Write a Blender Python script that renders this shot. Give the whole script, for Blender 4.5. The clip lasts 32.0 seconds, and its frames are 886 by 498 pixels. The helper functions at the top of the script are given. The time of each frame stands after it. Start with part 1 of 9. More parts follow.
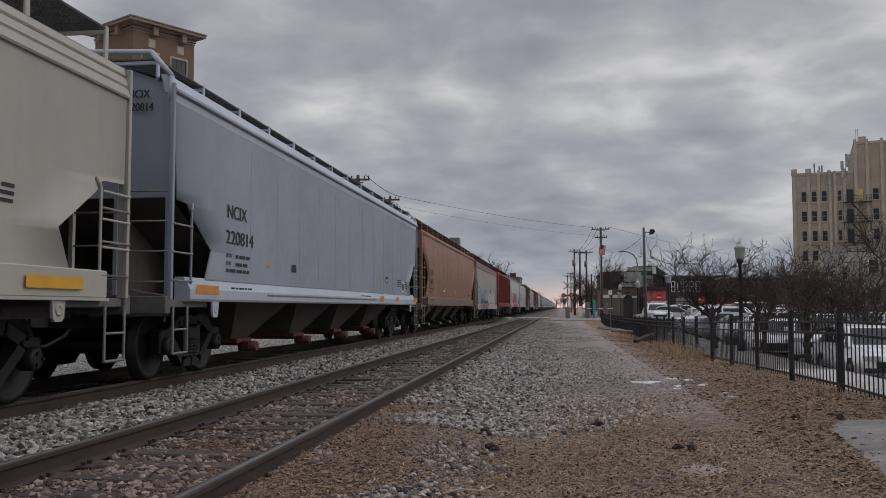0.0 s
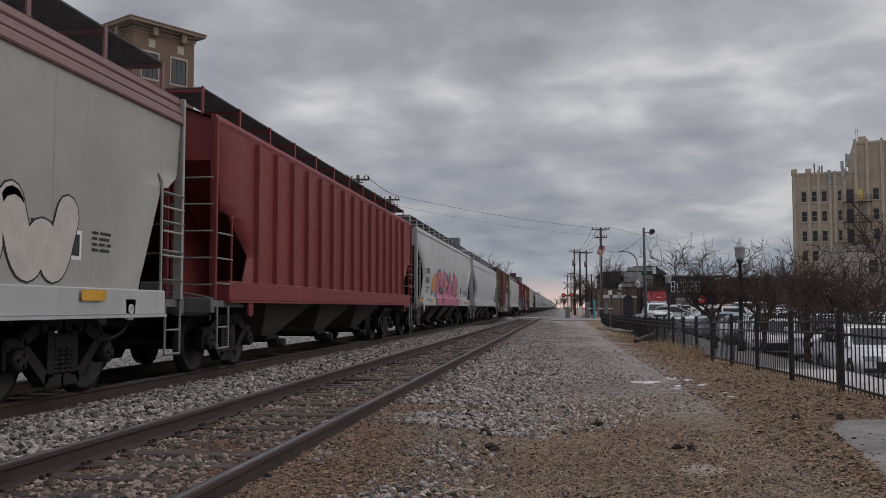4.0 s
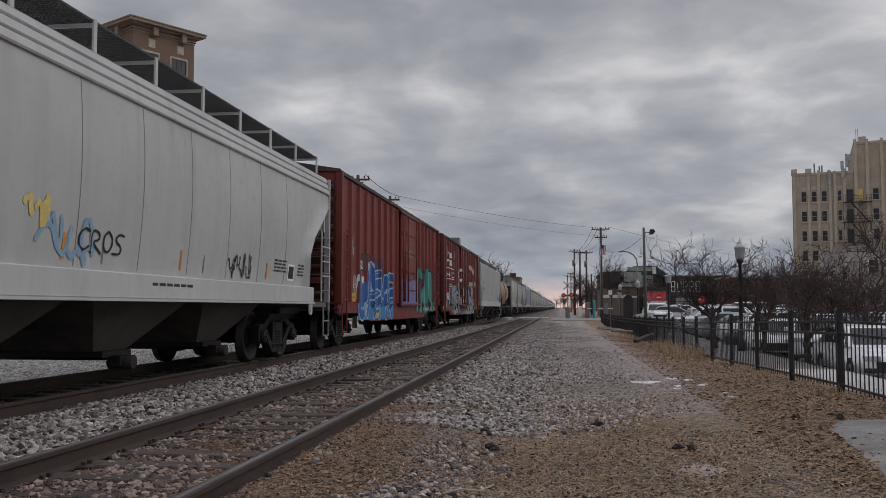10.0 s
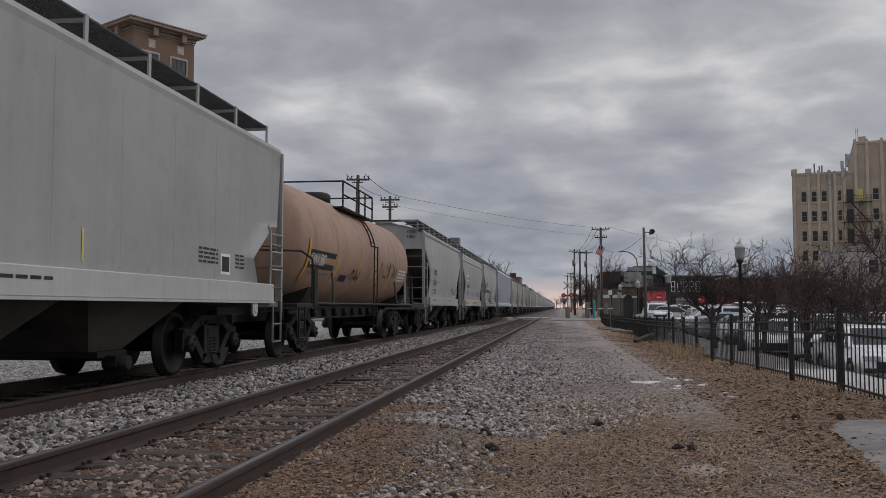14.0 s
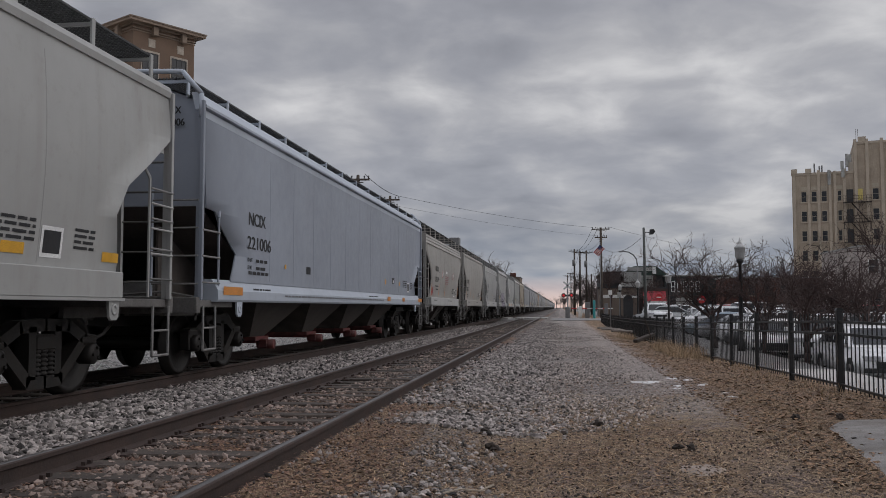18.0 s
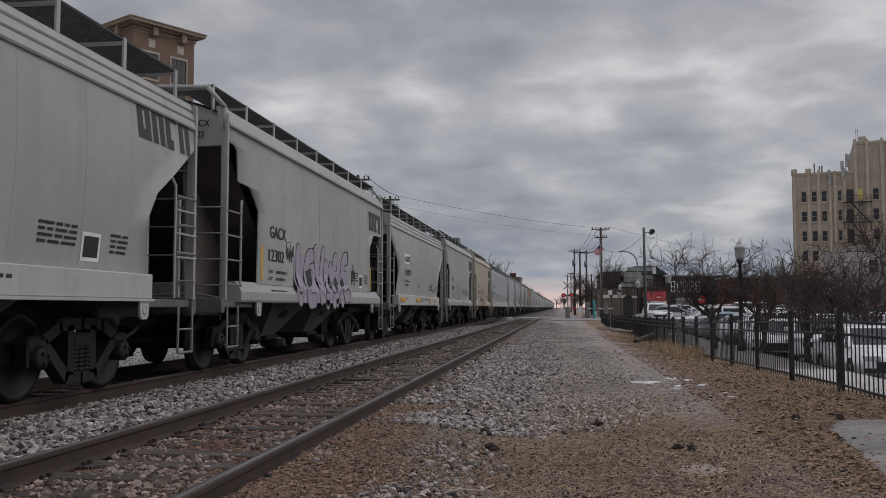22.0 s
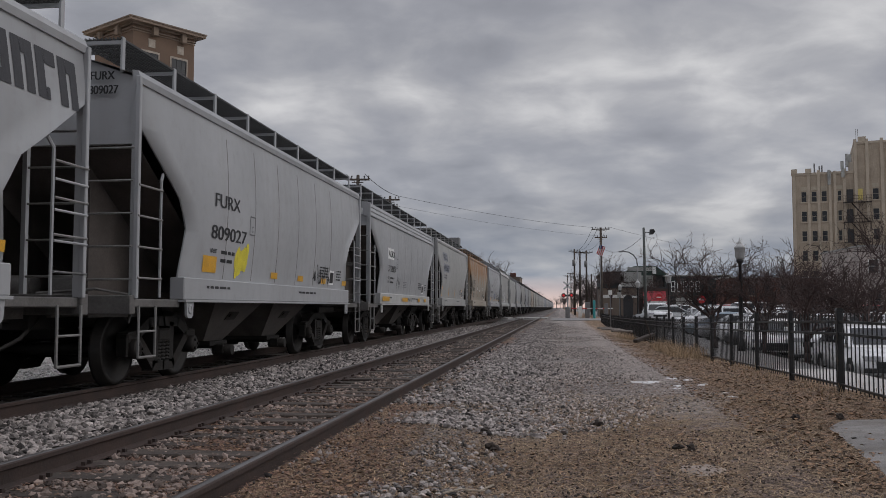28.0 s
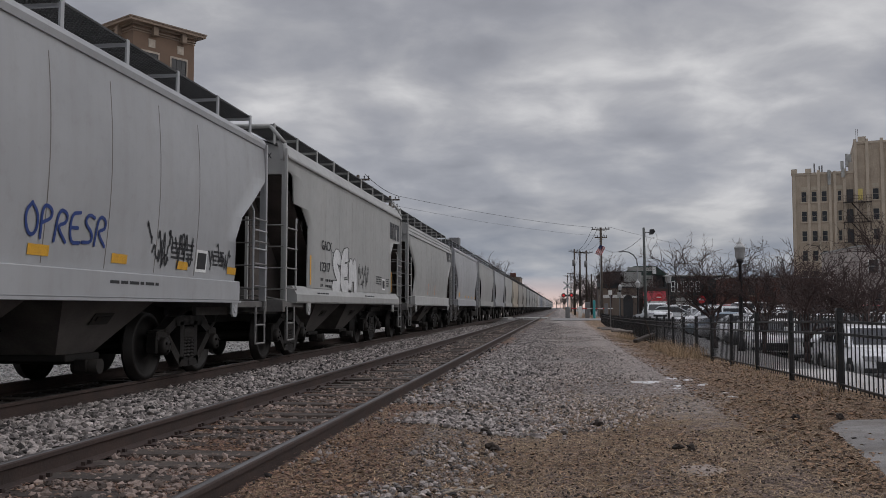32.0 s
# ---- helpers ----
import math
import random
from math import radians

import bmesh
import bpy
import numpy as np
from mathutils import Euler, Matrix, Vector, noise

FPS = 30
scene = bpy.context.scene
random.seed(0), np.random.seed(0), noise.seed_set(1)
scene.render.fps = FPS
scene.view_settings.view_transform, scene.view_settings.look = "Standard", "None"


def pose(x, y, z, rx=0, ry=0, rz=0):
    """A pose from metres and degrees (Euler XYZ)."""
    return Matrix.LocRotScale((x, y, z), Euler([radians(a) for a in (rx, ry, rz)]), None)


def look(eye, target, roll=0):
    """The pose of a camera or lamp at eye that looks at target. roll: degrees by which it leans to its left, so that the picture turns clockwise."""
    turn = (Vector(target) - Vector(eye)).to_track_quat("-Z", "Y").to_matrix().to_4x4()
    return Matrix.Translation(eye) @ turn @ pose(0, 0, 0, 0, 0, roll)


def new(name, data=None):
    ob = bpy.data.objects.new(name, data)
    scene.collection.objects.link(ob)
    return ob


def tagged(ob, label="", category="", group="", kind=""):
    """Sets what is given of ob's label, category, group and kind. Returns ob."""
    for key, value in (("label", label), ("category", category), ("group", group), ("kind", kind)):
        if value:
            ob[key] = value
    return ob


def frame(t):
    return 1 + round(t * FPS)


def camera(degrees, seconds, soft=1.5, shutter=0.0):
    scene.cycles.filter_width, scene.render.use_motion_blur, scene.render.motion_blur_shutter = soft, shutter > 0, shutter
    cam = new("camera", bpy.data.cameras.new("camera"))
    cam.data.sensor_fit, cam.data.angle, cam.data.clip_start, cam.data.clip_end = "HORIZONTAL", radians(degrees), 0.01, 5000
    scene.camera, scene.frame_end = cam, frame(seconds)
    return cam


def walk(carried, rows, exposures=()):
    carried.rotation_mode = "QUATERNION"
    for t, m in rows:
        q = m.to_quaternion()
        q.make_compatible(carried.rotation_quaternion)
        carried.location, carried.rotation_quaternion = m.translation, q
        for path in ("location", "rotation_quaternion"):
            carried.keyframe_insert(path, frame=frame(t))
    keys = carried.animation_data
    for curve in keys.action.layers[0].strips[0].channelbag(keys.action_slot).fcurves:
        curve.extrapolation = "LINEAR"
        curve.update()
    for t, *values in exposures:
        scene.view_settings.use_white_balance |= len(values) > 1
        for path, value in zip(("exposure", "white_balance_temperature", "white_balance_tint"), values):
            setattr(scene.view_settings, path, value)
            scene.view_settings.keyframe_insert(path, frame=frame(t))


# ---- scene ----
cam = camera(51.8, 32.0, 0.5, 0.0)
EYE = (0.0, 0.0, 1.16)
walk(cam, [(0.0, pose(*EYE, 93.66, 0, 7.33)), (32.0, pose(*EYE, 93.66, 0, 7.33))])

# ---- sky and light: an overcast winter day ----
SUN_EL, SUN_AZ = 30.0, 78.0
world = bpy.data.worlds.new("overcast_sky")
scene.world = world
world.use_nodes = True
wn, wl = world.node_tree.nodes, world.node_tree.links
wn.clear()
w_out = wn.new("ShaderNodeOutputWorld")
w_bg = wn.new("ShaderNodeBackground")
w_sky = wn.new("ShaderNodeTexSky")
w_sky.sky_type, w_sky.sun_disc = "NISHITA", False
w_sky.sun_elevation, w_sky.sun_rotation = radians(SUN_EL), radians(SUN_AZ)
w_sky.air_density, w_sky.dust_density, w_sky.ozone_density = 1.0, 3.0, 1.0
w_grey = wn.new("ShaderNodeMixRGB")
w_grey.inputs[0].default_value = 0.88
w_grey.inputs[2].default_value = (11.85, 11.75, 11.95, 1)
wl.new(w_sky.outputs[0], w_grey.inputs[1])
wl.new(w_grey.outputs[0], w_bg.inputs[0])
w_bg.inputs[1].default_value = 0.085
wl.new(w_bg.outputs[0], w_out.inputs[0])
sun = new("sun", bpy.data.lights.new("sun", "SUN"))
sun.data.energy, sun.data.angle, sun.data.color = 0.95, radians(45), (1.0, 0.96, 0.9)
sun.matrix_world = look((0, 0, 0), (-math.sin(radians(SUN_AZ)) * math.cos(radians(SUN_EL)), -math.cos(radians(SUN_AZ)) * math.cos(radians(SUN_EL)), -math.sin(radians(SUN_EL))))
scene.view_settings.exposure = 0.55

# ---- cloud deck: a vast thin sheet that thins and thickens the daylight, drifting slowly ----
def cloud_material():
    m = bpy.data.materials.new("cloud_deck")
    m.use_nodes = True
    n, l = m.node_tree.nodes, m.node_tree.links
    n.clear()
    out, tr = n.new("ShaderNodeOutputMaterial"), n.new("ShaderNodeBsdfTransparent")
    tc, sep = n.new("ShaderNodeTexCoord"), n.new("ShaderNodeSeparateXYZ")
    l.new(tc.outputs["Object"], sep.inputs[0])

    def math_node(op, a, b):
        q = n.new("ShaderNodeMath")
        q.operation = op
        for i, v in enumerate((a, b)):
            if isinstance(v, (int, float)):
                q.inputs[i].default_value = v
            else:
                l.new(v, q.inputs[i])
        return q.outputs[0]
    up = math_node("ADD", math_node("MAXIMUM", sep.outputs[2], 0.0), 0.24)
    vec = n.new("ShaderNodeCombineXYZ")
    l.new(math_node("DIVIDE", sep.outputs[0], up), vec.inputs[0])
    l.new(math_node("DIVIDE", sep.outputs[1], up), vec.inputs[1])

    def cloud(scale, detail, rough, off):
        mp, nt = n.new("ShaderNodeMapping"), n.new("ShaderNodeTexNoise")
        mp.inputs["Location"].default_value = off
        mp.inputs["Scale"].default_value = (1.0, 1.0, 1.0)
        nt.inputs["Scale"].default_value, nt.inputs["Detail"].default_value, nt.inputs["Roughness"].default_value = scale, detail, rough
        nt.inputs["Distortion"].default_value = 0.25
        l.new(vec.outputs[0], mp.inputs[0])
        l.new(mp.outputs[0], nt.inputs["Vector"])
        return nt.outputs["Fac"]

    def ramp_node(fac, stops):
        r = n.new("ShaderNodeValToRGB")
        while len(r.color_ramp.elements) < len(stops):
            r.color_ramp.elements.new(0.5)
        for e, (p, c) in zip(r.color_ramp.elements, stops):
            e.position, e.color = p, (*c, 1)
        l.new(fac, r.inputs[0])
        return r.outputs[0]

    def mixed(mode, fac, a, b):
        x = n.new("ShaderNodeMixRGB")
        x.blend_type = mode
        for i, v in enumerate((fac, a, b)):
            if isinstance(v, (int, float)):
                x.inputs[i].default_value = v
            else:
                l.new(v, x.inputs[i])
        return x.outputs[0]
    dens = mixed("MIX", 0.46, cloud(1.5, 5, 0.47, (3.1, 1.7, 0)), cloud(4.3, 6, 0.5, (0.4, 5.2, 0)))
    body = ramp_node(dens, [(0.36, (0.185, 0.192, 0.212)), (0.46, (0.228, 0.235, 0.256)), (0.54, (0.285, 0.289, 0.303)), (0.66, (0.43, 0.43, 0.43))])
    # clearer, bluer air low down, brighter overhead
    low = ramp_node(sep.outputs[2], [(0.0, (1, 1, 1)), (0.03, (0.75,) * 3), (0.10, (0.12,) * 3), (0.2, (0, 0, 0))])
    body = mixed("MIX", low, body, ramp_node(dens, [(0.38, (0.23, 0.275, 0.345)), (0.62, (0.40, 0.42, 0.45))]))
    zen = ramp_node(sep.outputs[2], [(0.0, (0.85,) * 3), (0.06, (0.84,) * 3), (0.13, (1.1,) * 3), (0.2, (1.1,) * 3), (0.28, (1.02,) * 3), (0.36, (1.05,) * 3), (0.75, (2.2,) * 3)])
    body = mixed("MULTIPLY", 1.0, body, zen)
    # warm light under the far edge of the deck
    warm = math_node("MULTIPLY", ramp_node(sep.outputs[2], [(0.0, (1, 1, 1)), (0.035, (0, 0, 0))]), ramp_node(sep.outputs[1], [(0.965, (0, 0, 0)), (1.0, (1, 1, 1))]))
    w = n.new("ShaderNodeRGB")
    w.outputs[0].default_value = (0.62, 0.46, 0.40, 1)
    body = mixed("MIX", warm, body, w.outputs[0])
    l.new(body, tr.inputs[0])
    l.new(tr.outputs[0], out.inputs[0])
    return m


bm = bmesh.new()
bmesh.ops.create_uvsphere(bm, u_segments=64, v_segments=32, radius=1.0)
bmesh.ops.delete(bm, geom=[v for v in bm.verts if v.co.z < -0.2], context="VERTS")
for f in bm.faces:
    f.smooth = True
me = bpy.data.meshes.new("cloud_deck")
bm.to_mesh(me)
bm.free()
me.materials.append(cloud_material())
clouds = new("cloud_deck", me)
clouds.scale = (4600, 4600, 4600)
tagged(clouds, "heavy grey overcast with brighter breaks", "sky", kind="structure")

# ---- materials ----
MATS = {}


def node_mat(name):
    m = bpy.data.materials.new(name)
    m.use_nodes = True
    n, l = m.node_tree.nodes, m.node_tree.links
    return m, n, l, n["Principled BSDF"]


def noise_node(n, l, scale, detail=4.0, rough=0.6, stretch=(1, 1, 1)):
    tc = n.new("ShaderNodeTexCoord")
    mp = n.new("ShaderNodeMapping")
    mp.inputs["Scale"].default_value = stretch
    nt = n.new("ShaderNodeTexNoise")
    nt.inputs["Scale"].default_value, nt.inputs["Detail"].default_value, nt.inputs["Roughness"].default_value = scale, detail, rough
    l.new(tc.outputs["Object"], mp.inputs[0])
    l.new(mp.outputs[0], nt.inputs["Vector"])
    return nt.outputs["Fac"]


def ramp(n, l, fac, lo, hi, a=(0, 0, 0), b=(1, 1, 1)):
    r = n.new("ShaderNodeValToRGB")
    r.color_ramp.elements[0].position, r.color_ramp.elements[1].position = lo, hi
    r.color_ramp.elements[0].color, r.color_ramp.elements[1].color = (*a, 1), (*b, 1)
    l.new(fac, r.inputs[0])
    return r.outputs[0]


def mix(n, l, fac, a, b, mode="MIX"):
    x = n.new("ShaderNodeMixRGB")
    x.blend_type = mode
    for i, v in enumerate((fac, a, b)):
        if isinstance(v, (int, float)):
            x.inputs[i].default_value = v
        elif isinstance(v, tuple):
            x.inputs[i].default_value = (*v, 1)
        else:
            l.new(v, x.inputs[i])
    return x.outputs[0]


def bump(n, l, bsdf, fac, strength, dist=0.01):
    b = n.new("ShaderNodeBump")
    b.inputs["Strength"].default_value, b.inputs["Distance"].default_value = strength, dist
    l.new(fac, b.inputs["Height"])
    l.new(b.outputs[0], bsdf.inputs["Normal"])


def surf(name, col, rough=0.7, metal=0.0, var=0.25, scale=2.0, grain=40.0, relief=0.15, dirt=None, dirt_amt=0.3, streak=False, rnd=0.0, island=0.0):
    """A surface with broad stains, fine grain, relief and, where asked, dirt in blots or runs."""
    if name in MATS:
        return MATS[name]
    m, n, l, p = node_mat(name)
    big = noise_node(n, l, scale, 5)
    fine = noise_node(n, l, grain, 3, 0.7)
    lo, hi = tuple(c * (1 - var) for c in col), tuple(min(1, c * (1 + var)) for c in col)
    c = ramp(n, l, big, 0.3, 0.7, lo, hi)
    c = mix(n, l, 0.35, c, mix(n, l, 1.0, c, ramp(n, l, fine, 0.35, 0.65, (0.6, 0.6, 0.6), (1.35, 1.35, 1.35)), "MULTIPLY"))
    if dirt:
        d = noise_node(n, l, 1.6, 6, 0.65, (3, 3, 0.35) if streak else (1, 1, 1))
        c = mix(n, l, ramp(n, l, d, 0.48, 0.72, (0, 0, 0), (dirt_amt,) * 3), c, dirt)
    if rnd or island:
        src = n.new("ShaderNodeObjectInfo").outputs["Random"] if rnd else n.new("ShaderNodeNewGeometry").outputs["Random Per Island"]
        k = rnd or island
        c = mix(n, l, 1.0, c, ramp(n, l, src, 0, 1, (1 - k,) * 3, (1 + k,) * 3), "MULTIPLY")
    l.new(c, p.inputs["Base Color"])
    rr = ramp(n, l, big, 0.2, 0.8, (max(0, rough - 0.12),) * 3, (min(1, rough + 0.12),) * 3)
    l.new(rr, p.inputs["Roughness"])
    p.inputs["Metallic"].default_value = metal
    if relief:
        bump(n, l, p, fine, relief)
    MATS[name] = m
    return m


def car_paint(name, col, dirt=(0.16, 0.12, 0.09), amt=0.35, rust=None, rust_amt=0.0, rust_lo=0.5, upper=False):
    """Weathered freight-car paint: broad fading, runs of grime down the sheets, optional rust blooms."""
    if name in MATS:
        return MATS[name]
    m, n, l, p = node_mat(name)
    big = noise_node(n, l, 0.45, 4)
    mid = noise_node(n, l, 5.0, 6, 0.7)
    runs = noise_node(n, l, 1.5, 5, 0.6, (2.0, 2.0, 0.14))
    info = n.new("ShaderNodeObjectInfo").outputs["Random"]
    c = ramp(n, l, big, 0.3, 0.7, tuple(x * 0.88 for x in col), tuple(min(1, x * 1.08) for x in col))
    c = mix(n, l, ramp(n, l, runs, 0.5, 0.85, (0, 0, 0), (amt * 0.8,) * 3), c, dirt)
    c = mix(n, l, ramp(n, l, mid, 0.55, 0.8, (0, 0, 0), (amt * 0.6,) * 3), c, dirt)
    if rust:
        rn = noise_node(n, l, 1.1, 7, 0.7, (1.6, 1.6, 0.45))
        c = mix(n, l, ramp(n, l, rn, rust_lo, rust_lo + 0.2, (0, 0, 0), (rust_amt,) * 3), c, rust)
    if upper:
        # failed paint on the upper sheets, washed down in runs
        sep = n.new("ShaderNodeSeparateXYZ")
        l.new(n.new("ShaderNodeTexCoord").outputs["Object"], sep.inputs[0])
        high = n.new("ShaderNodeMapRange")
        high.inputs["From Min"].default_value, high.inputs["From Max"].default_value = 1.9, 3.1
        high.inputs["To Min"].default_value, high.inputs["To Max"].default_value = -0.13, 0.10
        l.new(sep.outputs[2], high.inputs["Value"])
        add = n.new("ShaderNodeMath")
        l.new(noise_node(n, l, 1.25, 7, 0.58, (1.0, 1.0, 0.26)), add.inputs[0])
        l.new(high.outputs[0], add.inputs[1])
        wash = noise_node(n, l, 6.0, 5, 0.7, (2.0, 2.0, 0.18))
        c = mix(n, l, ramp(n, l, add.outputs[0], 0.50, 0.58, (0, 0, 0), (0.88,) * 3), c, ramp(n, l, wash, 0.3, 0.7, (0.19, 0.085, 0.035), (0.42, 0.22, 0.09)))
    c = mix(n, l, 1.0, c, ramp(n, l, info, 0, 1, (0.95,) * 3, (1.05,) * 3), "MULTIPLY")
    l.new(c, p.inputs["Base Color"])
    l.new(ramp(n, l, mid, 0.3, 0.7, (0.42,) * 3, (0.62,) * 3), p.inputs["Roughness"])
    p.inputs["Specular IOR Level"].default_value = 0.35
    bump(n, l, p, big, 0.25, 0.03)
    MATS[name] = m
    return m


def flat_paint(name, col, rough=0.6):
    return surf(name, col, rough, 0, 0.12, 6, 70, 0.05)


STEEL_BLACK = surf("grimy_black_steel", (0.026, 0.023, 0.021), 0.65, 0.3, 0.4, 4, 60, 0.2, (0.03, 0.024, 0.02), 0.5)
TRUCK_STEEL = surf("cast_steel_grime", (0.014, 0.012, 0.0105), 0.7, 0.2, 0.4, 6, 60, 0.3, (0.035, 0.026, 0.02), 0.5)
WHEEL_STEEL = surf("wheel_steel", (0.016, 0.0135, 0.012), 0.6, 0.3, 0.3, 5, 60, 0.15)
GRATING = surf("walkway_grating", (0.07, 0.07, 0.07), 0.6, 0.5, 0.3, 5, 60, 0.1)
LETTER_BLACK = flat_paint("lettering_black", (0.02, 0.02, 0.022))
LETTER_GREY = flat_paint("lettering_grey", (0.16, 0.16, 0.17))
LETTER_WHITE = flat_paint("lettering_white", (0.72, 0.72, 0.7))
SPRAY_RED_DULL = flat_paint("lettering_dull_red", (0.34, 0.11, 0.12))
LETTER_BROWN = flat_paint("lettering_brown", (0.20, 0.12, 0.08))
LETTER_RED = flat_paint("lettering_red", (0.5, 0.07, 0.06))
REFLECT_YELLOW = flat_paint("reflective_yellow", (0.64, 0.34, 0.03), 0.45)
REFLECT_ORANGE = flat_paint("reflective_orange", (0.6, 0.24, 0.05), 0.45)
FADED_YELLOW = flat_paint("faded_yellow", (0.62, 0.5, 0.16))
PAPER_WHITE = flat_paint("placard_white", (0.75, 0.75, 0.74))


# ---- building helpers ----
def part(name, bm, material, parent=None, label=""):
    me = bpy.data.meshes.new(name)
    bm.to_mesh(me)
    bm.free()
    me.materials.append(material)
    ob = new(name, me)
    if parent:
        ob.parent = parent
    return tagged(ob, label)


SHAPES = {}


def shape(name, key, make, material, parent=None, label="", at=None):
    """A part on a mesh that is built once per key; its material belongs to the object."""
    if key not in SHAPES:
        bm = bmesh.new()
        make(bm)
        me = bpy.data.meshes.new(name)
        bm.to_mesh(me)
        bm.free()
        me.materials.append(None)
        SHAPES[key] = me
    ob = new(name, SHAPES[key])
    ob.material_slots[0].link = "OBJECT"
    ob.material_slots[0].material = material
    if parent:
        ob.parent = parent
    if at is not None:
        ob.matrix_local = at if isinstance(at, Matrix) else Matrix.Translation(at)
    return tagged(ob, label)


def empty(name, m=None):
    ob = new(name)
    ob.empty_display_size = 0.3
    if m is not None:
        ob.matrix_world = m
    return ob


def box(bm, x0, x1, y0, y1, z0, z1, bevel=0.0):
    vs = [bm.verts.new(p) for p in ((x0, y0, z0), (x1, y0, z0), (x1, y1, z0), (x0, y1, z0), (x0, y0, z1), (x1, y0, z1), (x1, y1, z1), (x0, y1, z1))]
    fs = [bm.faces.new([vs[i] for i in q]) for q in ((3, 2, 1, 0), (4, 5, 6, 7), (0, 1, 5, 4), (1, 2, 6, 5), (2, 3, 7, 6), (3, 0, 4, 7))]
    if bevel:
        es = list({e for f in fs for e in f.edges})
        bmesh.ops.bevel(bm, geom=es, offset=bevel, segments=1, affect="EDGES")


def prism(bm, pts, axis, a, b):
    """An outline in a plane, drawn out from a to b along axis 0, 1 or 2."""
    def put(p, d):
        q = list(p)
        q.insert(axis, d)
        return bm.verts.new(q)
    lo, hi = [put(p, a) for p in pts], [put(p, b) for p in pts]
    k = len(pts)
    caps = [bm.faces.new(lo), bm.faces.new(hi[::-1])]
    sides = [bm.faces.new((lo[i], hi[i], hi[(i + 1) % k], lo[(i + 1) % k])) for i in range(k)]
    bmesh.ops.recalc_face_normals(bm, faces=caps + sides)


def rod(bm, p0, p1, r, seg=8, r1=None):
    p0, p1 = Vector(p0), Vector(p1)
    r1 = r if r1 is None else r1
    d = p1 - p0
    q = d.to_track_quat("Z", "Y").to_matrix()
    rings = []
    for c, rr in ((p0, r), (p1, r1)):
        rings.append([bm.verts.new(c + q @ Vector((rr * math.cos(2 * math.pi * i / seg), rr * math.sin(2 * math.pi * i / seg), 0))) for i in range(seg)])
    for i in range(seg):
        j = (i + 1) % seg
        f = bm.faces.new((rings[0][i], rings[0][j], rings[1][j], rings[1][i]))
        f.smooth = seg > 6
    bm.faces.new(rings[0][::-1])
    bm.faces.new(rings[1])


def pipe(bm, pts, r, seg=6):
    for a, b in zip(pts, pts[1:]):
        rod(bm, a, b, r, seg)


def lathe(bm, prof, axis_at=(0, 0, 0), along=0, seg=24):
    """A turned body: prof holds (distance along the axis, radius)."""
    rings = []
    for d, r in prof:
        ring = []
        for i in range(seg):
            a = 2 * math.pi * i / seg
            v = [r * math.cos(a), r * math.sin(a)]
            v.insert(along, d)
            ring.append(bm.verts.new(Vector(v) + Vector(axis_at)))
        rings.append(ring)
    fs = []
    for a, b in zip(rings, rings[1:]):
        for i in range(seg):
            j = (i + 1) % seg
            f = bm.faces.new((a[i], a[j], b[j], b[i]))
            f.smooth = True
            fs.append(f)
    fs += [bm.faces.new(rings[0]), bm.faces.new(rings[-1][::-1])]
    bmesh.ops.recalc_face_normals(bm, faces=fs)


def grid(bm, rows):
    """A skin over rows of points."""
    vs = [[bm.verts.new(p) for p in r] for r in rows]
    for a, b in zip(vs, vs[1:]):
        for i in range(len(a) - 1):
            f = bm.faces.new((a[i], a[i + 1], b[i + 1], b[i]))
            f.smooth = True


def lerp(pts, v):
    """The value at v along a table of (v, value), v rising."""
    if v <= pts[0][0]:
        return pts[0][1]
    for (a, p), (b, q) in zip(pts, pts[1:]):
        if v <= b:
            return p + (q - p) * (v - a) / (b - a)
    return pts[-1][1]


# ---- ground, tracks ----
RAIL_Z = 0.18
MAIN_X, SIDE_X = -6.41, -2.735
HALF_GAUGE = 0.755
FENCE_X = 3.46
ROAD_Y0, ROAD_Y1 = 84.0, 97.0


FENCE_FOOT = [(5, 0.12), (12, 0.12), (19, 0.0), (26, -0.13), (36, -0.22), (60, -0.36), (78, -0.30), (84, 0.0)]


def lot_z(y):
    """The car park lies low near the camera and climbs to the road."""
    f = min(1, max(0, (y - 38) / 46))
    return -0.72 + 0.72 * f * f * (3 - 2 * f)


def ground_z(x, y):
    """Flat along the railway, falling to the car park behind the fence, with slight swells."""
    s = min(1, max(0, (x - FENCE_X - 0.25) / 1.5))
    s = s * s * (3 - 2 * s)
    k = min(1, max(0, (x - 6.8) / 0.25))
    z = lot_z(y) * (0.5 * s + 0.5 * k)
    fall = min(1, max(0, (x - 1.2) / 2.2)) * (1 - s)
    z += fall * lerp(FENCE_FOOT, y)
    if x > -1.5:
        z += 0.05 * noise.noise((x * 0.7, y * 0.5, 0)) * min(1, (x + 1.5) / 1.0) * (1 - s)
    if x < -8.2:
        z -= 0.12 * min(1, (-8.2 - x) / 1.2)
    if -3.4 < x < -2.05:
        z += 0.035 + 0.025 * noise.noise((x * 2, y * 0.8, 3))
    if -1.95 < x < -0.6:
        z += 0.095 * min(1, (x + 1.95) / 0.06) * min(1, (-0.6 - x) / 0.6)
    return z - 0.03


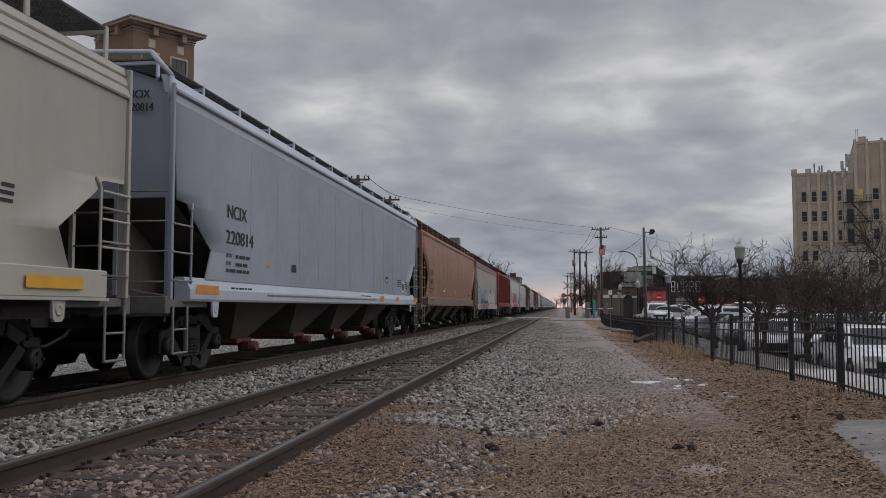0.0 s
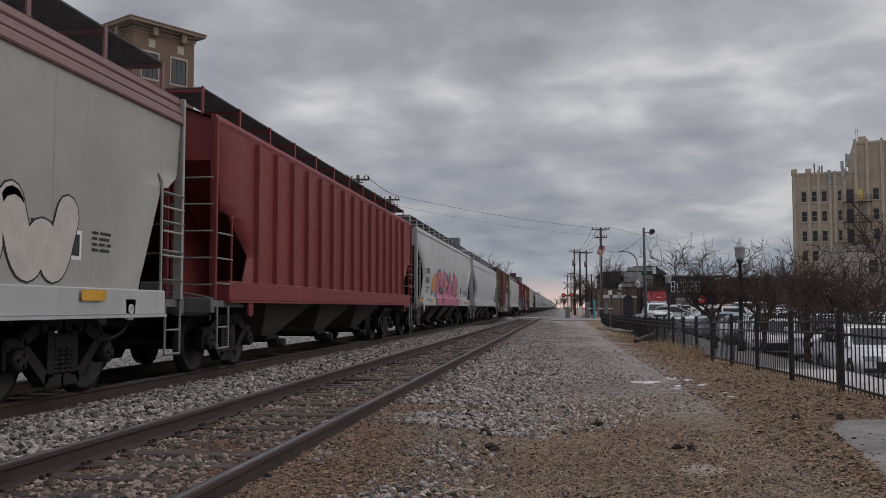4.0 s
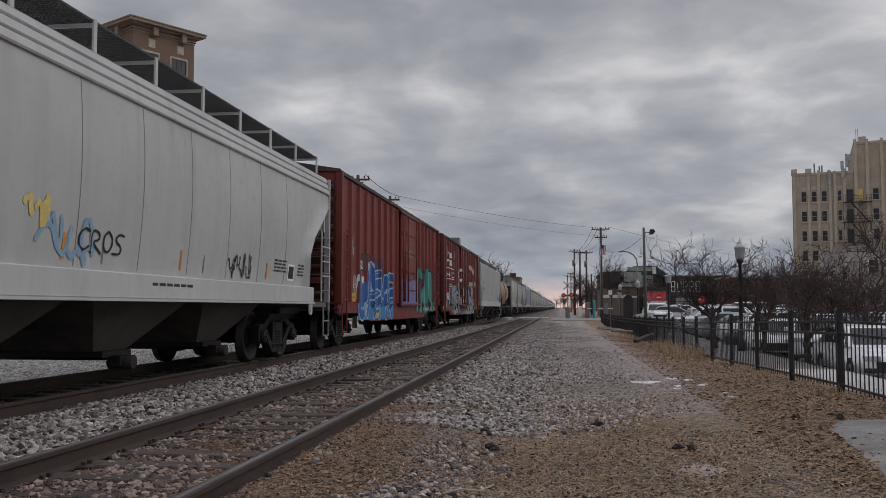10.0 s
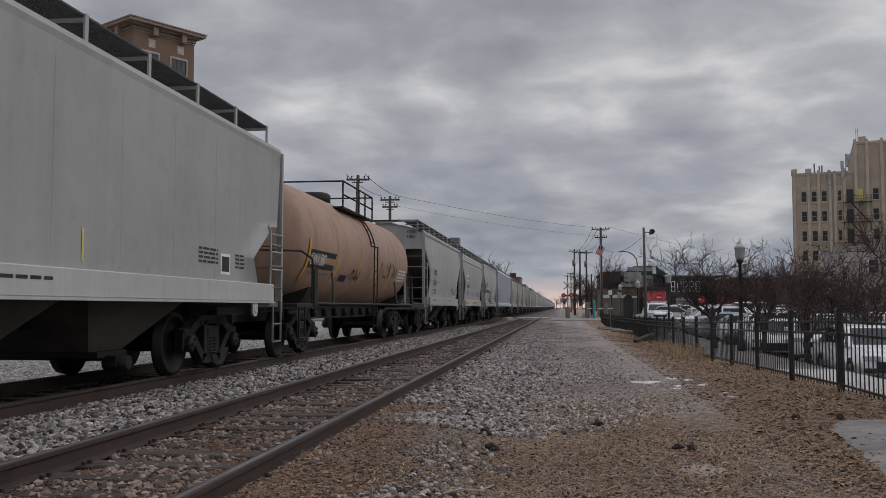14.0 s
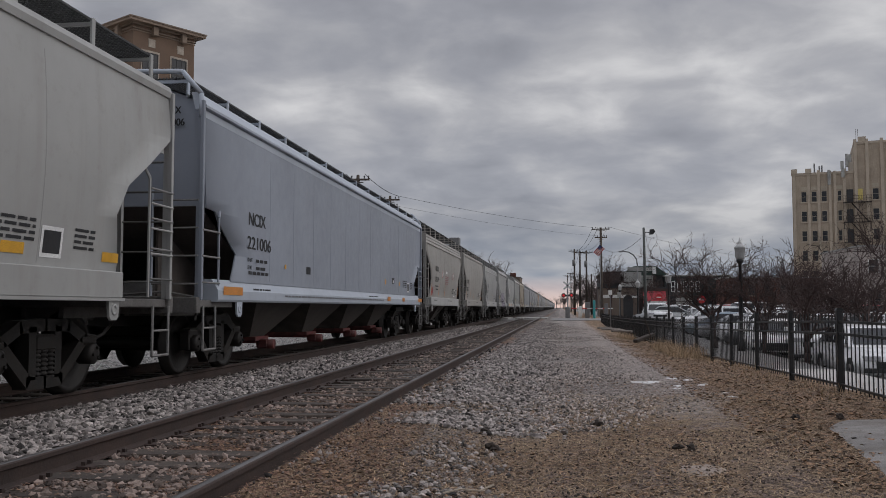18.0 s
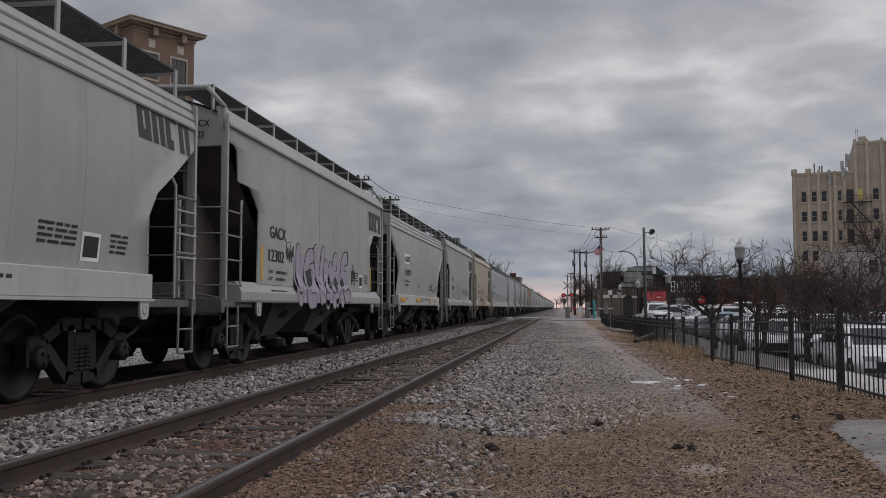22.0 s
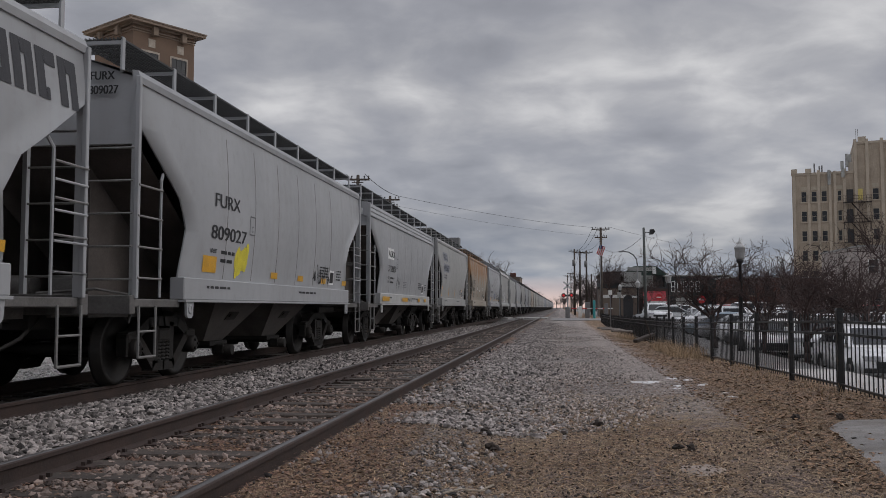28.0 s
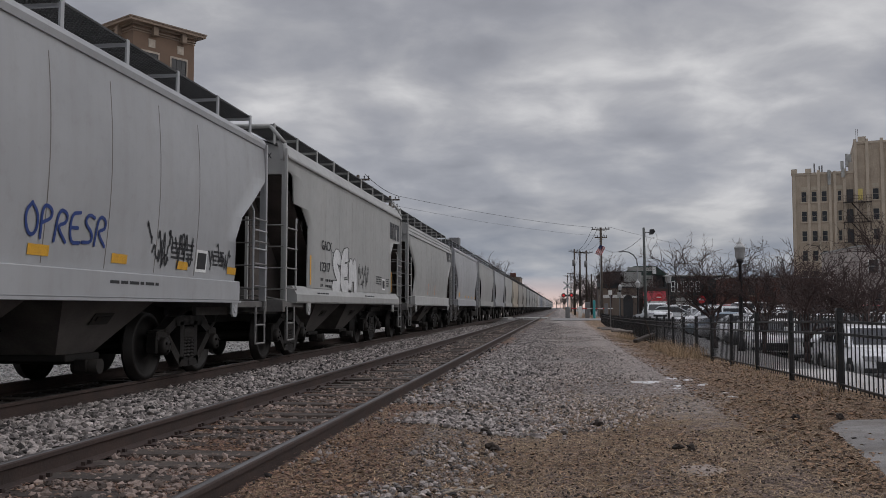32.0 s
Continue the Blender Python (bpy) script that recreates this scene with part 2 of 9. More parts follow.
def ground_material():
    m, n, l, p = node_mat("railway_ground")
    tc = n.new("ShaderNodeTexCoord")
    sep = n.new("ShaderNodeSeparateXYZ")
    l.new(tc.outputs["Object"], sep.inputs[0])
    wob = noise_node(n, l, 0.5, 5)
    wob2 = noise_node(n, l, 2.2, 5, 0.7)
    vor = n.new("ShaderNodeTexVoronoi")
    vor.inputs["Scale"].default_value = 22
    l.new(tc.outputs["Object"], vor.inputs["Vector"])
    vor2 = n.new("ShaderNodeTexVoronoi")
    vor2.inputs["Scale"].default_value = 70
    l.new(tc.outputs["Object"], vor2.inputs["Vector"])
    fine = noise_node(n, l, 90, 4, 0.75)

    def stones(a, b, v):
        x = n.new("ShaderNodeSeparateColor")
        l.new(v.outputs["Color"], x.inputs[0])
        return ramp(n, l, x.outputs[0], 0, 1, a, b)

    def edge(at, width, amp, src=None):
        """0 to the west of the line x = at, 1 to the east, with a ragged edge."""
        q = n.new("ShaderNodeMath")
        q.operation = "MULTIPLY_ADD"
        l.new(src or wob2, q.inputs[0])
        q.inputs[1].default_value = amp
        l.new(sep.outputs[0], q.inputs[2])
        mr = n.new("ShaderNodeMapRange")
        mr.inputs["From Min"].default_value = at + amp * 0.5 - width
        mr.inputs["From Max"].default_value = at + amp * 0.5 + width
        l.new(q.outputs[0], mr.inputs["Value"])
        return mr.outputs[0]

    def along(a, b, amp, src=None):
        """0 near the camera end of the line, 1 beyond, from y = a to y = b, ragged by amp."""
        q = n.new("ShaderNodeMath")
        q.operation = "MULTIPLY_ADD"
        l.new(src or wob2, q.inputs[0])
        q.inputs[1].default_value = amp
        l.new(sep.outputs[1], q.inputs[2])
        mr = n.new("ShaderNodeMapRange")
        mr.inputs["From Min"].default_value, mr.inputs["From Max"].default_value = a + amp * 0.5, b + amp * 0.5
        l.new(q.outputs[0], mr.inputs["Value"])
        return mr.outputs[0]

    # ballast base kept dark, painting in the shade between the scattered stones
    ballast = stones((0.018, 0.016, 0.015), (0.22, 0.195, 0.185), vor)
    gravel = stones((0.03, 0.026, 0.024), (0.50, 0.44, 0.41), vor2)
    gravel = mix(n, l, 0.4, gravel, ramp(n, l, fine, 0.38, 0.62, (0.05, 0.043, 0.039), (0.46, 0.40, 0.37)))
    litter = mix(n, l, 0.5, stones((0.025, 0.016, 0.010), (0.46, 0.315, 0.195), vor2), ramp(n, l, fine, 0.40, 0.60, (0.016, 0.010, 0.007), (0.54, 0.375, 0.235)))
    russet = mix(n, l, 0.5, stones((0.03, 0.014, 0.010), (0.25, 0.135, 0.10), vor2), ramp(n, l, fine, 0.40, 0.60, (0.025, 0.013, 0.010), (0.27, 0.15, 0.115)))
    asphalt = ramp(n, l, fine, 0.3, 0.7, (0.2, 0.19, 0.185), (0.3, 0.29, 0.285))
    pale = mix(n, l, 0.5, gravel, (0.42, 0.4, 0.38))
    dirt = mix(n, l, 0.5, gravel, ramp(n, l, fine, 0.3, 0.7, (0.27, 0.222, 0.198), (0.50, 0.415, 0.37)))
    stony = mix(n, l, 0.45, ballast, gravel)
    # the railway's own strips
    c = mix(n, l, edge(-8.3, 0.5, 0.8), pale, ballast)
    c = mix(n, l, edge(-3.55, 0.1, 0.2), c, mix(n, l, along(9.0, 15.0, 6.0), mix(n, l, 0.3, russet, litter), ballast))
    c = mix(n, l, edge(-1.95, 0.1, 0.2), c, mix(n, l, ramp(n, l, wob2, 0.45, 0.6), russet, litter))
    # grey shoulder, widening into the worn gravel of the path
    c = mix(n, l, edge(-1.55, 0.18, 0.9), c, mix(n, l, along(5.5, 9.0, 5.0), mix(n, l, 0.3, russet, stony), stony))
    grass = mix(n, l, ramp(n, l, wob2, 0.46, 0.56), litter, mix(n, l, 0.35, russet, litter))
    grass = mix(n, l, ramp(n, l, wob, 0.58, 0.66), grass, mix(n, l, 0.5, gravel, dirt))
    mid = mix(n, l, ramp(n, l, wob2, 0.44, 0.58), mix(n, l, 0.6, stony, gravel), mix(n, l, 0.5, gravel, dirt))
    c = mix(n, l, edge(-0.6, 0.25, 2.2, wob), c, mix(n, l, along(9.0, 13.5, 7.0), grass, mid))
    # the trodden line of pale dirt
    trod = mix(n, l, along(8.8, 10.8, 5.0), grass, mix(n, l, ramp(n, l, wob2, 0.50, 0.62), dirt, mid))
    c = mix(n, l, edge(1.1, 0.16, 1.5, wob), c, trod)
    # sticks and trampled litter close by
    c = mix(n, l, along(6.2, 8.0, 4.0), mix(n, l, edge(-0.5, 0.4, 1.2), c, mix(n, l, ramp(n, l, wob2, 0.46, 0.6), mix(n, l, 0.4, russet, gravel), litter)), c)
    bank = mix(n, l, ramp(n, l, wob2, 0.42, 0.6), litter, mix(n, l, 0.5, litter, russet))
    c = mix(n, l, edge(2.05, 0.22, 1.8, wob), c, bank)
    c = mix(n, l, 1.0, c, stones((0.6, 0.6, 0.6), (1.42, 1.42, 1.42), vor), "MULTIPLY")
    c = mix(n, l, edge(4.6, 0.1, 0.2), c, asphalt)
    l.new(c, p.inputs["Base Color"])
    p.inputs["Roughness"].default_value = 0.92
    h = mix(n, l, 0.5, vor.outputs["Distance"], fine)
    bump(n, l, p, h, 1.0, 0.05)
    return m


def lines(a, b, fine_a, fine_b, step, coarse):
    out = [fine_a + i * step for i in range(int((fine_b - fine_a) / step) + 1)]
    d = coarse
    lo = fine_a - d
    while lo > a:
        out.insert(0, lo)
        d *= 1.35
        lo -= d
    out.insert(0, a)
    d, hi = coarse, fine_b + coarse
    while hi < b:
        out.append(hi)
        d *= 1.35
        hi += d
    out.append(b)
    return out


bm = bmesh.new()
xs, ys = lines(-2500, 2500, -10, 8, 0.2, 1), lines(-300, 4000, 0, 30, 0.4, 1)
grid(bm, [[(x, y, ground_z(x, y)) for x in xs] for y in ys])
ground = part("ground", bm, ground_material())
tagged(ground, "gravel and leaf-strewn ground beside a railway", "ground", kind="structure")

RAIL_TOP = surf("polished_rail", (0.15, 0.145, 0.145), 0.42, 0.7, 0.3, 2, 60, 0.05, (0.07, 0.05, 0.04), 0.6)
RAIL_SIDE = surf("rusty_rail", (0.048, 0.031, 0.026), 0.85, 0.0, 0.35, 3, 50, 0.3)
TIE_WOOD = surf("weathered_tie", (0.055, 0.043, 0.036), 0.9, 0, 0.4, 5, 60, 0.5, (0.15, 0.12, 0.1), 0.4, rnd=0.3)


def rail_profile(x):
    return [(x + s * a, z) for s, seq in ((1, [(0.07, 0.02), (0.07, 0.03), (0.012, 0.05), (0.012, 0.135), (0.037, 0.145), (0.037, 0.172), (0.03, 0.18)]),
                                          (-1, [(0.03, 0.18), (0.037, 0.172), (0.037, 0.145), (0.012, 0.135), (0.012, 0.05), (0.07, 0.03), (0.07, 0.02)])) for a, z in seq]


def make_rail(name, x, y0, y1, parent):
    bm = bmesh.new()
    prism(bm, rail_profile(x), 1, y0, y1)
    r = part(name, bm, RAIL_SIDE, parent)
    bm = bmesh.new()
    prism(bm, [(x - 0.024, 0.176), (x - 0.022, 0.1808), (x - 0.010, 0.1825), (x + 0.010, 0.1825), (x + 0.022, 0.1808), (x + 0.024, 0.176)], 1, y0, y1)
    for f in bm.faces:
        f.smooth = len(f.verts) == 4
    part("running_surface", bm, RAIL_TOP, r, "polished wheel band on the rail head")


def make_track(x, y0, y1, label):
    t = empty("railway_track", Matrix.Translation((0, 0, 0)))
    tagged(t, label, "railway track", "railway tracks", "structure")
    for s in (-1, 1):
        make_rail("rail", x + s * HALF_GAUGE, y0, y1, t)
    return t


main_track = make_track(MAIN_X, -60, 900, "main line track with rusty steel rails on dark ties")
side_track = make_track(SIDE_X, -20, ROAD_Y0 + 1, "siding track with polished rails, worn ties and leaf litter")
rng = random.Random(5)


def tie_shape(k):
    def make(bm):
        box(bm, -1.3, 1.3, -0.115, 0.115, -0.13, 0.0, 0.012)
        for v in bm.verts:
            v.co += Vector((noise.noise(v.co * 3 + Vector((k * 9, 0, 0))) * 0.03, noise.noise(v.co * 5 + Vector((0, k * 7, 0))) * 0.012, 0))
    return make


for tr, x, y0, y1, zt in ((side_track, SIDE_X, -14.4, 84, 0.027), (main_track, MAIN_X, -14.4, 75, 0.004)):
    y = y0
    while y < y1:
        k = rng.randrange(4)
        shape("tie", ("tie", k), tie_shape(k), TIE_WOOD, tr, at=pose(x + rng.uniform(-.04, .04), y, zt + rng.uniform(-.012, .012), 0, 0, rng.uniform(-1, 1)))
        y += 0.53 + rng.uniform(-.03, .03)


def plate_shape(bm):
    box(bm, -0.18, 0.18, -0.09, 0.09, 0, 0.022, 0.004)
    for sx in (-0.1, 0.1):
        box(bm, sx - 0.014, sx + 0.014, -0.055, -0.025, 0.02, 0.05)
        box(bm, sx - 0.014, sx + 0.014, 0.025, 0.055, 0.02, 0.05)


y = 1.5
while y < 30:
    for s in (-1, 1):
        shape("tie_plate", "plate", plate_shape, RAIL_SIDE, side_track, at=(SIDE_X + s * HALF_GAUGE, y, 0.01))
    y += 0.53


def scatter(name, n, place, size, material, label, category, seed, flat=(0.5, 0.9), kind="stuff", leaf=False):
    """Very many small loose pieces as one object: lumps of stone, or curled leaves."""
    g = np.random.default_rng(seed)
    if leaf:
        base = np.array([(-1, 0, 0.1), (-0.3, -0.55, 0.35), (0.6, -0.4, 0.1), (1, 0, 0.4), (0.5, 0.45, 0.0), (-0.35, 0.5, 0.3)], float)
        tri = np.array([(0, 1, 5), (1, 2, 5), (2, 4, 5), (2, 3, 4)])
    else:
        q = (1 + 5 ** 0.5) / 2
        base = np.array([(-1, q, 0), (1, q, 0), (-1, -q, 0), (1, -q, 0), (0, -1, q), (0, 1, q), (0, -1, -q), (0, 1, -q), (q, 0, -1), (q, 0, 1), (-q, 0, -1), (-q, 0, 1)]) / 1.9
        tri = np.array([(0, 11, 5), (0, 5, 1), (0, 1, 7), (0, 7, 10), (0, 10, 11), (1, 5, 9), (5, 11, 4), (11, 10, 2), (10, 7, 6), (7, 1, 8),
                        (3, 9, 4), (3, 4, 2), (3, 2, 6), (3, 6, 8), (3, 8, 9), (4, 9, 5), (2, 4, 11), (6, 2, 10), (8, 6, 7), (9, 8, 1)])
    pos = place(g, n)
    n = len(pos)
    k = len(base)
    s = size[0] + (size[1] - size[0]) * g.random((n, 1, 1)) ** 1.6
    v = np.repeat(base[None], n, 0)
    if not leaf:
        v = v * (1 + 0.75 * (g.random((n, k, 1)) - 0.5))
    v = v * np.stack([np.ones(n), g.uniform(0.6, 1.0, n), g.uniform(*flat, n)], 1)[:, None] * s
    a, b = g.uniform(0, 6.283, n), g.normal(0, 0.35, n)
    ca, sa, cb, sb = np.cos(a)[:, None], np.sin(a)[:, None], np.cos(b)[:, None], np.sin(b)[:, None]
    x, y, z = v[..., 0], v[..., 1], v[..., 2]
    y, z = y * cb - z * sb, y * sb + z * cb
    v = np.stack([x * ca - y * sa, x * sa + y * ca, z], 2) + pos[:, None]
    me = bpy.data.meshes.new(name)
    f = (tri[None] + (np.arange(n) * k)[:, None, None]).reshape(-1, 3)
    me.vertices.add(n * k)
    me.vertices.foreach_set("co", v.reshape(-1))
    me.loops.add(f.size)
    me.loops.foreach_set("vertex_index", f.reshape(-1).astype(np.int32))
    me.polygons.add(len(f))
    me.polygons.foreach_set("loop_start", np.arange(0, f.size, 3, dtype=np.int32))
    me.polygons.foreach_set("use_smooth", np.zeros(len(f), dtype=bool))
    me.update(calc_edges=True)
    me.materials.append(material)
    return tagged(new(name, me), label, category, kind=kind)


# ---- the freight train ----
# Car space: x across (the side towards the path is +x), y along the track from the near corner post, z above the rail head.
TRUCK_AT = 1.86
GAP = 1.24
CUTS = {"curve": [(1.36, 1.25), (1.45, 1.25), (2.0, 1.36), (2.36, 1.13), (2.67, 0.63), (3.06, 0.03), (3.2, 0.0)],
        "angle": [(1.36, 1.15), (1.40, 1.16), (1.77, 1.35), (2.21, 0.63), (2.34, 0.50), (2.36, 0.18), (3.4, 0.02)],
        "step": [(1.36, 1.15), (1.40, 1.16), (1.77, 1.35), (2.21, 0.63), (2.34, 0.50), (2.36, 0.02), (3.4, 0.0)],
        "low": [(1.17, 1.12), (1.3, 1.08), (1.5, 0.98), (2.3, 0.62), (2.45, 0.56), (2.47, 0.37), (2.63, 0.12), (3.3, 0.02)],
        "gatx": [(1.36, 1.43), (2.53, 1.47), (2.87, 1.05), (2.89, 0.5), (3.35, 0.45), (3.42, 0.3), (3.43, 0.0)]}
FAR_CUTS = {"gatx": [(1.36, 1.43), (2.53, 1.47), (2.86, 1.05), (2.9, 0.04), (3.43, 0.0)]}
SILL_FROM = {"curve": 1.25, "angle": 0.46, "step": 0.46, "low": 0.5, "gatx": 0.5}
EAVE = 3.70


def side_x(cut, z):
    if cut == "curve":
        return 1.50 + 0.085 * math.sin(math.pi * min(1, max(0, (z - 1.30) / 2.5)))
    if cut == "flat":
        return 1.50
    return 1.545


def on_side(cut, off):
    """Puts drawn marks (y, z) on the car's side, off metres proud of it."""
    return lambda y, z, d=0.0: (side_x(cut, z) + off + d, y, z)


def on_end(y0, off):
    return lambda x, z, d=0.0: (x, y0 - off - d, z)


# -- parts of running gear --
def make_wheelset(bm):
    for s in (-1, 1):
        lathe(bm, [(s * 0.715, 0.10), (s * 0.715, 0.483), (s * 0.745, 0.475), (s * 0.75, 0.457), (s * 0.85, 0.452), (s * 0.852, 0.39), (s * 0.80, 0.36), (s * 0.79, 0.17), (s * 0.84, 0.14), (s * 0.86, 0.10)], (0, 0, 0), 0, 28)
        lathe(bm, [(s * 0.94, 0.075), (s * 0.96, 0.125), (s * 1.12, 0.125), (s * 1.14, 0.10), (s * 1.15, 0.05)], (0, 0, 0), 0, 14)
        for k in range(3):
            a = k * 2.094
            rod(bm, (s * 1.14, 0.065 * math.cos(a), 0.065 * math.sin(a)), (s * 1.17, 0.065 * math.cos(a), 0.065 * math.sin(a)), 0.02, 6)
    rod(bm, (-1.1, 0, 0), (1.1, 0, 0), 0.08, 12)


def make_side_frame(bm):
    for s in (-1, 1):
        for a, b in (((0, 0.80), (s * 0.45, 0.78)), ((s * 0.45, 0.78), (s * 0.80, 0.62)), ((s * 0.80, 0.62), (s * 1.02, 0.60)), ((s * 0.76, 0.60), (s * 0.30, 0.22)), ((s * 0.24, 0.26), (s * 0.24, 0.76)), ((0, 0.20), (s * 0.32, 0.21))):
            y0, z0 = a
            y1, z1 = b
            d = Vector((y1 - y0, z1 - z0)).normalized() * 0.02
            nrm = Vector((-d.y, d.x)).normalized() * 0.065
            prism(bm, [(y0 - d.x + nrm.x, z0 - d.y + nrm.y), (y1 + d.x + nrm.x, z1 + d.y + nrm.y), (y1 + d.x - nrm.x, z1 + d.y - nrm.y), (y0 - d.x - nrm.x, z0 - d.y - nrm.y)], 0, -0.075, 0.075)
        box(bm, -0.08, 0.08, s * 0.889 - 0.17, s * 0.889 + 0.17, 0.56, 0.66, 0.02)
        box(bm, -0.07, 0.07, s * 0.889 + s * 0.12, s * 0.889 + s * 0.18, 0.36, 0.6, 0.01)


def make_springs(bm):
    for sy in (-0.13, 0.0, 0.13):
        prof = []
        for k in range(6):
            z = 0.27 + k * 0.047
            prof += [(z, 0.045), (z + 0.010, 0.062), (z + 0.028, 0.062), (z + 0.040, 0.045)]
        lathe(bm, prof, (0.03, sy, 0), 2, 10)


def make_bolster(bm):
    box(bm, -1.08, 1.08, -0.2, 0.2, 0.52, 0.70, 0.03)
    rod(bm, (0, 0, 0.68), (0, 0, 0.80), 0.22, 14)
    for s in (-1, 1):
        rod(bm, (-0.9, s * 0.36, 0.36), (0.9, s * 0.36, 0.36), 0.05, 6)
        for sx in (-0.755, 0.755):
            box(bm, sx - 0.05, sx + 0.05, s * 0.40 - 0.03, s * 0.40 + 0.03, 0.28, 0.62, 0.01)


WHEELSETS = []


def add_truck(car, y, idx):
    t = shape("truck", "bolster", make_bolster, TRUCK_STEEL, car, at=(0, y, 0))
    for s in (-1, 1):
        shape("side_frame", "sideframe", make_side_frame, TRUCK_STEEL, t, at=(s * 0.99, 0, 0))
        shape("spring_group", "springs", make_springs, TRUCK_STEEL, t, at=(s * 0.99, 0, 0))
        w = shape("wheelset", "wheelset", make_wheelset, WHEEL_STEEL, t, at=(0, s * 0.889, 0.457))
        WHEELSETS.append((w, idx))
    return t


def make_coupler(bm):
    box(bm, -0.07, 0.07, -0.30, 0.6, 0.80, 0.93, 0.015)
    prism(bm, [(-0.13, -0.30), (0.10, -0.30), (0.14, -0.42), (0.08, -0.60), (0.0, -0.52), (-0.03, -0.44), (-0.12, -0.48), (-0.16, -0.40)], 2, 0.74, 0.99)
    pipe(bm, [(0.3, 0.1, 0.85), (0.26, -0.2, 0.62), (0.16, -0.45, 0.50), (0.05, -0.62, 0.52)], 0.025)
    pipe(bm, [(0.1, 0.0, 0.98), (0.7, 0.0, 0.98), (1.5, -0.02, 0.94), (1.52, -0.1, 0.8)], 0.014)


def add_gear(car, lp, idx, inset=TRUCK_AT):
    add_truck(car, inset, idx)
    add_truck(car, lp - inset, idx)
    shape("coupler", "coupler", make_coupler, STEEL_BLACK, car)
    shape("coupler", "coupler", make_coupler, STEEL_BLACK, car, at=pose(0, lp, 0, 0, 0, 180))


# -- lettering and paint marks --
TEXT = {}


def text_flat(s):
    if s not in TEXT:
        c = bpy.data.curves.new("t", "FONT")
        c.body, c.size, c.fill_mode = s, 1.0, "FRONT"
        o = bpy.data.objects.new("t", c)
        scene.collection.objects.link(o)
        dg = bpy.context.evaluated_depsgraph_get()
        me = bpy.data.meshes.new_from_object(o.evaluated_get(dg))
        co = np.array([v.co[:2] for v in me.vertices])
        fs = [tuple(p.vertices) for p in me.polygons]
        bpy.data.objects.remove(o)
        bpy.data.meshes.remove(me)
        lo = co.min(0)
        TEXT[s] = ((co - lo) / 0.72, fs)
    return TEXT[s]


def letters(name, parent, s, at, y, z, h, material, sx=0.85, bold=0.0, shear=0.0):
    """Lettering of cap height h whose lower left corner is at (y, z)."""
    co, fs = text_flat(s)
    bm = bmesh.new()
    for k, dx in enumerate((0.0, bold) if bold else (0.0,)):
        vs = [bm.verts.new(at(y + (a * sx + b * shear) * h + dx, z + b * h, 0.0006 * k)) for a, b in co]
        for f in fs:
            bm.faces.new([vs[i] for i in f])
    return part(name, bm, material, parent)


def patch(name, parent, at, y0, y1, z0, z1, material, d=0.0, label="", cuts=4):
    """A painted or stuck-on rectangle that follows the sheet."""
    bm = bmesh.new()
    k = max(1, int((z1 - z0) / 0.25))
    grid(bm, [[at(y0, z0 + (z1 - z0) * i / k, d), at(y1, z0 + (z1 - z0) * i / k, d)] for i in range(k + 1)])
    return part(name, bm, material, parent, label)


def bars(parent, at, y, z, w, rows, material, h=0.035, step=0.075, seed=1, name="small_lettering"):
    """Rows of lettering too small to read, as plain bars."""
    r = random.Random(seed)
    bm = bmesh.new()
    for i in range(rows):
        a = y
        while a < y + w - 0.03:
            b = min(y + w, a + r.uniform(0.08, 0.28))
            vs = [bm.verts.new(at(*q)) for q in ((a, z - i * step), (b, z - i * step), (b, z - i * step + h), (a, z - i * step + h))]
            bm.faces.new(vs)
            a = b + 0.04
    return tagged(part(name, bm, material, parent), kind="stuff")


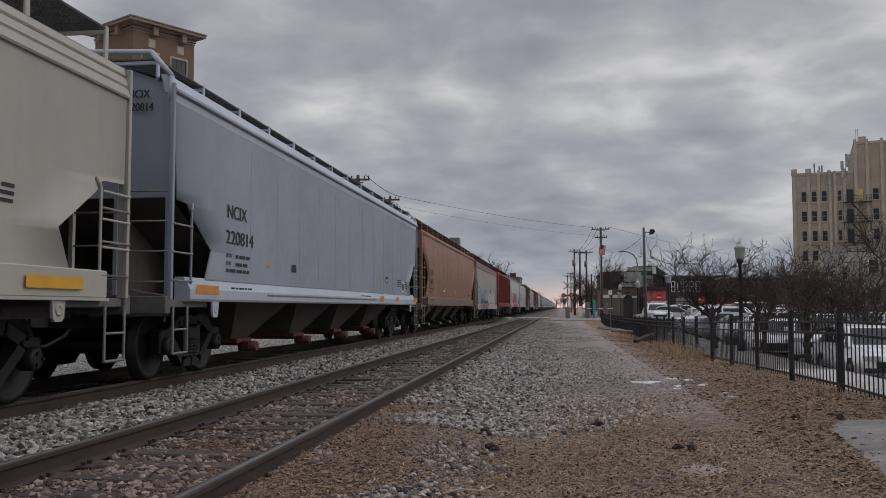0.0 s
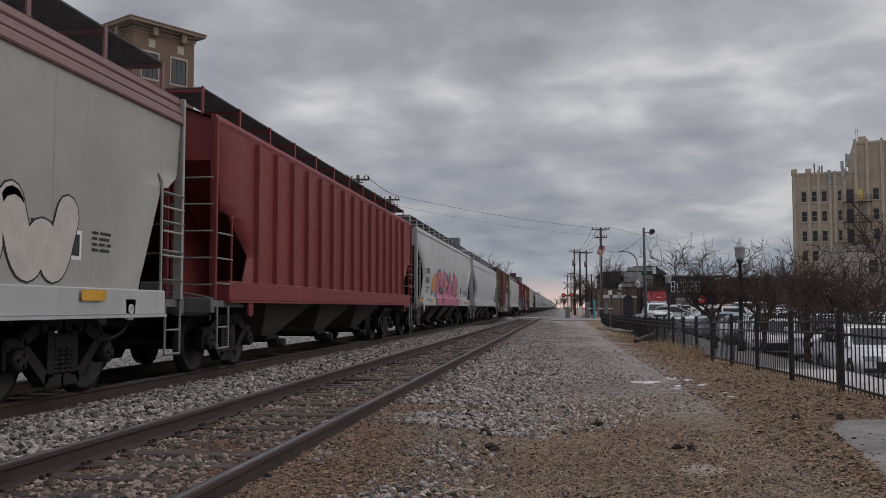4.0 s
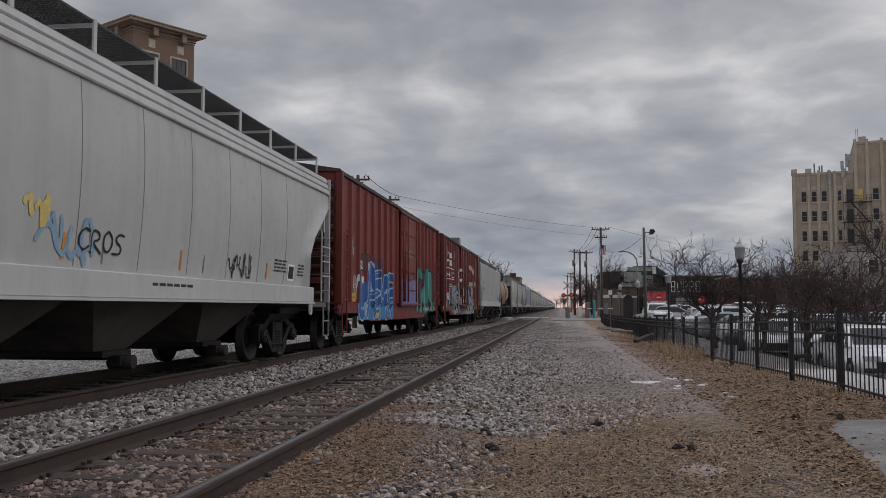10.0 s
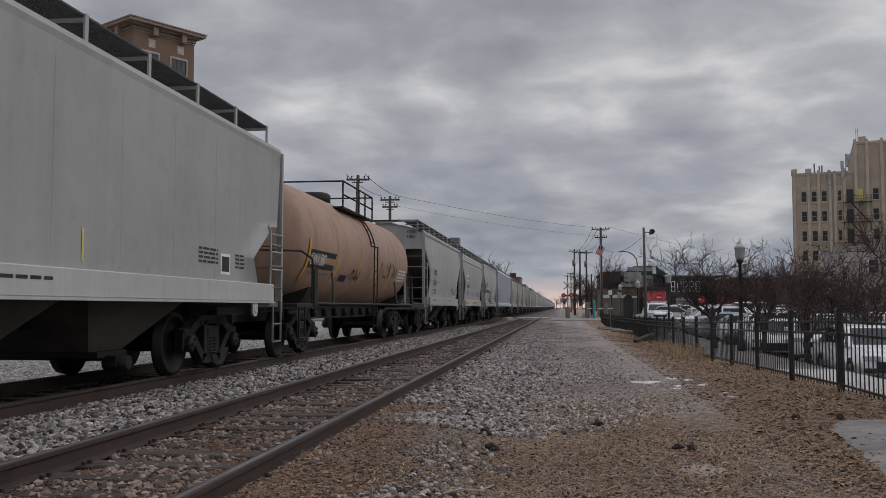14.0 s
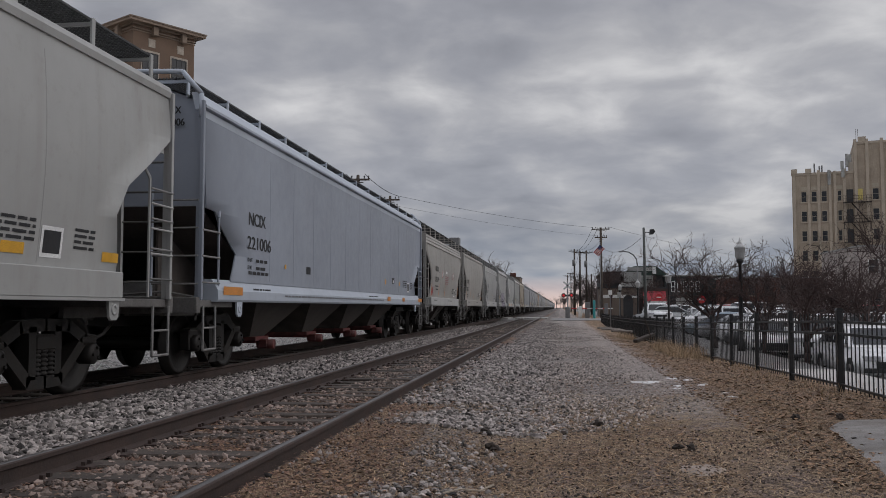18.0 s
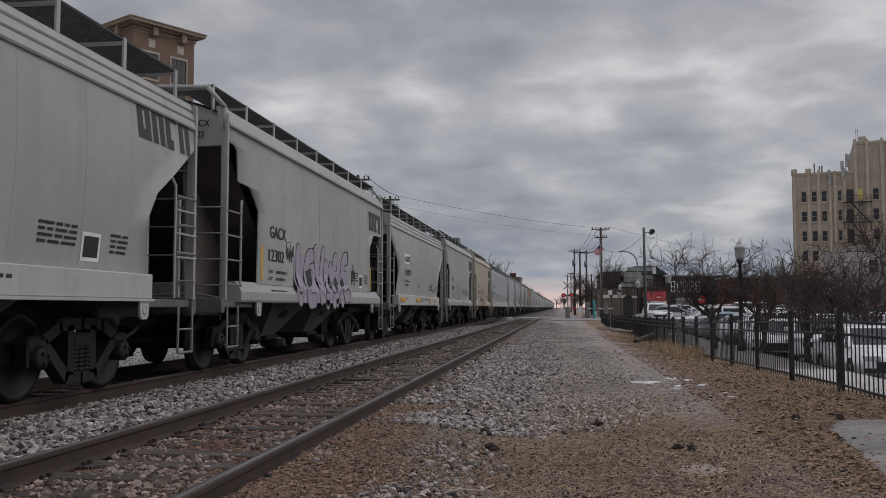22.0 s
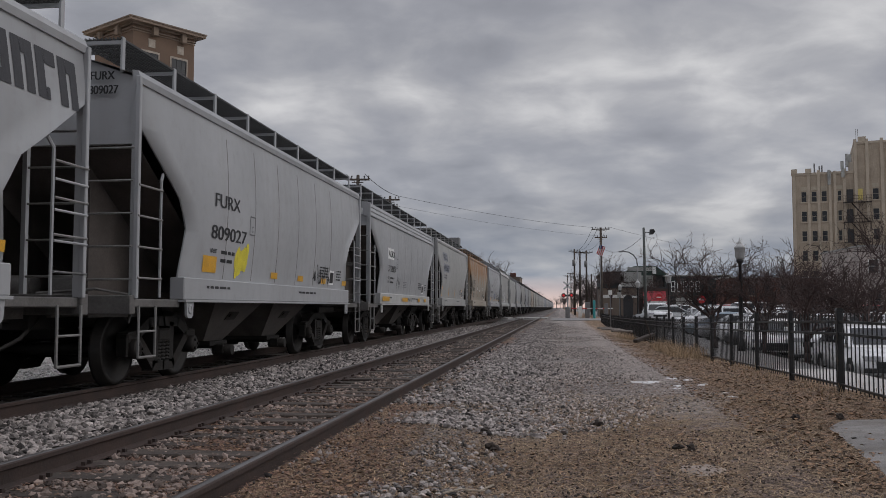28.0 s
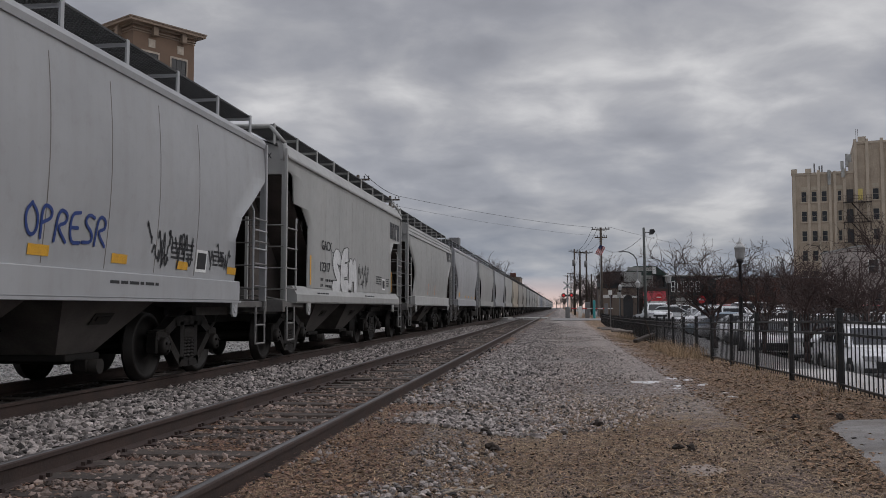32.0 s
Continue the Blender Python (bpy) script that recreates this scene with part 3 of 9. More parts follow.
STROKES = {"C": [[(1, .85), (.6, 1), (.15, .8), (0, .5), (.15, .15), (.6, 0), (1, .2)]], "L": [[(.1, 1), (0, 0), (.9, .05)]], "U": [[(0, 1), (.05, .2), (.4, 0), (.8, .15), (.95, 1)]],
           "K": [[(.05, 1), (0, 0)], [(.95, 1), (.1, .45), (1, 0)]], "O": [[(.5, 1), (.05, .75), (.05, .25), (.5, 0), (.95, .25), (.95, .75), (.5, 1)]], "P": [[(0, 0), (.05, 1), (.8, .95), (.9, .65), (.05, .45)]],
           "R": [[(0, 0), (.05, 1), (.8, .95), (.85, .6), (.1, .5), (.95, 0)]], "E": [[(.9, 1), (.05, .95), (0, 0), (.9, .05)], [(0, .5), (.7, .52)]], "S": [[(.95, .9), (.4, 1), (.05, .7), (.85, .4), (.8, .05), (0, .05)]],
           "D": [[(0, 0), (.1, 1), (.8, .8), (.95, .4), (.7, .05), (0, 0)]], "N": [[(0, 0), (.05, 1), (.9, 0), (.95, 1)]], "A": [[(0, 0), (.5, 1), (1, 0)], [(.2, .4), (.85, .4)]], "I": [[(.4, 0), (.5, 1)]],
           "J": [[(.8, 1), (.8, .25), (.5, 0), (.1, .1), (0, .3)]], "T": [[(0, 1), (1, .95)], [(.5, .97), (.45, 0)]], "M": [[(0, 0), (.1, 1), (.5, .3), (.9, 1), (1, 0)]], "W": [[(0, 1), (.2, 0), (.5, .7), (.75, 0), (1, 1)]], "X": [[(0, 0), (1, 1)], [(0, 1), (1, 0)]],
           "Z": [[(0, 1), (1, .95), (0, .05), (1, 0)]], "H": [[(0, 1), (.05, 0)], [(.9, 1), (1, 0)], [(0, .5), (.95, .5)]], "Y": [[(0, 1), (.5, .5), (1, 1)], [(.5, .5), (.4, 0)]], "V": [[(0, 1), (.5, 0), (1, 1)]],
           "G": [[(1, .85), (.5, 1), (0, .5), (.4, 0), (1, .1), (1, .5), (.6, .48)]], "B": [[(0, 0), (.05, 1), (.8, .85), (.1, .5), (.95, .25), (0, 0)]], "2": [[(0, .8), (.5, 1), (.9, .7), (0, 0), (1, 0)]]}


def over_low_sill(cut):
    def at(y, z, d=0.0):
        f = min(1.0, max(0.0, (1.27 - z) / 0.09))
        return ((side_x(cut, z) + 0.006) * (1 - f) + 1.628 * f + d, y, z)
    return at


def smooth(pts):
    """Rounds the corners of a stroke."""
    if len(pts) < 4:
        return pts
    out = [pts[0]]
    for a, b in zip(pts, pts[1:]):
        out += [(a[0] * 0.75 + b[0] * 0.25, a[1] * 0.75 + b[1] * 0.25), (a[0] * 0.25 + b[0] * 0.75, a[1] * 0.25 + b[1] * 0.75)]
    return out + [pts[-1]]


def band(parent, at, y0, y1, z0, z1, material, seed=1, amp=0.15, d=-0.001, name="graffiti", label="", foot=0.0):
    """A painted field with a ragged top edge (and, with foot, a ragged lower one)."""
    bm = bmesh.new()
    cols = int((y1 - y0) / 0.07) + 2
    rows = []
    for i in range(11):
        row = []
        for j in range(cols):
            y = y0 + (y1 - y0) * j / (cols - 1)
            t = z1 + amp * (noise.noise((y * 1.6, seed * 3.7, 0)) + 0.5 * noise.noise((y * 5.5, seed * 1.3, 2)))
            b = z0 + foot * noise.noise((y * 2.5, seed * 2.1, 5))
            row.append(at(y, b + (t - b) * i / 10, d))
        rows.append(row)
    grid(bm, rows)
    return part(name, bm, material, parent, label)


def dots(parent, at, y0, y1, z0, z1, n, r0, r1, material, seed=1, d=0.004):
    """Sprayed dots and drips."""
    r = random.Random(seed)
    bm = bmesh.new()
    for i in range(n):
        y, z, q = r.uniform(y0, y1), r.uniform(z0, z1), r.uniform(r0, r1)
        bm.faces.new([bm.verts.new(at(y + q * math.cos(k * 0.785), z + q * 1.2 * math.sin(k * 0.785), d)) for k in range(8)])
    tagged(part("graffiti", bm, material, parent), kind="stuff")


BLOCKS = {"C": [(.0, .0), (.0, .45), (.1, .8), (.35, .97), (.62, 1.0), (.85, .9), (.97, .7), (.98, .5), (.6, .42), (.52, .56), (.4, .6), (.34, .5), (.4, .38), (.98, .34), (1.0, .0)],
          "L": [(0, 0), (.12, 1), (.68, .93), (.46, .34), (.98, .52), (1, 0)], "U": [(0, 0), (.02, .4), (.3, 1), (.72, .9), (.5, .42), (.62, .38), (.66, .72), (1, .72), (.94, 0)],
          "K": [(0, 0), (.2, 1), (.5, 1), (.46, .66), (.62, .92), (.98, .88), (.66, .5), (1, 0), (.66, 0), (.46, .36), (.42, 0)]}


def slabs(parent, at, word, spans, z0, z1, fill, shade, glint, depth=0.17):
    """Broad block letters with a solid shadow to one side and a thin glint along it."""
    bms = [bmesh.new() for _ in range(3)]

    def put(bm, pts, d):
        flat = bmesh.new()
        flat.faces.new([flat.verts.new((d, a, b)) for a, b in pts])
        bmesh.ops.triangulate(flat, faces=flat.faces[:])
        for k in range(int((z1 - z0) / 0.08)):
            bmesh.ops.bisect_plane(flat, geom=flat.verts[:] + flat.edges[:] + flat.faces[:], plane_co=(0, 0, z0 + 0.08 * (k + 0.5)), plane_no=(0, 0, 1))
        vs = {v: bm.verts.new(at(v.co.y, v.co.z, d)) for v in flat.verts}
        for f in flat.faces:
            bm.faces.new([vs[v] for v in f.verts])
        flat.free()
    for n, (ch, (a, b)) in enumerate(zip(word, spans)):
        pts = [(a + (b - a) * u, z0 + (z1 - z0) * v) for u, v in BLOCKS[ch]]
        k = len(pts)
        for i in range(k):
            p, q = pts[i], pts[(i + 1) % k]
            put(bms[1], [p, q, (q[0] - depth, q[1] + 0.02), (p[0] - depth, p[1] + 0.02)], -0.003 + 0.0002 * i)
        ribbon(bms[1], at, pts + [pts[0]], 0.022, 0.0)
        put(bms[0], pts, 0.004 + 0.001 * n)
        side = [(pts[1][0] - depth - 0.03, pts[1][1]), (pts[1][0] - depth - 0.035 + 0.3 * (pts[1][0] - pts[0][0]), (pts[0][1] + 2 * pts[1][1]) / 3)]
        ribbon(bms[2], at, side, 0.014, 0.001)
        ribbon(bms[2], at, [(x + 0.035, z - 0.04) for x, z in pts[2:4]], 0.008, 0.012)
    part("graffiti", bms[1], shade, parent, "navy letter shadows")
    part("graffiti", bms[0], fill, parent, "broad pink block letters")
    part("graffiti", bms[2], glint, parent, "thin white highlights")


DRAPED = ("graffiti", "lettering", "reflective_strip", "emblem", "painted_line", "small_lettering", "sticker")


def drape(car, ribs, door):
    """Lays flat marks on a boxcar over its side posts and door."""
    cuts = sorted([r + q for r in ribs for q in (-0.095, -0.052, 0.052, 0.095)] + [door[0], door[0] + 0.02, door[1] - 0.02, door[1]])
    for ob in list(car.children):
        if ob.name.split(".")[0] not in DRAPED or ob.data is None:
            continue
        bm = bmesh.new()
        bm.from_mesh(ob.data)
        ys = [v.co.y for v in bm.verts]
        if not ys or max(ys) < 0.05:
            bm.free()
            continue
        for c in cuts:
            if min(ys) < c < max(ys):
                bmesh.ops.bisect_plane(bm, geom=bm.verts[:] + bm.edges[:] + bm.faces[:], plane_co=(0, c, 0), plane_no=(0, 1, 0))
        for v in bm.verts:
            y = v.co.y
            lift = 0.0
            for r in ribs:
                lift = max(lift, 0.072 * min(1.0, max(0.0, (0.095 - abs(y - r)) / 0.043)))
            if v.co.z > 1.06:
                if door[0] + 0.019 < y < door[1] - 0.019:
                    lift = 0.095
                v.co.x += lift
        bm.to_mesh(ob.data)
        bm.free()


def over_sill(cut):
    """Places for paint that runs from the side down over the sill."""
    def at(y, z, d=0.0):
        f = min(1.0, max(0.0, (1.46 - z) / 0.09))
        return ((side_x(cut, z) + 0.006) * (1 - f) + 1.628 * f + d, y, z)
    return at


def cloud(parent, at, y, z, w, h, material, seed=1, d=-0.002, rough=0.3, name="graffiti", label="", square=0.85):
    """A sprayed patch with a wavy edge that follows the sheet."""
    r = random.Random(seed)
    k, rings = 40, 9
    amp = [(r.uniform(-1, 1) * rough / (q + 1), r.uniform(0, 6.28), q + 2) for q in range(5)]
    bm = bmesh.new()
    mid = bm.verts.new(at(y + w / 2, z + h / 2, d))
    last = None
    for i in range(1, rings + 1):
        ring = []
        for j in range(k):
            a = 2 * math.pi * j / k
            g = 1 + sum(p * math.sin(q * a + o) for p, o, q in amp)
            ca, sa = math.cos(a), math.sin(a)
            ca, sa = math.copysign(abs(ca) ** square, ca), math.copysign(abs(sa) ** square, sa)
            f = i / rings * min(1.25, max(0.7, g))
            ring.append(bm.verts.new(at(y + w / 2 + w / 2 * ca * f, z + h / 2 + h / 2 * sa * f, d)))
        for j in range(k):
            if last:
                bm.faces.new((last[j], ring[j], ring[(j + 1) % k], last[(j + 1) % k]))
            else:
                bm.faces.new((mid, ring[j], ring[(j + 1) % k]))
        last = ring
    return part(name, bm, material, parent, label)


def ribbon(bm, at, pts, w, d, caps=True):
    fine = [pts[0]]
    for a, b in zip(pts, pts[1:]):
        k = max(1, int(math.hypot(b[0] - a[0], b[1] - a[1]) / 0.22))
        fine += [(a[0] + (b[0] - a[0]) * q / k, a[1] + (b[1] - a[1]) * q / k) for q in range(1, k + 1)]
    pts = fine
    for i, (a, b) in enumerate(zip(pts, pts[1:])):
        a, b = Vector(a), Vector(b)
        t = (b - a)
        if t.length < 1e-5:
            continue
        t = t.normalized()
        nn = Vector((-t.y, t.x)) * w
        e = d + 0.00015 * (i % 11)
        bm.faces.new([bm.verts.new(at(p.x, p.y, e)) for p in (a - nn, b - nn, b + nn, a + nn)])
        ends = (a, b) if i == 0 else (b,)
        for c in ends:
            bm.faces.new([bm.verts.new(at(c.x + w * math.cos(k * 0.5236), c.y + w * math.sin(k * 0.5236), e + 0.00007)) for k in range(12)])


def piece(parent, at, word, y, z, w, h, fill, line, seed=1, fat=0.16, edge=0.035, shine=None, jitter=0.12, name="graffiti", label=""):
    """Painted block lettering: a dark outline, a fill over it, and small highlights."""
    r = random.Random(seed)
    layers = {line: bmesh.new(), fill: bmesh.new()}
    if shine:
        layers[shine] = bmesh.new()
    cw = w / len(word)
    for i, ch in enumerate(word):
        lean, drop = r.uniform(-jitter, jitter) * 1.5, r.uniform(-jitter, jitter) * h
        kx = cw * (1.0 - fat * 0.9)
        for st in STROKES.get(ch, STROKES["X"]):
            pts = [(y + i * cw + fat * cw * 0.6 + (a + lean * (b - 0.5)) * kx * 0.9 + r.uniform(-.03, .03) * cw, z + drop * 0.5 + fat * cw * 0.5 + b * (h - fat * cw) + r.uniform(-.02, .02) * h) for a, b in st]
            pts = smooth(smooth(pts))
            ribbon(layers[line], at, pts, fat * cw + edge, 0.0 + 0.0002 * i)
            ribbon(layers[fill], at, pts, fat * cw, 0.003 + 0.0002 * i)
            if shine:
                ribbon(layers[shine], at, [(a - fat * cw * 0.45, b + fat * cw * 0.3) for a, b in pts[:max(2, len(pts) // 3)]], fat * cw * 0.13, 0.006)
    first = None
    for m, bm in layers.items():
        first = tagged(part(name, bm, m, parent, label), kind="stuff")
    return first


def scribble(parent, at, y, z, w, h, line, seed=1, n=7, thick=0.014, fill=None, name="graffiti", label=""):
    """Loose sprayed lines that spell nothing, over patches of fill colour."""
    r = random.Random(seed)
    if fill:
        bm = bmesh.new()
        k = max(2, int(w / 0.4))
        for i in range(k):
            cx, cy = y + (i + 0.5) * w / k, z + h * r.uniform(0.42, 0.58)
            ring = []
            for j in range(12):
                a = j * math.pi / 6
                ring.append(bm.verts.new(at(cx + w / k * 0.75 * math.cos(a) * r.uniform(.7, 1.2), max(z, cy + h * 0.45 * math.sin(a) * r.uniform(.7, 1.1)), -0.002 + 0.0004 * i)))
            bm.faces.new(ring)
        part(name, bm, fill, parent, label)
    bm = bmesh.new()
    for i in range(n):
        px, pz = y + w * i / n, z + h * r.uniform(0.1, 0.9)
        pts = [(px, pz)]
        for j in range(7):
            px = min(y + w, max(y, px + r.uniform(-0.10, 0.24) * w / n * 2.2))
            pz = z + h * r.uniform(0.02, 0.98) if j % 2 else min(z + h, max(z, pz + r.uniform(-.4, .4) * h))
            pts.append((px, pz))
        # rounded strokes
        sm = []
        for a, b in zip(pts, pts[1:]):
            sm += [((a[0] * 3 + b[0]) / 4, (a[1] * 3 + b[1]) / 4), ((a[0] + b[0] * 3) / 4, (a[1] + b[1] * 3) / 4)]
        ribbon(bm, at, sm, thick, 0.001 + 0.0003 * i)
    return tagged(part(name, bm, line, parent, label), kind="stuff")


# -- covered hopper --
def hopper(idx, pitch, paint, cut="curve", fascia="smooth", bays=2, sill_paint=None, roof_paint=None, board_z=4.16, label="", end_paint=None, under=None, end_z=3.12):
    car = empty("covered_hopper_car")
    tagged(car, label, "freight car", "cars of the freight train")
    lp = pitch - GAP
    sill_paint, roof_paint, end_paint = sill_paint or paint, roof_paint or paint, end_paint or paint
    cu = CUTS[cut]
    eave_z = EAVE + (0.15 if fascia == "bevel" else 0.0)
    key = (round(lp, 2), cut, fascia)

    def side(s):
        def make(bm):
            rows = []
            zt = eave_z - (0.18 if fascia != "smooth" else 0.0)
            zs = sorted({z for z, _ in cu + FAR_CUTS.get(cut, []) if z < zt} | {1.36 + (zt - 1.36) * i / 12 for i in range(13)})
            for z in zs:
                c, e = lerp(cu, z), lerp(FAR_CUTS.get(cut, cu), z)
                rows.append([(s * side_x(cut, z), c + (lp - c - e) * j / 18, z) for j in range(19)])
            grid(bm, rows)
            n0 = len(bm.verts)
            grid(bm, [[(p[0] - s * 0.02, p[1], p[2]) for p in r] for r in rows])
            bm.verts.ensure_lookup_table()
            nc = 19
            for i in range(len(rows) - 1):
                for j in (0, nc - 1):
                    a, b = i * nc + j, (i + 1) * nc + j
                    bm.faces.new((bm.verts[a], bm.verts[b], bm.verts[n0 + b], bm.verts[n0 + a]))
        return make
    shape("side_sheet", ("side", 1) + key, side(1), paint, car)
    shape("side_sheet", ("side", -1) + key, side(-1), paint, car)
    # weld seams down the side
    def seams(bm):
        k = max(5, int(lp / 1.6))
        for i in range(1, k):
            y = 1.6 + (lp - 3.2) * i / k
            grid(bm, [[(side_x(cut, z) + 0.0015 + (0.004 if j == 1 else 0), y + (j - 1) * 0.008, z) for j in range(3)] for z in [1.40 + 0.205 * q for q in range(11)]])
    tagged(shape("weld_seam", ("seam",) + key, seams, SEAM if idx in (8, 26, 30) else paint, car), kind="stuff")

    # end slope sheets; the default SHADE colour carries the shadow under the car end
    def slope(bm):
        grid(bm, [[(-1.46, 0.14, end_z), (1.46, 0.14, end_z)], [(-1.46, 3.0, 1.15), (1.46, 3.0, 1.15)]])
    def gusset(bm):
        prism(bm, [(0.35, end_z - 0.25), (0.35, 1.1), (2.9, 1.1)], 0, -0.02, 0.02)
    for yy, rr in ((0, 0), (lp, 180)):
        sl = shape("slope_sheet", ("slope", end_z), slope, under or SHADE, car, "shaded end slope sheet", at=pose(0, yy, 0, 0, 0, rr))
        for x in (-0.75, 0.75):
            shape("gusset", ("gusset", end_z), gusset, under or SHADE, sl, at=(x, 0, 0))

    def ends(bm):
        prism(bm, [(-1.5, end_z - 0.02), (1.5, end_z - 0.02), (1.5, eave_z - 0.02), (0.8, eave_z + 0.24), (0, eave_z + 0.34), (-0.8, eave_z + 0.24), (-1.5, eave_z - 0.02)], 1, 0.06, 0.14)
    shape("end_sheet", ("end", end_z, eave_z), ends, end_paint, car)
    shape("end_sheet", ("end", end_z, eave_z), ends, end_paint, car, at=pose(0, lp, 0, 0, 0, 180))

    def roof(bm):
        rows = []
        for x, z in ((-1.5, 0), (-1.2, 0.12), (-0.8, 0.24), (-0.3, 0.32), (0.3, 0.32), (0.8, 0.24), (1.2, 0.12), (1.5, 0)):
            rows.append([(x, y, eave_z + z) for y in (-0.02, lp + 0.02)])
        grid(bm, rows)
        k = int(lp / 1.3)
        for i in range(k):
            y = 0.8 + (lp - 1.6) * i / (k - 1)
            box(bm, -0.32, 0.32, y - 0.5, y + 0.5, eave_z + 0.32, eave_z + 0.42, 0.02)
    shape("roof", ("roof", key[0], eave_z), roof, roof_paint, car)

    def eave(bm):
        for s in (1,):
            if fascia == "smooth":
                prism(bm, [(s * 1.47, eave_z - 0.10), (s * 1.545, eave_z - 0.09), (s * 1.56, eave_z - 0.02), (s * 1.53, eave_z + 0.05), (s * 1.46, eave_z + 0.06)], 1, -0.02, lp + 0.02)
            elif fascia == "ribs":
                edge = [(s * 1.40, eave_z - 0.36)]
                for k in range(3):
                    z0, x0 = eave_z - 0.36 + k * 0.125, 1.575 - k * 0.03
                    edge += [(s * x0, z0), (s * (x0 + 0.012), z0 + 0.02), (s * (x0 - 0.02), z0 + 0.112), (s * (x0 - 0.05), z0 + 0.12)]
                prism(bm, edge + [(s * 1.36, eave_z + 0.01)], 1, -0.02, lp + 0.02)
            else:
                lip = -0.07 if cut == "gatx" else 0.0
                prism(bm, [(s * 1.44, eave_z - 0.14 + lip), (s * 1.60, eave_z - 0.12 + lip), (s * 1.605, eave_z - 0.09 + lip), (s * 1.46, eave_z + 0.10), (s * 1.38, eave_z + 0.10)], 1, -0.02, lp + 0.02)
                box(bm, *sorted((s * 1.50, s * 1.548)), 0.02, lp - 0.02, eave_z - 0.24, eave_z - 0.14)
    shape("eave_rail", ("eave",) + key, eave, roof_paint, car)
    shape("eave_rail", ("eave",) + key, eave, roof_paint, car, at=pose(0, lp, 0, 0, 0, 180))

    sf = SILL_FROM[cut]
    def sill(s):
        def make(bm):
            if fascia == "bevel":
                prism(bm, [(s * 1.40, 1.06), (s * 1.60, 1.06), (s * 1.62, 1.09), (s * 1.62, 1.22), (s * 1.52, 1.38), (s * 1.40, 1.38)], 1, sf, lp - sf)
            else:
                dz = -0.185 if cut == "low" else 0.0
                box(bm, *sorted((s * 1.40, s * 1.60)), sf, lp - sf, 1.08 + dz, 1.37 + dz, 0.012)
                box(bm, *sorted((s * 1.38, s * 1.625)), sf, lp - sf, 1.05 + dz, 1.08 + dz)
        return make
    for s in (1, -1):
        shape("side_sill", ("sill", s) + key, sill(s), sill_paint, car)
    for y, r in ((0, 0), (lp, 180)):
        def platform(bm):
            box(bm, -1.52, 1.52, -0.12, 1.3, 0.98, 1.08, 0.01)
            box(bm, -1.56, 1.56, -0.16, -0.02, 0.90, 1.12, 0.01)
            for x in (-0.9, -0.45, 0.5, 0.95):
                box(bm, x - 0.03, x + 0.03, -0.02, 1.3, 0.86, 0.98)
            box(bm, 0.25, 0.75, 0.35, 0.65, 1.08, 1.36, 0.03)
            rod(bm, (-0.7, 0.5, 1.25), (0.0, 0.5, 1.25), 0.13, 10)
            pipe(bm, [(0.2, 0.2, 1.15), (0.9, 0.3, 1.2), (1.3, 0.5, 1.12)], 0.02)
        shape("end_platform", "platform", platform, PLATFORM_GRIME, car, at=pose(0, y, 0, 0, 0, r))
        for s in (1, -1):
            def post(bm):
                box(bm, 1.525, 1.585, -0.06, 0.0, 1.08, eave_z - 0.02, 0.008)
                box(bm, 1.47, 1.58, -0.018, -0.004, 1.085, eave_z - 0.025)
            def ladder(bm):
                top = 2.36 if cut in ("angle", "step") else 2.62
                pipe(bm, [(1.57, 0.0 + 0.58, 1.10), (1.57, 0.58, top - 0.1), (1.55, 0.66, top)], 0.019)
                if s < 0:
                    for k in range(4):
                        pipe(bm, [(1.585, -0.05, 1.32 + k * 0.30), (1.59, 0.58, 1.32 + k * 0.30)], 0.014)
            def end_stile(bm):
                box(bm, 0.84, 0.89, -0.13, -0.07, 1.1, 3.2 if fascia != "bevel" else 2.6)
            def stirrup(bm):
                pipe(bm, [(1.58, 0.02, 1.0), (1.58, 0.02, 0.40), (1.58, 0.46, 0.40), (1.58, 0.46, 1.0)], 0.018)
                pipe(bm, [(1.58, 0.02, 0.70), (1.58, 0.46, 0.70)], 0.014)
            m = pose(0, y, 0, 0, 0, r)
            if s < 0:
                m = m @ Matrix.Diagonal((-1, 1, 1, 1))
            shape("corner_post", ("post", eave_z), post, paint, car, at=m)
            lad = shape("ladder", ("ladder", cut, fascia, s), ladder, paint, car, at=m)
            shape("stile", ("stile", fascia), end_stile, paint, lad)
            shape("stirrup_step", "stirrup", stirrup, LADDER_STEEL, lad)
            if (s > 0) == (r == 0):
                def side_rung(bm):
                    pipe(bm, [(1.585, -0.05, 0), (1.59, 0.58, 0)], 0.014)
                def end_rung(bm):
                    pipe(bm, [(0.86, -0.10, 0), (1.55, -0.12, 0)], 0.014)
                for k in range(4 if cut not in ("angle", "step") else 3):
                    shape("rung", "side_rung", side_rung, LADDER_STEEL, lad, at=(0, 0, 1.32 + k * 0.36))
                for k in range(5 if fascia != "bevel" else 4):
                    shape("rung", "end_rung", end_rung, LADDER_STEEL, lad, at=(0, 0, 1.30 + k * 0.38))

    # running board on outboard brackets
    bz = board_z if fascia != "bevel" else (4.29 if cut == "gatx" else 4.17)
    bx = 1.30
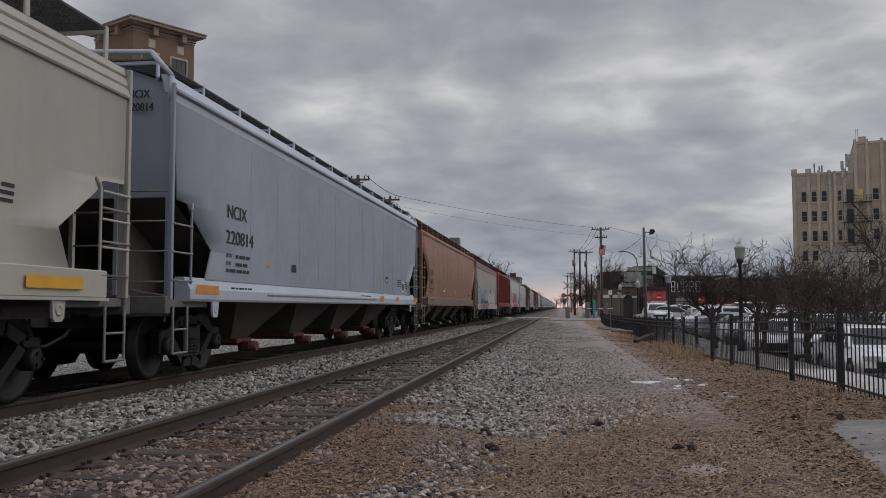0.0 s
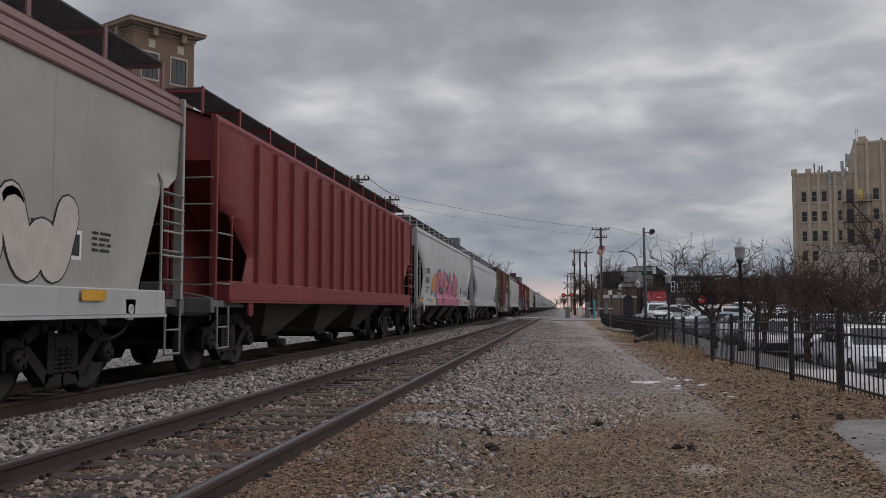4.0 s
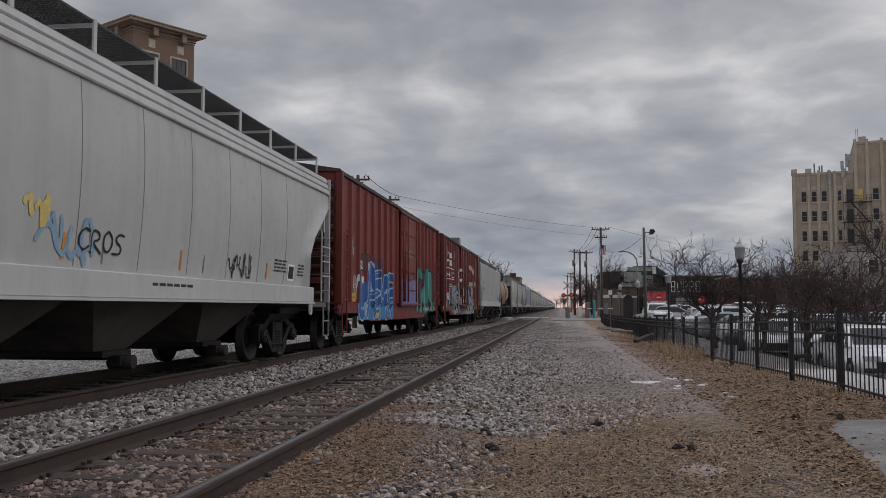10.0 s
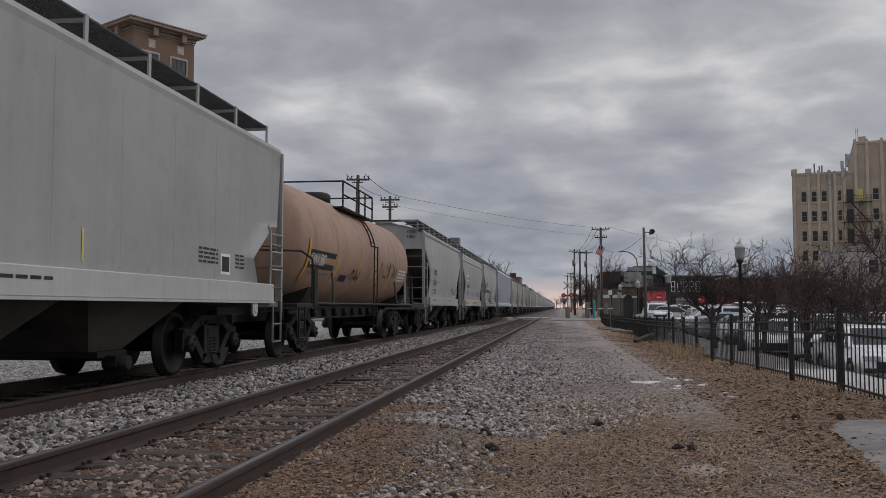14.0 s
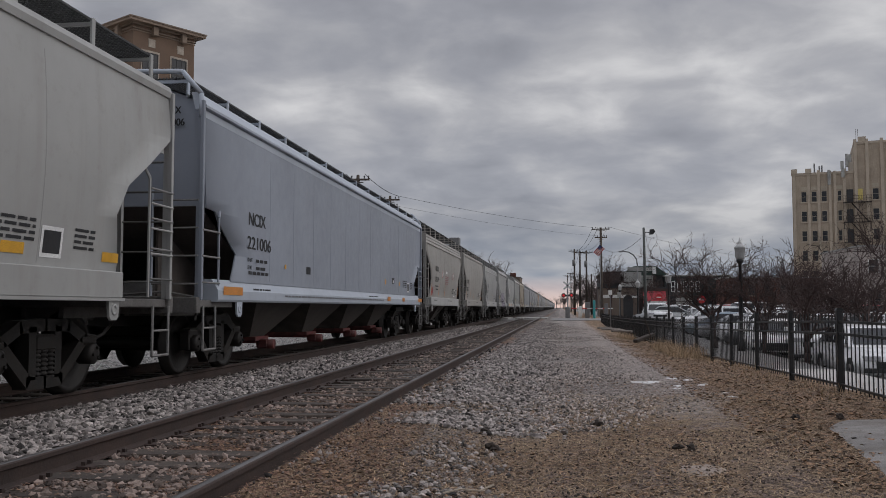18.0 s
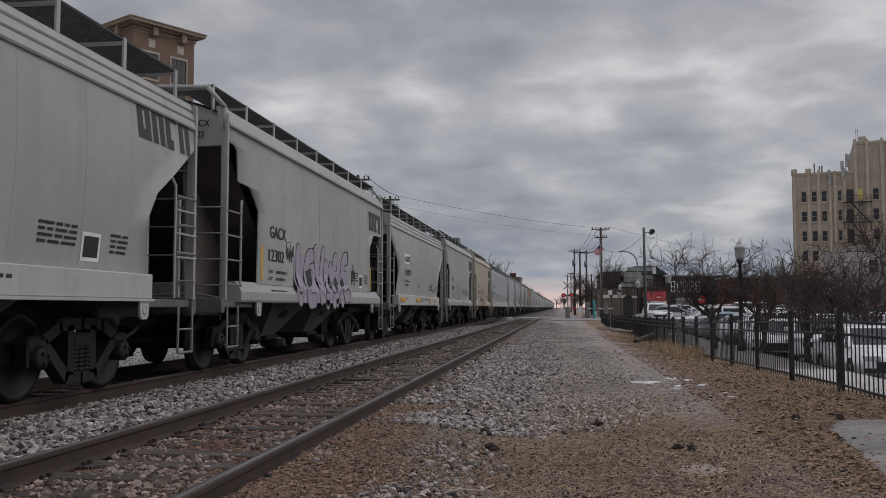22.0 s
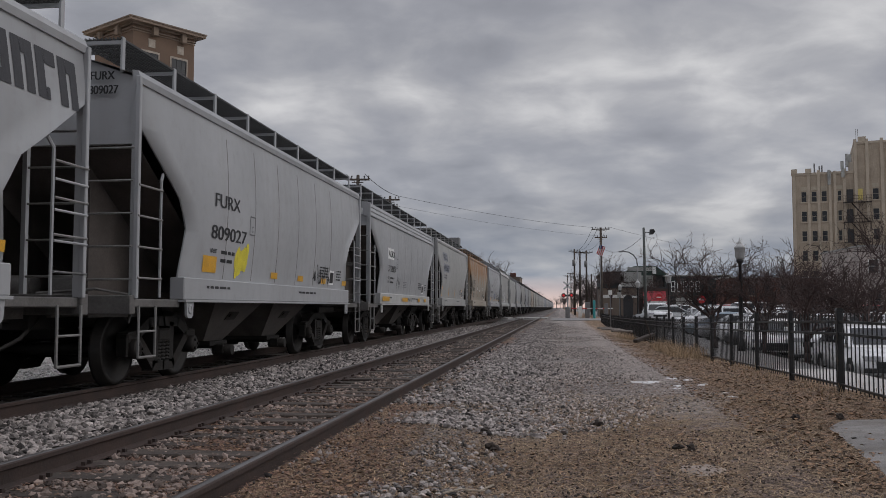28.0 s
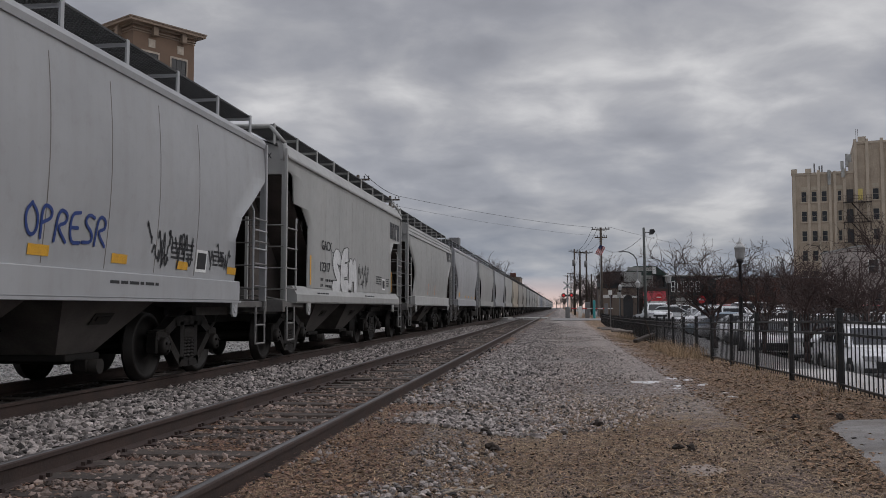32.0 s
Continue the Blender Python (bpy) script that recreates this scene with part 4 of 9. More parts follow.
    def board(bm):
        for s in (-1, 1):
            for k in range(13):
                x = s * (bx - k * 0.05)
                box(bm, x - 0.004, x + 0.004, 0.0, lp, bz - 0.022, bz)
            y = 0.05
            while y < lp:
                box(bm, *sorted((s * bx, s * (bx - 0.62))), y, y + 0.009, bz - 0.026, bz - 0.004)
                y += 0.06
        for y in (0.0, lp - 0.6):
            for k in range(5):
                box(bm, -0.7, 0.7, y + k * 0.14, y + k * 0.14 + 0.03, bz - 0.03, bz)
    shape("running_board", ("board", key[0], fascia, bz), board, GRATING, car, "open steel grating walkway")
    k = max(4, int(lp / 1.45))
    for i in range(k + 1):
        def bracket(bm):
            box(bm, bx - 0.01, bx + 0.015, -0.035, 0.035, eave_z + 0.04, bz + 0.01)
            box(bm, 0.6, bx - 0.01, -0.02, 0.02, bz - 0.07, bz - 0.03)
        shape("walkway_bracket", ("bracket", bz, fascia), bracket, roof_paint, car, at=(0, 0.05 + (lp - 0.1) * i / k, 0))
        if i in (0, k):
            shape("walkway_bracket", ("bracket", bz, fascia), bracket, roof_paint, car, at=pose(0, 0.05 + (lp - 0.1) * i / k, 0, 0, 0, 180))
    if fascia == "bevel":
        for y in (-0.03, lp + 0.03):
            def hoop(bm):
                for s in (-1, 1):
                    pipe(bm, [(s * 1.53, 0, 3.6), (s * 1.53, 0, 3.92), (s * 1.25, 0, 4.24), (0, 0, 4.28)], 0.035, 8)
            shape("end_hoop", "hoop", hoop, roof_paint, car, at=(0, y, 0))

    # hopper bays between the trucks
    def belly(bm):
        box(bm, -1.38, 1.38, 2.4, lp - 2.4, 1.20, 1.30)
        box(bm, -0.30, 0.30, -0.1, lp + 0.1, 0.72, 1.0)
    shape("centre_sill", ("belly", key[0]), belly, STEEL_BLACK, car)
    y0, y1 = 3.0, lp - 3.0
    bw = (y1 - y0) / bays
    for i in range(bays):
        def bay(bm):
            t, b = bw * (0.46 if bays == 2 else 0.5), min(0.42, bw * 0.2)
            lo, hi = 0.44, 1.26
            top = [bm.verts.new(p) for p in ((-1.36, -t, hi), (1.36, -t, hi), (1.36, t, hi), (-1.36, t, hi))]
            bot = [bm.verts.new(p) for p in ((-0.75, -b, lo), (0.75, -b, lo), (0.75, b, lo), (-0.75, b, lo))]
            for a in range(4):
                c = (a + 1) % 4
                bm.faces.new((top[a], top[c], bot[c], bot[a]))
            bm.faces.new(bot)
        shape("hopper_bay", ("bay", round(bw, 2)), bay, GRIMY_SHADED if bays == 2 else SHADED_BAY, car, at=(0, y0 + bw * (i + 0.5), 0))
        def gate(bm):
            box(bm, -0.85, 0.85, -0.38, 0.38, 0.36, 0.44, 0.01)
            rod(bm, (-0.95, 0.25, 0.33), (0.95, 0.25, 0.33), 0.035, 8)
            rod(bm, (0.8, -0.1, 0.30), (1.12, -0.1, 0.30), 0.09, 10)
            box(bm, 0.85, 1.0, -0.2, 0.0, 0.24, 0.38, 0.01)
        shape("outlet_gate", "gate", gate, GATE_RED if (fascia == "bevel" and bays > 2) else TRUCK_STEEL, car, at=(0, y0 + bw * (i + 0.5), 0))
        def stencil(bm):
            box(bm, 0, 0.006, -0.22, 0.22, -0.06, 0.1)
            box(bm, 0, 0.02, -0.14, 0.14, 0.0, 0.06)
        if bays == 2:
            shape("inspection_plate", "plate2", stencil, STEEL_BLACK, car, at=pose(1.055, y0 + bw * (i + 0.5), 0.83, 0, 36, 0))
    # jacking plate under the sill
    def jack(bm):
        prism(bm, [(-0.12, 1.07), (0.12, 1.07), (0.10, 0.88), (0.06, 0.84), (-0.06, 0.84), (-0.10, 0.88)], 0, 1.57, 1.60)
        lathe(bm, [(1.595, 0.065), (1.612, 0.06), (1.612, 0.035), (1.602, 0.03)], (0, 0, 0.955), 0, 14)
    shape("jacking_plate", "jack", jack, sill_paint, car, at=(0, max(sf, 1.2) + 0.2, 0))
    shape("jacking_plate", "jack", jack, sill_paint, car, at=(0, lp - max(sf, 1.2) - 0.2, 0))
    add_gear(car, lp, idx)
    return car, on_side(cut, 0.006), lp


SEAM = surf("seam_grime", (0.17, 0.155, 0.14), 0.7, 0, 0.3, 2, 40, 0.05)
LADDER_STEEL = surf("ladder_steel", (0.21, 0.205, 0.2), 0.6, 0.1, 0.25, 4, 50, 0.1, (0.08, 0.06, 0.05), 0.5)
PLATFORM_GRIME = surf("platform_grime", (0.13, 0.123, 0.117), 0.75, 0, 0.3, 3, 40, 0.15, (0.04, 0.035, 0.03), 0.7)
# slope sheets: shadow below the car ends put into the colour, plus dirt blots
SHADE = surf("slope_sheet_shade", (0.085, 0.071, 0.064), 0.8, 0, 0.3, 2, 40, 0.1, (0.05, 0.042, 0.038), 0.6)
# bay sheets: grimy car paint, darkened further for the shade under the body
SHADED_BAY = surf("shaded_bay_sheet", (0.08, 0.07, 0.062), 0.8, 0, 0.3, 2, 40, 0.1, (0.03, 0.026, 0.023), 0.6)
GRIMY_SHADED = surf("shaded_grimy_sheet", (0.105, 0.095, 0.088), 0.8, 0, 0.3, 2, 40, 0.1, (0.05, 0.045, 0.04), 0.5)
GATE_RED = surf("gate_red", (0.13, 0.03, 0.028), 0.6, 0, 0.4, 8, 60, 0.2, (0.03, 0.025, 0.02), 0.6)


MARKS = {1: (1.94, 2.3, 1.89, 1.92, 0.21, 1.21), 2: (1.91, 2.21, 1.85, 1.87, 0.2, 0.87), 3: (1.55, 2.13, 1.55, 1.8, 0.19, 0.71), 5: (1.98, 2.22, 1.92, 1.88, 0.21, 0.91),
         6: (1.53, 2.3, 1.53, 1.93, 0.21, 0.94), 8: (1.84, 2.28, 1.85, 1.86, 0.2, 1.08), 11: (1.96, 2.5, 1.91, 2.07, 0.2, 1.05), 14: (2.29, 2.42, 2.23, 1.99, 0.19, 1.18),
         15: (2.33, 2.41, 2.27, 1.96, 0.2, 1.38), 16: (1.9, 2.28, 1.84, 1.9, 0.21, 1.18), 17: (2.45, 2.40, 2.47, 1.99, 0.2, 0.98), 18: (1.67, 2.23, 1.56, 1.83, 0.21, 0.91),
         19: (2.03, 2.32, 2.0, 1.93, 0.21, 0.72), 20: (2.05, 2.16, 1.99, 1.76, 0.21, 0.87), 21: (2.42, 2.42, 2.44, 1.99, 0.19, 1.18), 22: (2.3, 2.16, 2.24, 1.76, 0.21, 0.89),
         23: (2.48, 2.17, 2.46, 1.79, 0.2, 0.87), 24: (2.15, 2.42, 1.97, 1.95, 0.2, 1.45), 26: (2.31, 2.41, 2.22, 1.95, 0.2, 1.44), 27: (2.47, 2.42, 2.47, 2.0, 0.19, 1.16),
         28: (1.9, 2.98, 1.95, 2.52, 0.26, 1.71), 29: (1.81, 2.31, 1.7, 1.91, 0.21, 0.99), 30: (2.36, 2.41, 2.3, 1.97, 0.19, 1.41), 31: (2.48, 2.17, 2.39, 1.72, 0.2, 0.81)}


def marks(car, at, lp, owner, number, y, z=2.22, h=0.28, material=None, plate=True, seed=1, end=True, sx=0.85, bold=0.0):
    """Reporting marks, weights as bars, the small framed plate, and the same marks on the end."""
    material = material or LETTER_BLACK
    bold = bold or 0.022
    yo, zo, yn, zn, h, wide = MARKS.get(seed, (y, z, y - 0.05, z - 0.42, 0.2, 1.0))
    sn = (wide - bold) / (text_flat(number)[0][:, 0].max() * h)
    letters("lettering", car, owner, at, yo, zo, h, material, sn * 0.86, bold)
    letters("lettering", car, number, at, yn, zn, h, material, sn, bold)
    for k, word in enumerate(("LD LMT", "LT WT")):
        letters("lettering", car, word, at, yn + 0.02, zn - 0.20 - 0.12 * k, 0.062, material, 0.8, 0.008)
        bars(car, at, yn + 0.42, zn - 0.20 - 0.12 * k, 0.62 - 0.1 * k, 1, material, 0.05, 0.12, seed + k)
    y, z = yo, zo
    if plate:
        y2 = yn + wide + 0.12
        for a, b, c, d in ((y2, y2 + 0.26, z - 0.02, z), (y2, y2 + 0.26, z - 0.30, z - 0.28), (y2, y2 + 0.02, z - 0.28, z - 0.02), (y2 + 0.24, y2 + 0.26, z - 0.28, z - 0.02)):
            patch("plate_frame", car, at, a, b, c, d, LETTER_GREY)
        letters("lettering", car, "C", at, y2 + 0.09, z - 0.25, 0.1, LETTER_GREY)
    if end:
        e = on_end(0.02, 0.006)
        z1, z2 = (3.41, 3.23) if owner == "AOKX" else (3.66, 3.49)
        letters("lettering", car, owner, e, 0.92, z1, 0.105, material, 0.85, 0.01)
        letters("lettering", car, number, e, 0.90, z2, 0.105, material, 0.85, 0.01)
    # small stencils along the car
    bars(car, at, lp - 3.6, 1.78, 0.7, 4, material, 0.03, 0.06, seed + 3)
    bars(car, at, lp - 2.2, 1.75, 0.4, 4, material, 0.03, 0.06, seed + 5)
    patch("stencil_frame", car, at, lp - 2.79, lp - 2.41, 1.46, 1.76, PAPER_WHITE, -0.002)
    patch("stencil_block", car, at, lp - 2.75, lp - 2.45, 1.5, 1.72, material)
    sb = lambda y_, z_, d=0.0: (1.603 + d, y_, z_)
    bars(car, sb, 2.0, 1.24, 0.9, 1, material, 0.035, 0.07, seed + 6)
    bars(car, sb, lp * 0.55, 1.24, 1.2, 1, material, 0.035, 0.07, seed + 8)


def stripes(car, at, ys, material, z0=1.45, z1=1.95, w=0.07):
    for y in ys:
        patch("reflective_strip", car, at, y, y + w, z0, z1, material, 0.001)


def sill_strips(car, ys, material, w=0.55):
    for y in ys:
        patch("reflective_strip", car, lambda a, b, d=0.0: (1.606 + d, a, b), y, y + w, 1.16, 1.28, material, 0.022)


# -- boxcar --
def boxcar(idx, pitch, paint, door_paint, label, door_style="ribbed", ribs=(), door=(6.2, 10.3), lead=0.0):
    car = empty("boxcar")
    tagged(car, label, "freight car", "cars of the freight train")
    lp = pitch - GAP
    top, low, w = 4.05, 1.06, 1.46
    def body(bm):
        prism(bm, [(-w, low), (w, low), (w, top), (w - 0.1, top + 0.06), (0, top + 0.24), (-w + 0.1, top + 0.06), (-w, top)], 1, lead, lp)
    shape("body", ("box", lp, lead), body, paint, car)
    def roofing(bm):
        k = int(lp / 1.2)
        for i in range(k + 1):
            y = lead + (lp - lead) * i / k
            prism(bm, [(-w - 0.05, top), (w + 0.05, top), (w + 0.05, top + 0.05), (0, top + 0.30), (-w - 0.05, top + 0.05)], 1, y - 0.05, y + 0.05)
        for s in (-1, 1):
            box(bm, *sorted((s * (w - 0.02), s * (w + 0.06))), lead - 0.02, lp + 0.02, top - 0.05, top + 0.03)
    shape("roof", ("boxroof", lp, lead), roofing, surf("galvanised_roof", (0.05, 0.036, 0.032), 0.7, 0.1, 0.3, 2, 40, 0.1, (0.12, 0.06, 0.04), 0.6), car)
    d0, d1 = door
    dm = (d0 + d1) / 2 if door_style != "wide" else d0 + 0.8
    y_r = list(ribs)
    def rib(bm):
        prism(bm, [(w - 0.01, -0.09), (w + 0.07, -0.05), (w + 0.07, 0.05), (w - 0.01, 0.09)], 2, low + 0.05, top - 0.1)
    for y in y_r:
        shape("side_post", "boxrib", rib, paint, car, at=(0, y, 0))
        shape("side_post", "boxrib", rib, paint, car, at=pose(0, y, 0, 0, 0, 180))
    for s in (1, -1):
        def cp(bm):
            box(bm, 1.40, 1.56, -0.03, 0.14, low, top, 0.01)
        for y, r in ((lead, 0), (lp, 180)):
            m = pose(0, y, 0, 0, 0, r)
            shape("corner_post", "boxcp", cp, paint, car, at=m if s > 0 else m @ Matrix.Diagonal((-1, 1, 1, 1)))
    def end(bm):
        box(bm, -1.38, 1.38, -0.012, 0.0, low + 0.04, top - 0.22)
    def end_rib(bm):
        prism(bm, [(0.0, -0.075), (-0.085, -0.03), (-0.085, 0.03), (0.0, 0.075)], 0, -1.36, 1.36)
    dark = door_style == "ribbed"
    for y, r in ((lead, 0), (lp, 180)):
        # red ends: wall darker than its ribs, both darker than the sides
        e = shape("end_wall", "boxend", end, STEEL_BLACK if dark else car_paint("boxcar_end_dark", (0.05, 0.017, 0.015)), car, at=pose(0, y, 0, 0, 0, r))
        for k in range(9):
            shape("end_rib", "boxendrib", end_rib, STEEL_BLACK if dark else car_paint("boxcar_end_rib", (0.10, 0.03, 0.026)), e, at=(0, -0.01, 1.28 + k * 0.30))
    for s, (a, b) in ((1, (d0, dm - 0.02)), (1, (dm + 0.02, d1))):
        def leaf(bm):
            box(bm, w + 0.02, w + 0.09, a + 0.02, b - 0.02, low + 0.06, top - 0.14, 0.01)
        def corrugation(bm):
            prism(bm, [(w + 0.08, -0.05), (w + 0.13, -0.02), (w + 0.13, 0.02), (w + 0.08, 0.05)], 1, a + 0.08, b - 0.08)
        def stiffener(bm):
            box(bm, w + 0.09, w + 0.12, a + 0.06, b - 0.06, 0, 0.05)
        def lock_rod(bm):
            rod(bm, (w + 0.13, 0, low + 0.1), (w + 0.13, 0, top - 0.2), 0.022, 8)
        for m in (None, pose(0, d0 + d1, 0, 0, 0, 180)):
            d = shape("door", ("boxdoor", lp, a, door_style), leaf, door_paint, car, at=m)
            if door_style == "ribbed" and b == d1:
                for k in range(17):
                    shape("door_rib", ("corr", a, b), corrugation, door_paint, d, at=(0, 0, 1.30 + k * 0.155))
            else:
                for z in (1.5, 2.1, 2.7, 3.3):
                    shape("door_rib", ("stiff", a, b), stiffener, door_paint, d, at=(0, 0, z))
                for y in (a + 0.25, b - 0.3):
                    shape("lock_rod", ("lockrod",), lock_rod, door_paint, d, at=(0, y, 0))
    def track(bm):
        box(bm, w, w + 0.14, d0 - 0.3, d1 + 0.5, 0, 0.06)
    for z in (top - 0.16, low - 0.02):
        shape("door_track", ("boxtrack", lp), track, paint, car, at=(0, 0, z))
        shape("door_track", ("boxtrack", lp), track, paint, car, at=pose(0, d0 + d1 + 0.2, z, 0, 0, 180))
    def sill(bm):
        for s in (-1, 1):
            prism(bm, [(lead, 1.06), (lead, 0.84), (2.9, 0.84), (3.6, 0.62), (lp - 3.6, 0.62), (lp - 2.9, 0.84), (lp, 0.84), (lp, 1.06)], 0, s * 1.38, s * 1.46)
    shape("side_sill", ("boxsill", lp, lead), sill, paint, car)
    def frame_(bm):
        box(bm, -0.32, 0.32, -0.3, lp + 0.3, 0.72, 1.05)
        for i in range(7):
            y = 3 + (lp - 6) * i / 6
            box(bm, -1.36, 1.36, y - 0.06, y + 0.06, 0.86, 1.05)
        rod(bm, (-0.8, lp * 0.42, 0.85), (0.2, lp * 0.42, 0.85), 0.2, 12)
    shape("underframe", ("boxframe", lp), frame_, STEEL_BLACK, car)
    def ladder(bm):
        for y in (0.22, 0.66):
            box(bm, w + 0.05, w + 0.075, y - 0.03, y + 0.03, 1.0, 2.75)
        for k in range(5):
            pipe(bm, [(w + 0.09, 0.22, 1.15 + k * 0.38), (w + 0.09, 0.66, 1.15 + k * 0.38)], 0.013)
        pipe(bm, [(w + 0.06, 0.2, 1.0), (w + 0.06, 0.2, 0.42), (w + 0.06, 0.64, 0.42), (w + 0.06, 0.64, 1.0)], 0.018)
        for k in range(5):
            pipe(bm, [(0.75, -0.10, 1.15 + k * 0.38), (1.25, -0.10, 1.15 + k * 0.38)], 0.013)
        for x in (0.75, 1.25):
            box(bm, x - 0.02, x + 0.02, -0.1, -0.06, 1.0, 2.9)
    for y, r in ((lead, 0), (lp, 180)):
        for s in (1, -1):
            m = pose(0, y, 0, 0, 0, r)
            shape("ladder", "boxladder", ladder, paint, car, at=m if s > 0 else m @ Matrix.Diagonal((-1, 1, 1, 1)))
    add_gear(car, lp, idx, 1.75)
    return car, on_side("flat", 0.0), lp


# -- tank car --
def tank_car(idx, pitch, paint, label):
    car = empty("tank_car")
    tagged(car, label, "freight car", "cars of the freight train")
    lp = pitch - GAP
    cz, r = 2.37, 1.38
    def shell(bm):
        pr = [(0.78 + 0.60 * (1 - math.sin(k * math.pi / 16)), max(0.02, r * math.cos(k * math.pi / 16))) for k in range(8, -1, -1)]
        pr2 = pr + [(lp - a, b) for a, b in reversed(pr)]
        lathe(bm, pr2, (0, 0, cz), 1, 48)
    shape("tank", ("tank", lp), shell, paint, car)
    def bands(bm):
        for f in (0.25, 0.42, 0.58, 0.75):
            y = lp * f
            lathe(bm, [(y - 0.012, r), (y - 0.006, r + 0.006), (y + 0.006, r + 0.006), (y + 0.012, r)], (0, 0, cz), 1, 48)
    shape("weld_band", ("bands", lp), bands, paint, car)
    def frame_(bm):
        box(bm, -0.34, 0.34, -0.3, lp + 0.3, 0.70, 1.02)
        for y in (0.0, lp - 1.3):
            box(bm, -1.5, 1.5, y, y + 1.3, 0.98, 1.06, 0.01)
        for y in (1.8, lp - 1.8):
            prism(bm, [(-1.3, 1.4), (-1.1, 1.05), (1.1, 1.05), (1.3, 1.4), (0.6, 1.18), (-0.6, 1.18)], 1, y - 0.3, y + 0.3)
        for s in (-1, 1):
            pipe(bm, [(s * 1.5, 1.3, 1.06), (s * 1.5, lp - 1.3, 1.06)], 0.03)
            for y in (3.4, lp - 3.4):
                pipe(bm, [(s * 1.5, y - 0.6, 1.06), (s * 1.3, y, 1.75)], 0.025)
        for i in range(9):
            y = 3.0 + i * (lp - 6) / 8
            rod(bm, (0.4, y, 0.75), (0.4, y, 0.95), 0.07, 8)
    shape("underframe", ("tframe", lp), frame_, STEEL_BLACK, car)
    def rails(bm):
        for y, q in ((0, 1), (lp, -1)):
            for s in (-1, 1):
                pipe(bm, [(s * 1.48, y + q * 1.1, 1.06), (s * 1.48, y + q * 1.1, 1.95), (s * 1.3, y + q * 0.9, 2.1), (s * 0.3, y + q * 0.1, 2.1), (s * 0.3, y + q * 0.1, 1.06)], 0.022)
                box(bm, *sorted((s * 1.46, s * 1.52)), y + q * 1.25 - 0.12, y + q * 1.25 + 0.12, 1.0, 1.75)
                pipe(bm, [(s * 1.5, y + q * 0.1, 1.0), (s * 1.5, y + q * 0.1, 0.4), (s * 1.5, y + q * 0.5, 0.4), (s * 1.5, y + q * 0.5, 1.0)], 0.018)
    shape("end_handrail", ("trails", lp), rails, TRUCK_STEEL, car)
    m = lp * 0.5
    def top(bm):
        lathe(bm, [(3.65, 0.42), (3.92, 0.42), (3.98, 0.34)], (0, m - 0.7, 0), 2, 20)
        for x in (-0.85, 0.85):
            box(bm, x - 0.28, x + 0.28, m - 2.2, m + 1.3, 3.42, 3.46)
        for s in (-1, 1):
            x = s * 1.13
            for zz in (3.75, 4.08):
                pipe(bm, [(x, m - 2.2, zz), (x, m + 1.3, zz)], 0.022)
            for y in (-2.2, -0.4, 0.35, 1.3):
                pipe(bm, [(x, m + y, 3.42), (x, m + y, 4.08)], 0.022)
        for y in (-2.2, 1.3):
            pipe(bm, [(-1.13, m + y, 4.08), (1.13, m + y, 4.08)], 0.022)
    shape("dome_platform", ("ttop", lp), top, TRUCK_STEEL, car, "dark steel dome platform with handrails")
    def lad(bm):
        for y in (m - 0.22, m + 0.22):
            pts = [(1.5, y, 0.4), (1.52, y, 2.6)] + [(1.46 * math.cos(a), y, cz + 1.46 * math.sin(a)) for a in [0.15 * k for k in range(1, 8)]]
            pipe(bm, pts, 0.02)
        for k in range(6):
            pipe(bm, [(1.51, m - 0.22, 0.5 + k * 0.36), (1.51, m + 0.22, 0.5 + k * 0.36)], 0.013)
        for k in range(1, 5):
            a = 0.24 * k
            pipe(bm, [(1.47 * math.cos(a), m - 0.22, cz + 1.47 * math.sin(a)), (1.47 * math.cos(a), m + 0.22, cz + 1.47 * math.sin(a))], 0.013)
    shape("ladder", ("tlad", lp), lad, TRUCK_STEEL, car)
    add_gear(car, lp, idx, 1.8)
    at = lambda y, z, d=0.0: (math.sqrt(max(0.01, r * r - (z - cz) ** 2)) + 0.008 + d, y, z)
    return car, at, lp


# ---- the cars in their order ----
GREY = car_paint("hopper_grey", (0.36, 0.36, 0.35))
GREY_WARM = car_paint("hopper_warm_grey", (0.35, 0.335, 0.31))
GREY_DARK = car_paint("hopper_mid_grey", (0.365, 0.37, 0.38), amt=0.25)
WHITE_GREY = car_paint("hopper_pale_grey", (0.465, 0.465, 0.455))
BLUE_GREY = car_paint("hopper_blue_grey", (0.28, 0.305, 0.352), amt=0.12)
BLUE_SILL = car_paint("sill_blue_grey", (0.44, 0.48, 0.54), amt=0.15)
TAN = car_paint("hopper_faded_tan", (0.285, 0.155, 0.10), (0.13, 0.07, 0.05), 0.75, (0.36, 0.20, 0.125), 0.6, 0.5)
STONE = car_paint("hopper_stone_beige", (0.40, 0.385, 0.34), amt=0.2)
CREAM = car_paint("hopper_cream", (0.42, 0.37, 0.30), (0.2, 0.13, 0.08), 0.4, (0.45, 0.26, 0.12), 0.5, 0.56)
RUSTY = car_paint("hopper_rusting", (0.34, 0.305, 0.255), (0.2, 0.12, 0.06), 0.5, (0.30, 0.165, 0.07), 0.4, 0.6, True)
DARK_RED = car_paint("hopper_dark_red", (0.20, 0.035, 0.035), (0.08, 0.03, 0.025), 0.5)
BOX_RED = car_paint("boxcar_red", (0.17, 0.031, 0.024), (0.07, 0.03, 0.025), 0.45)
BOX_BROWN = car_paint("boxcar_brown_red", (0.15, 0.036, 0.029), (0.08, 0.03, 0.02), 0.5)
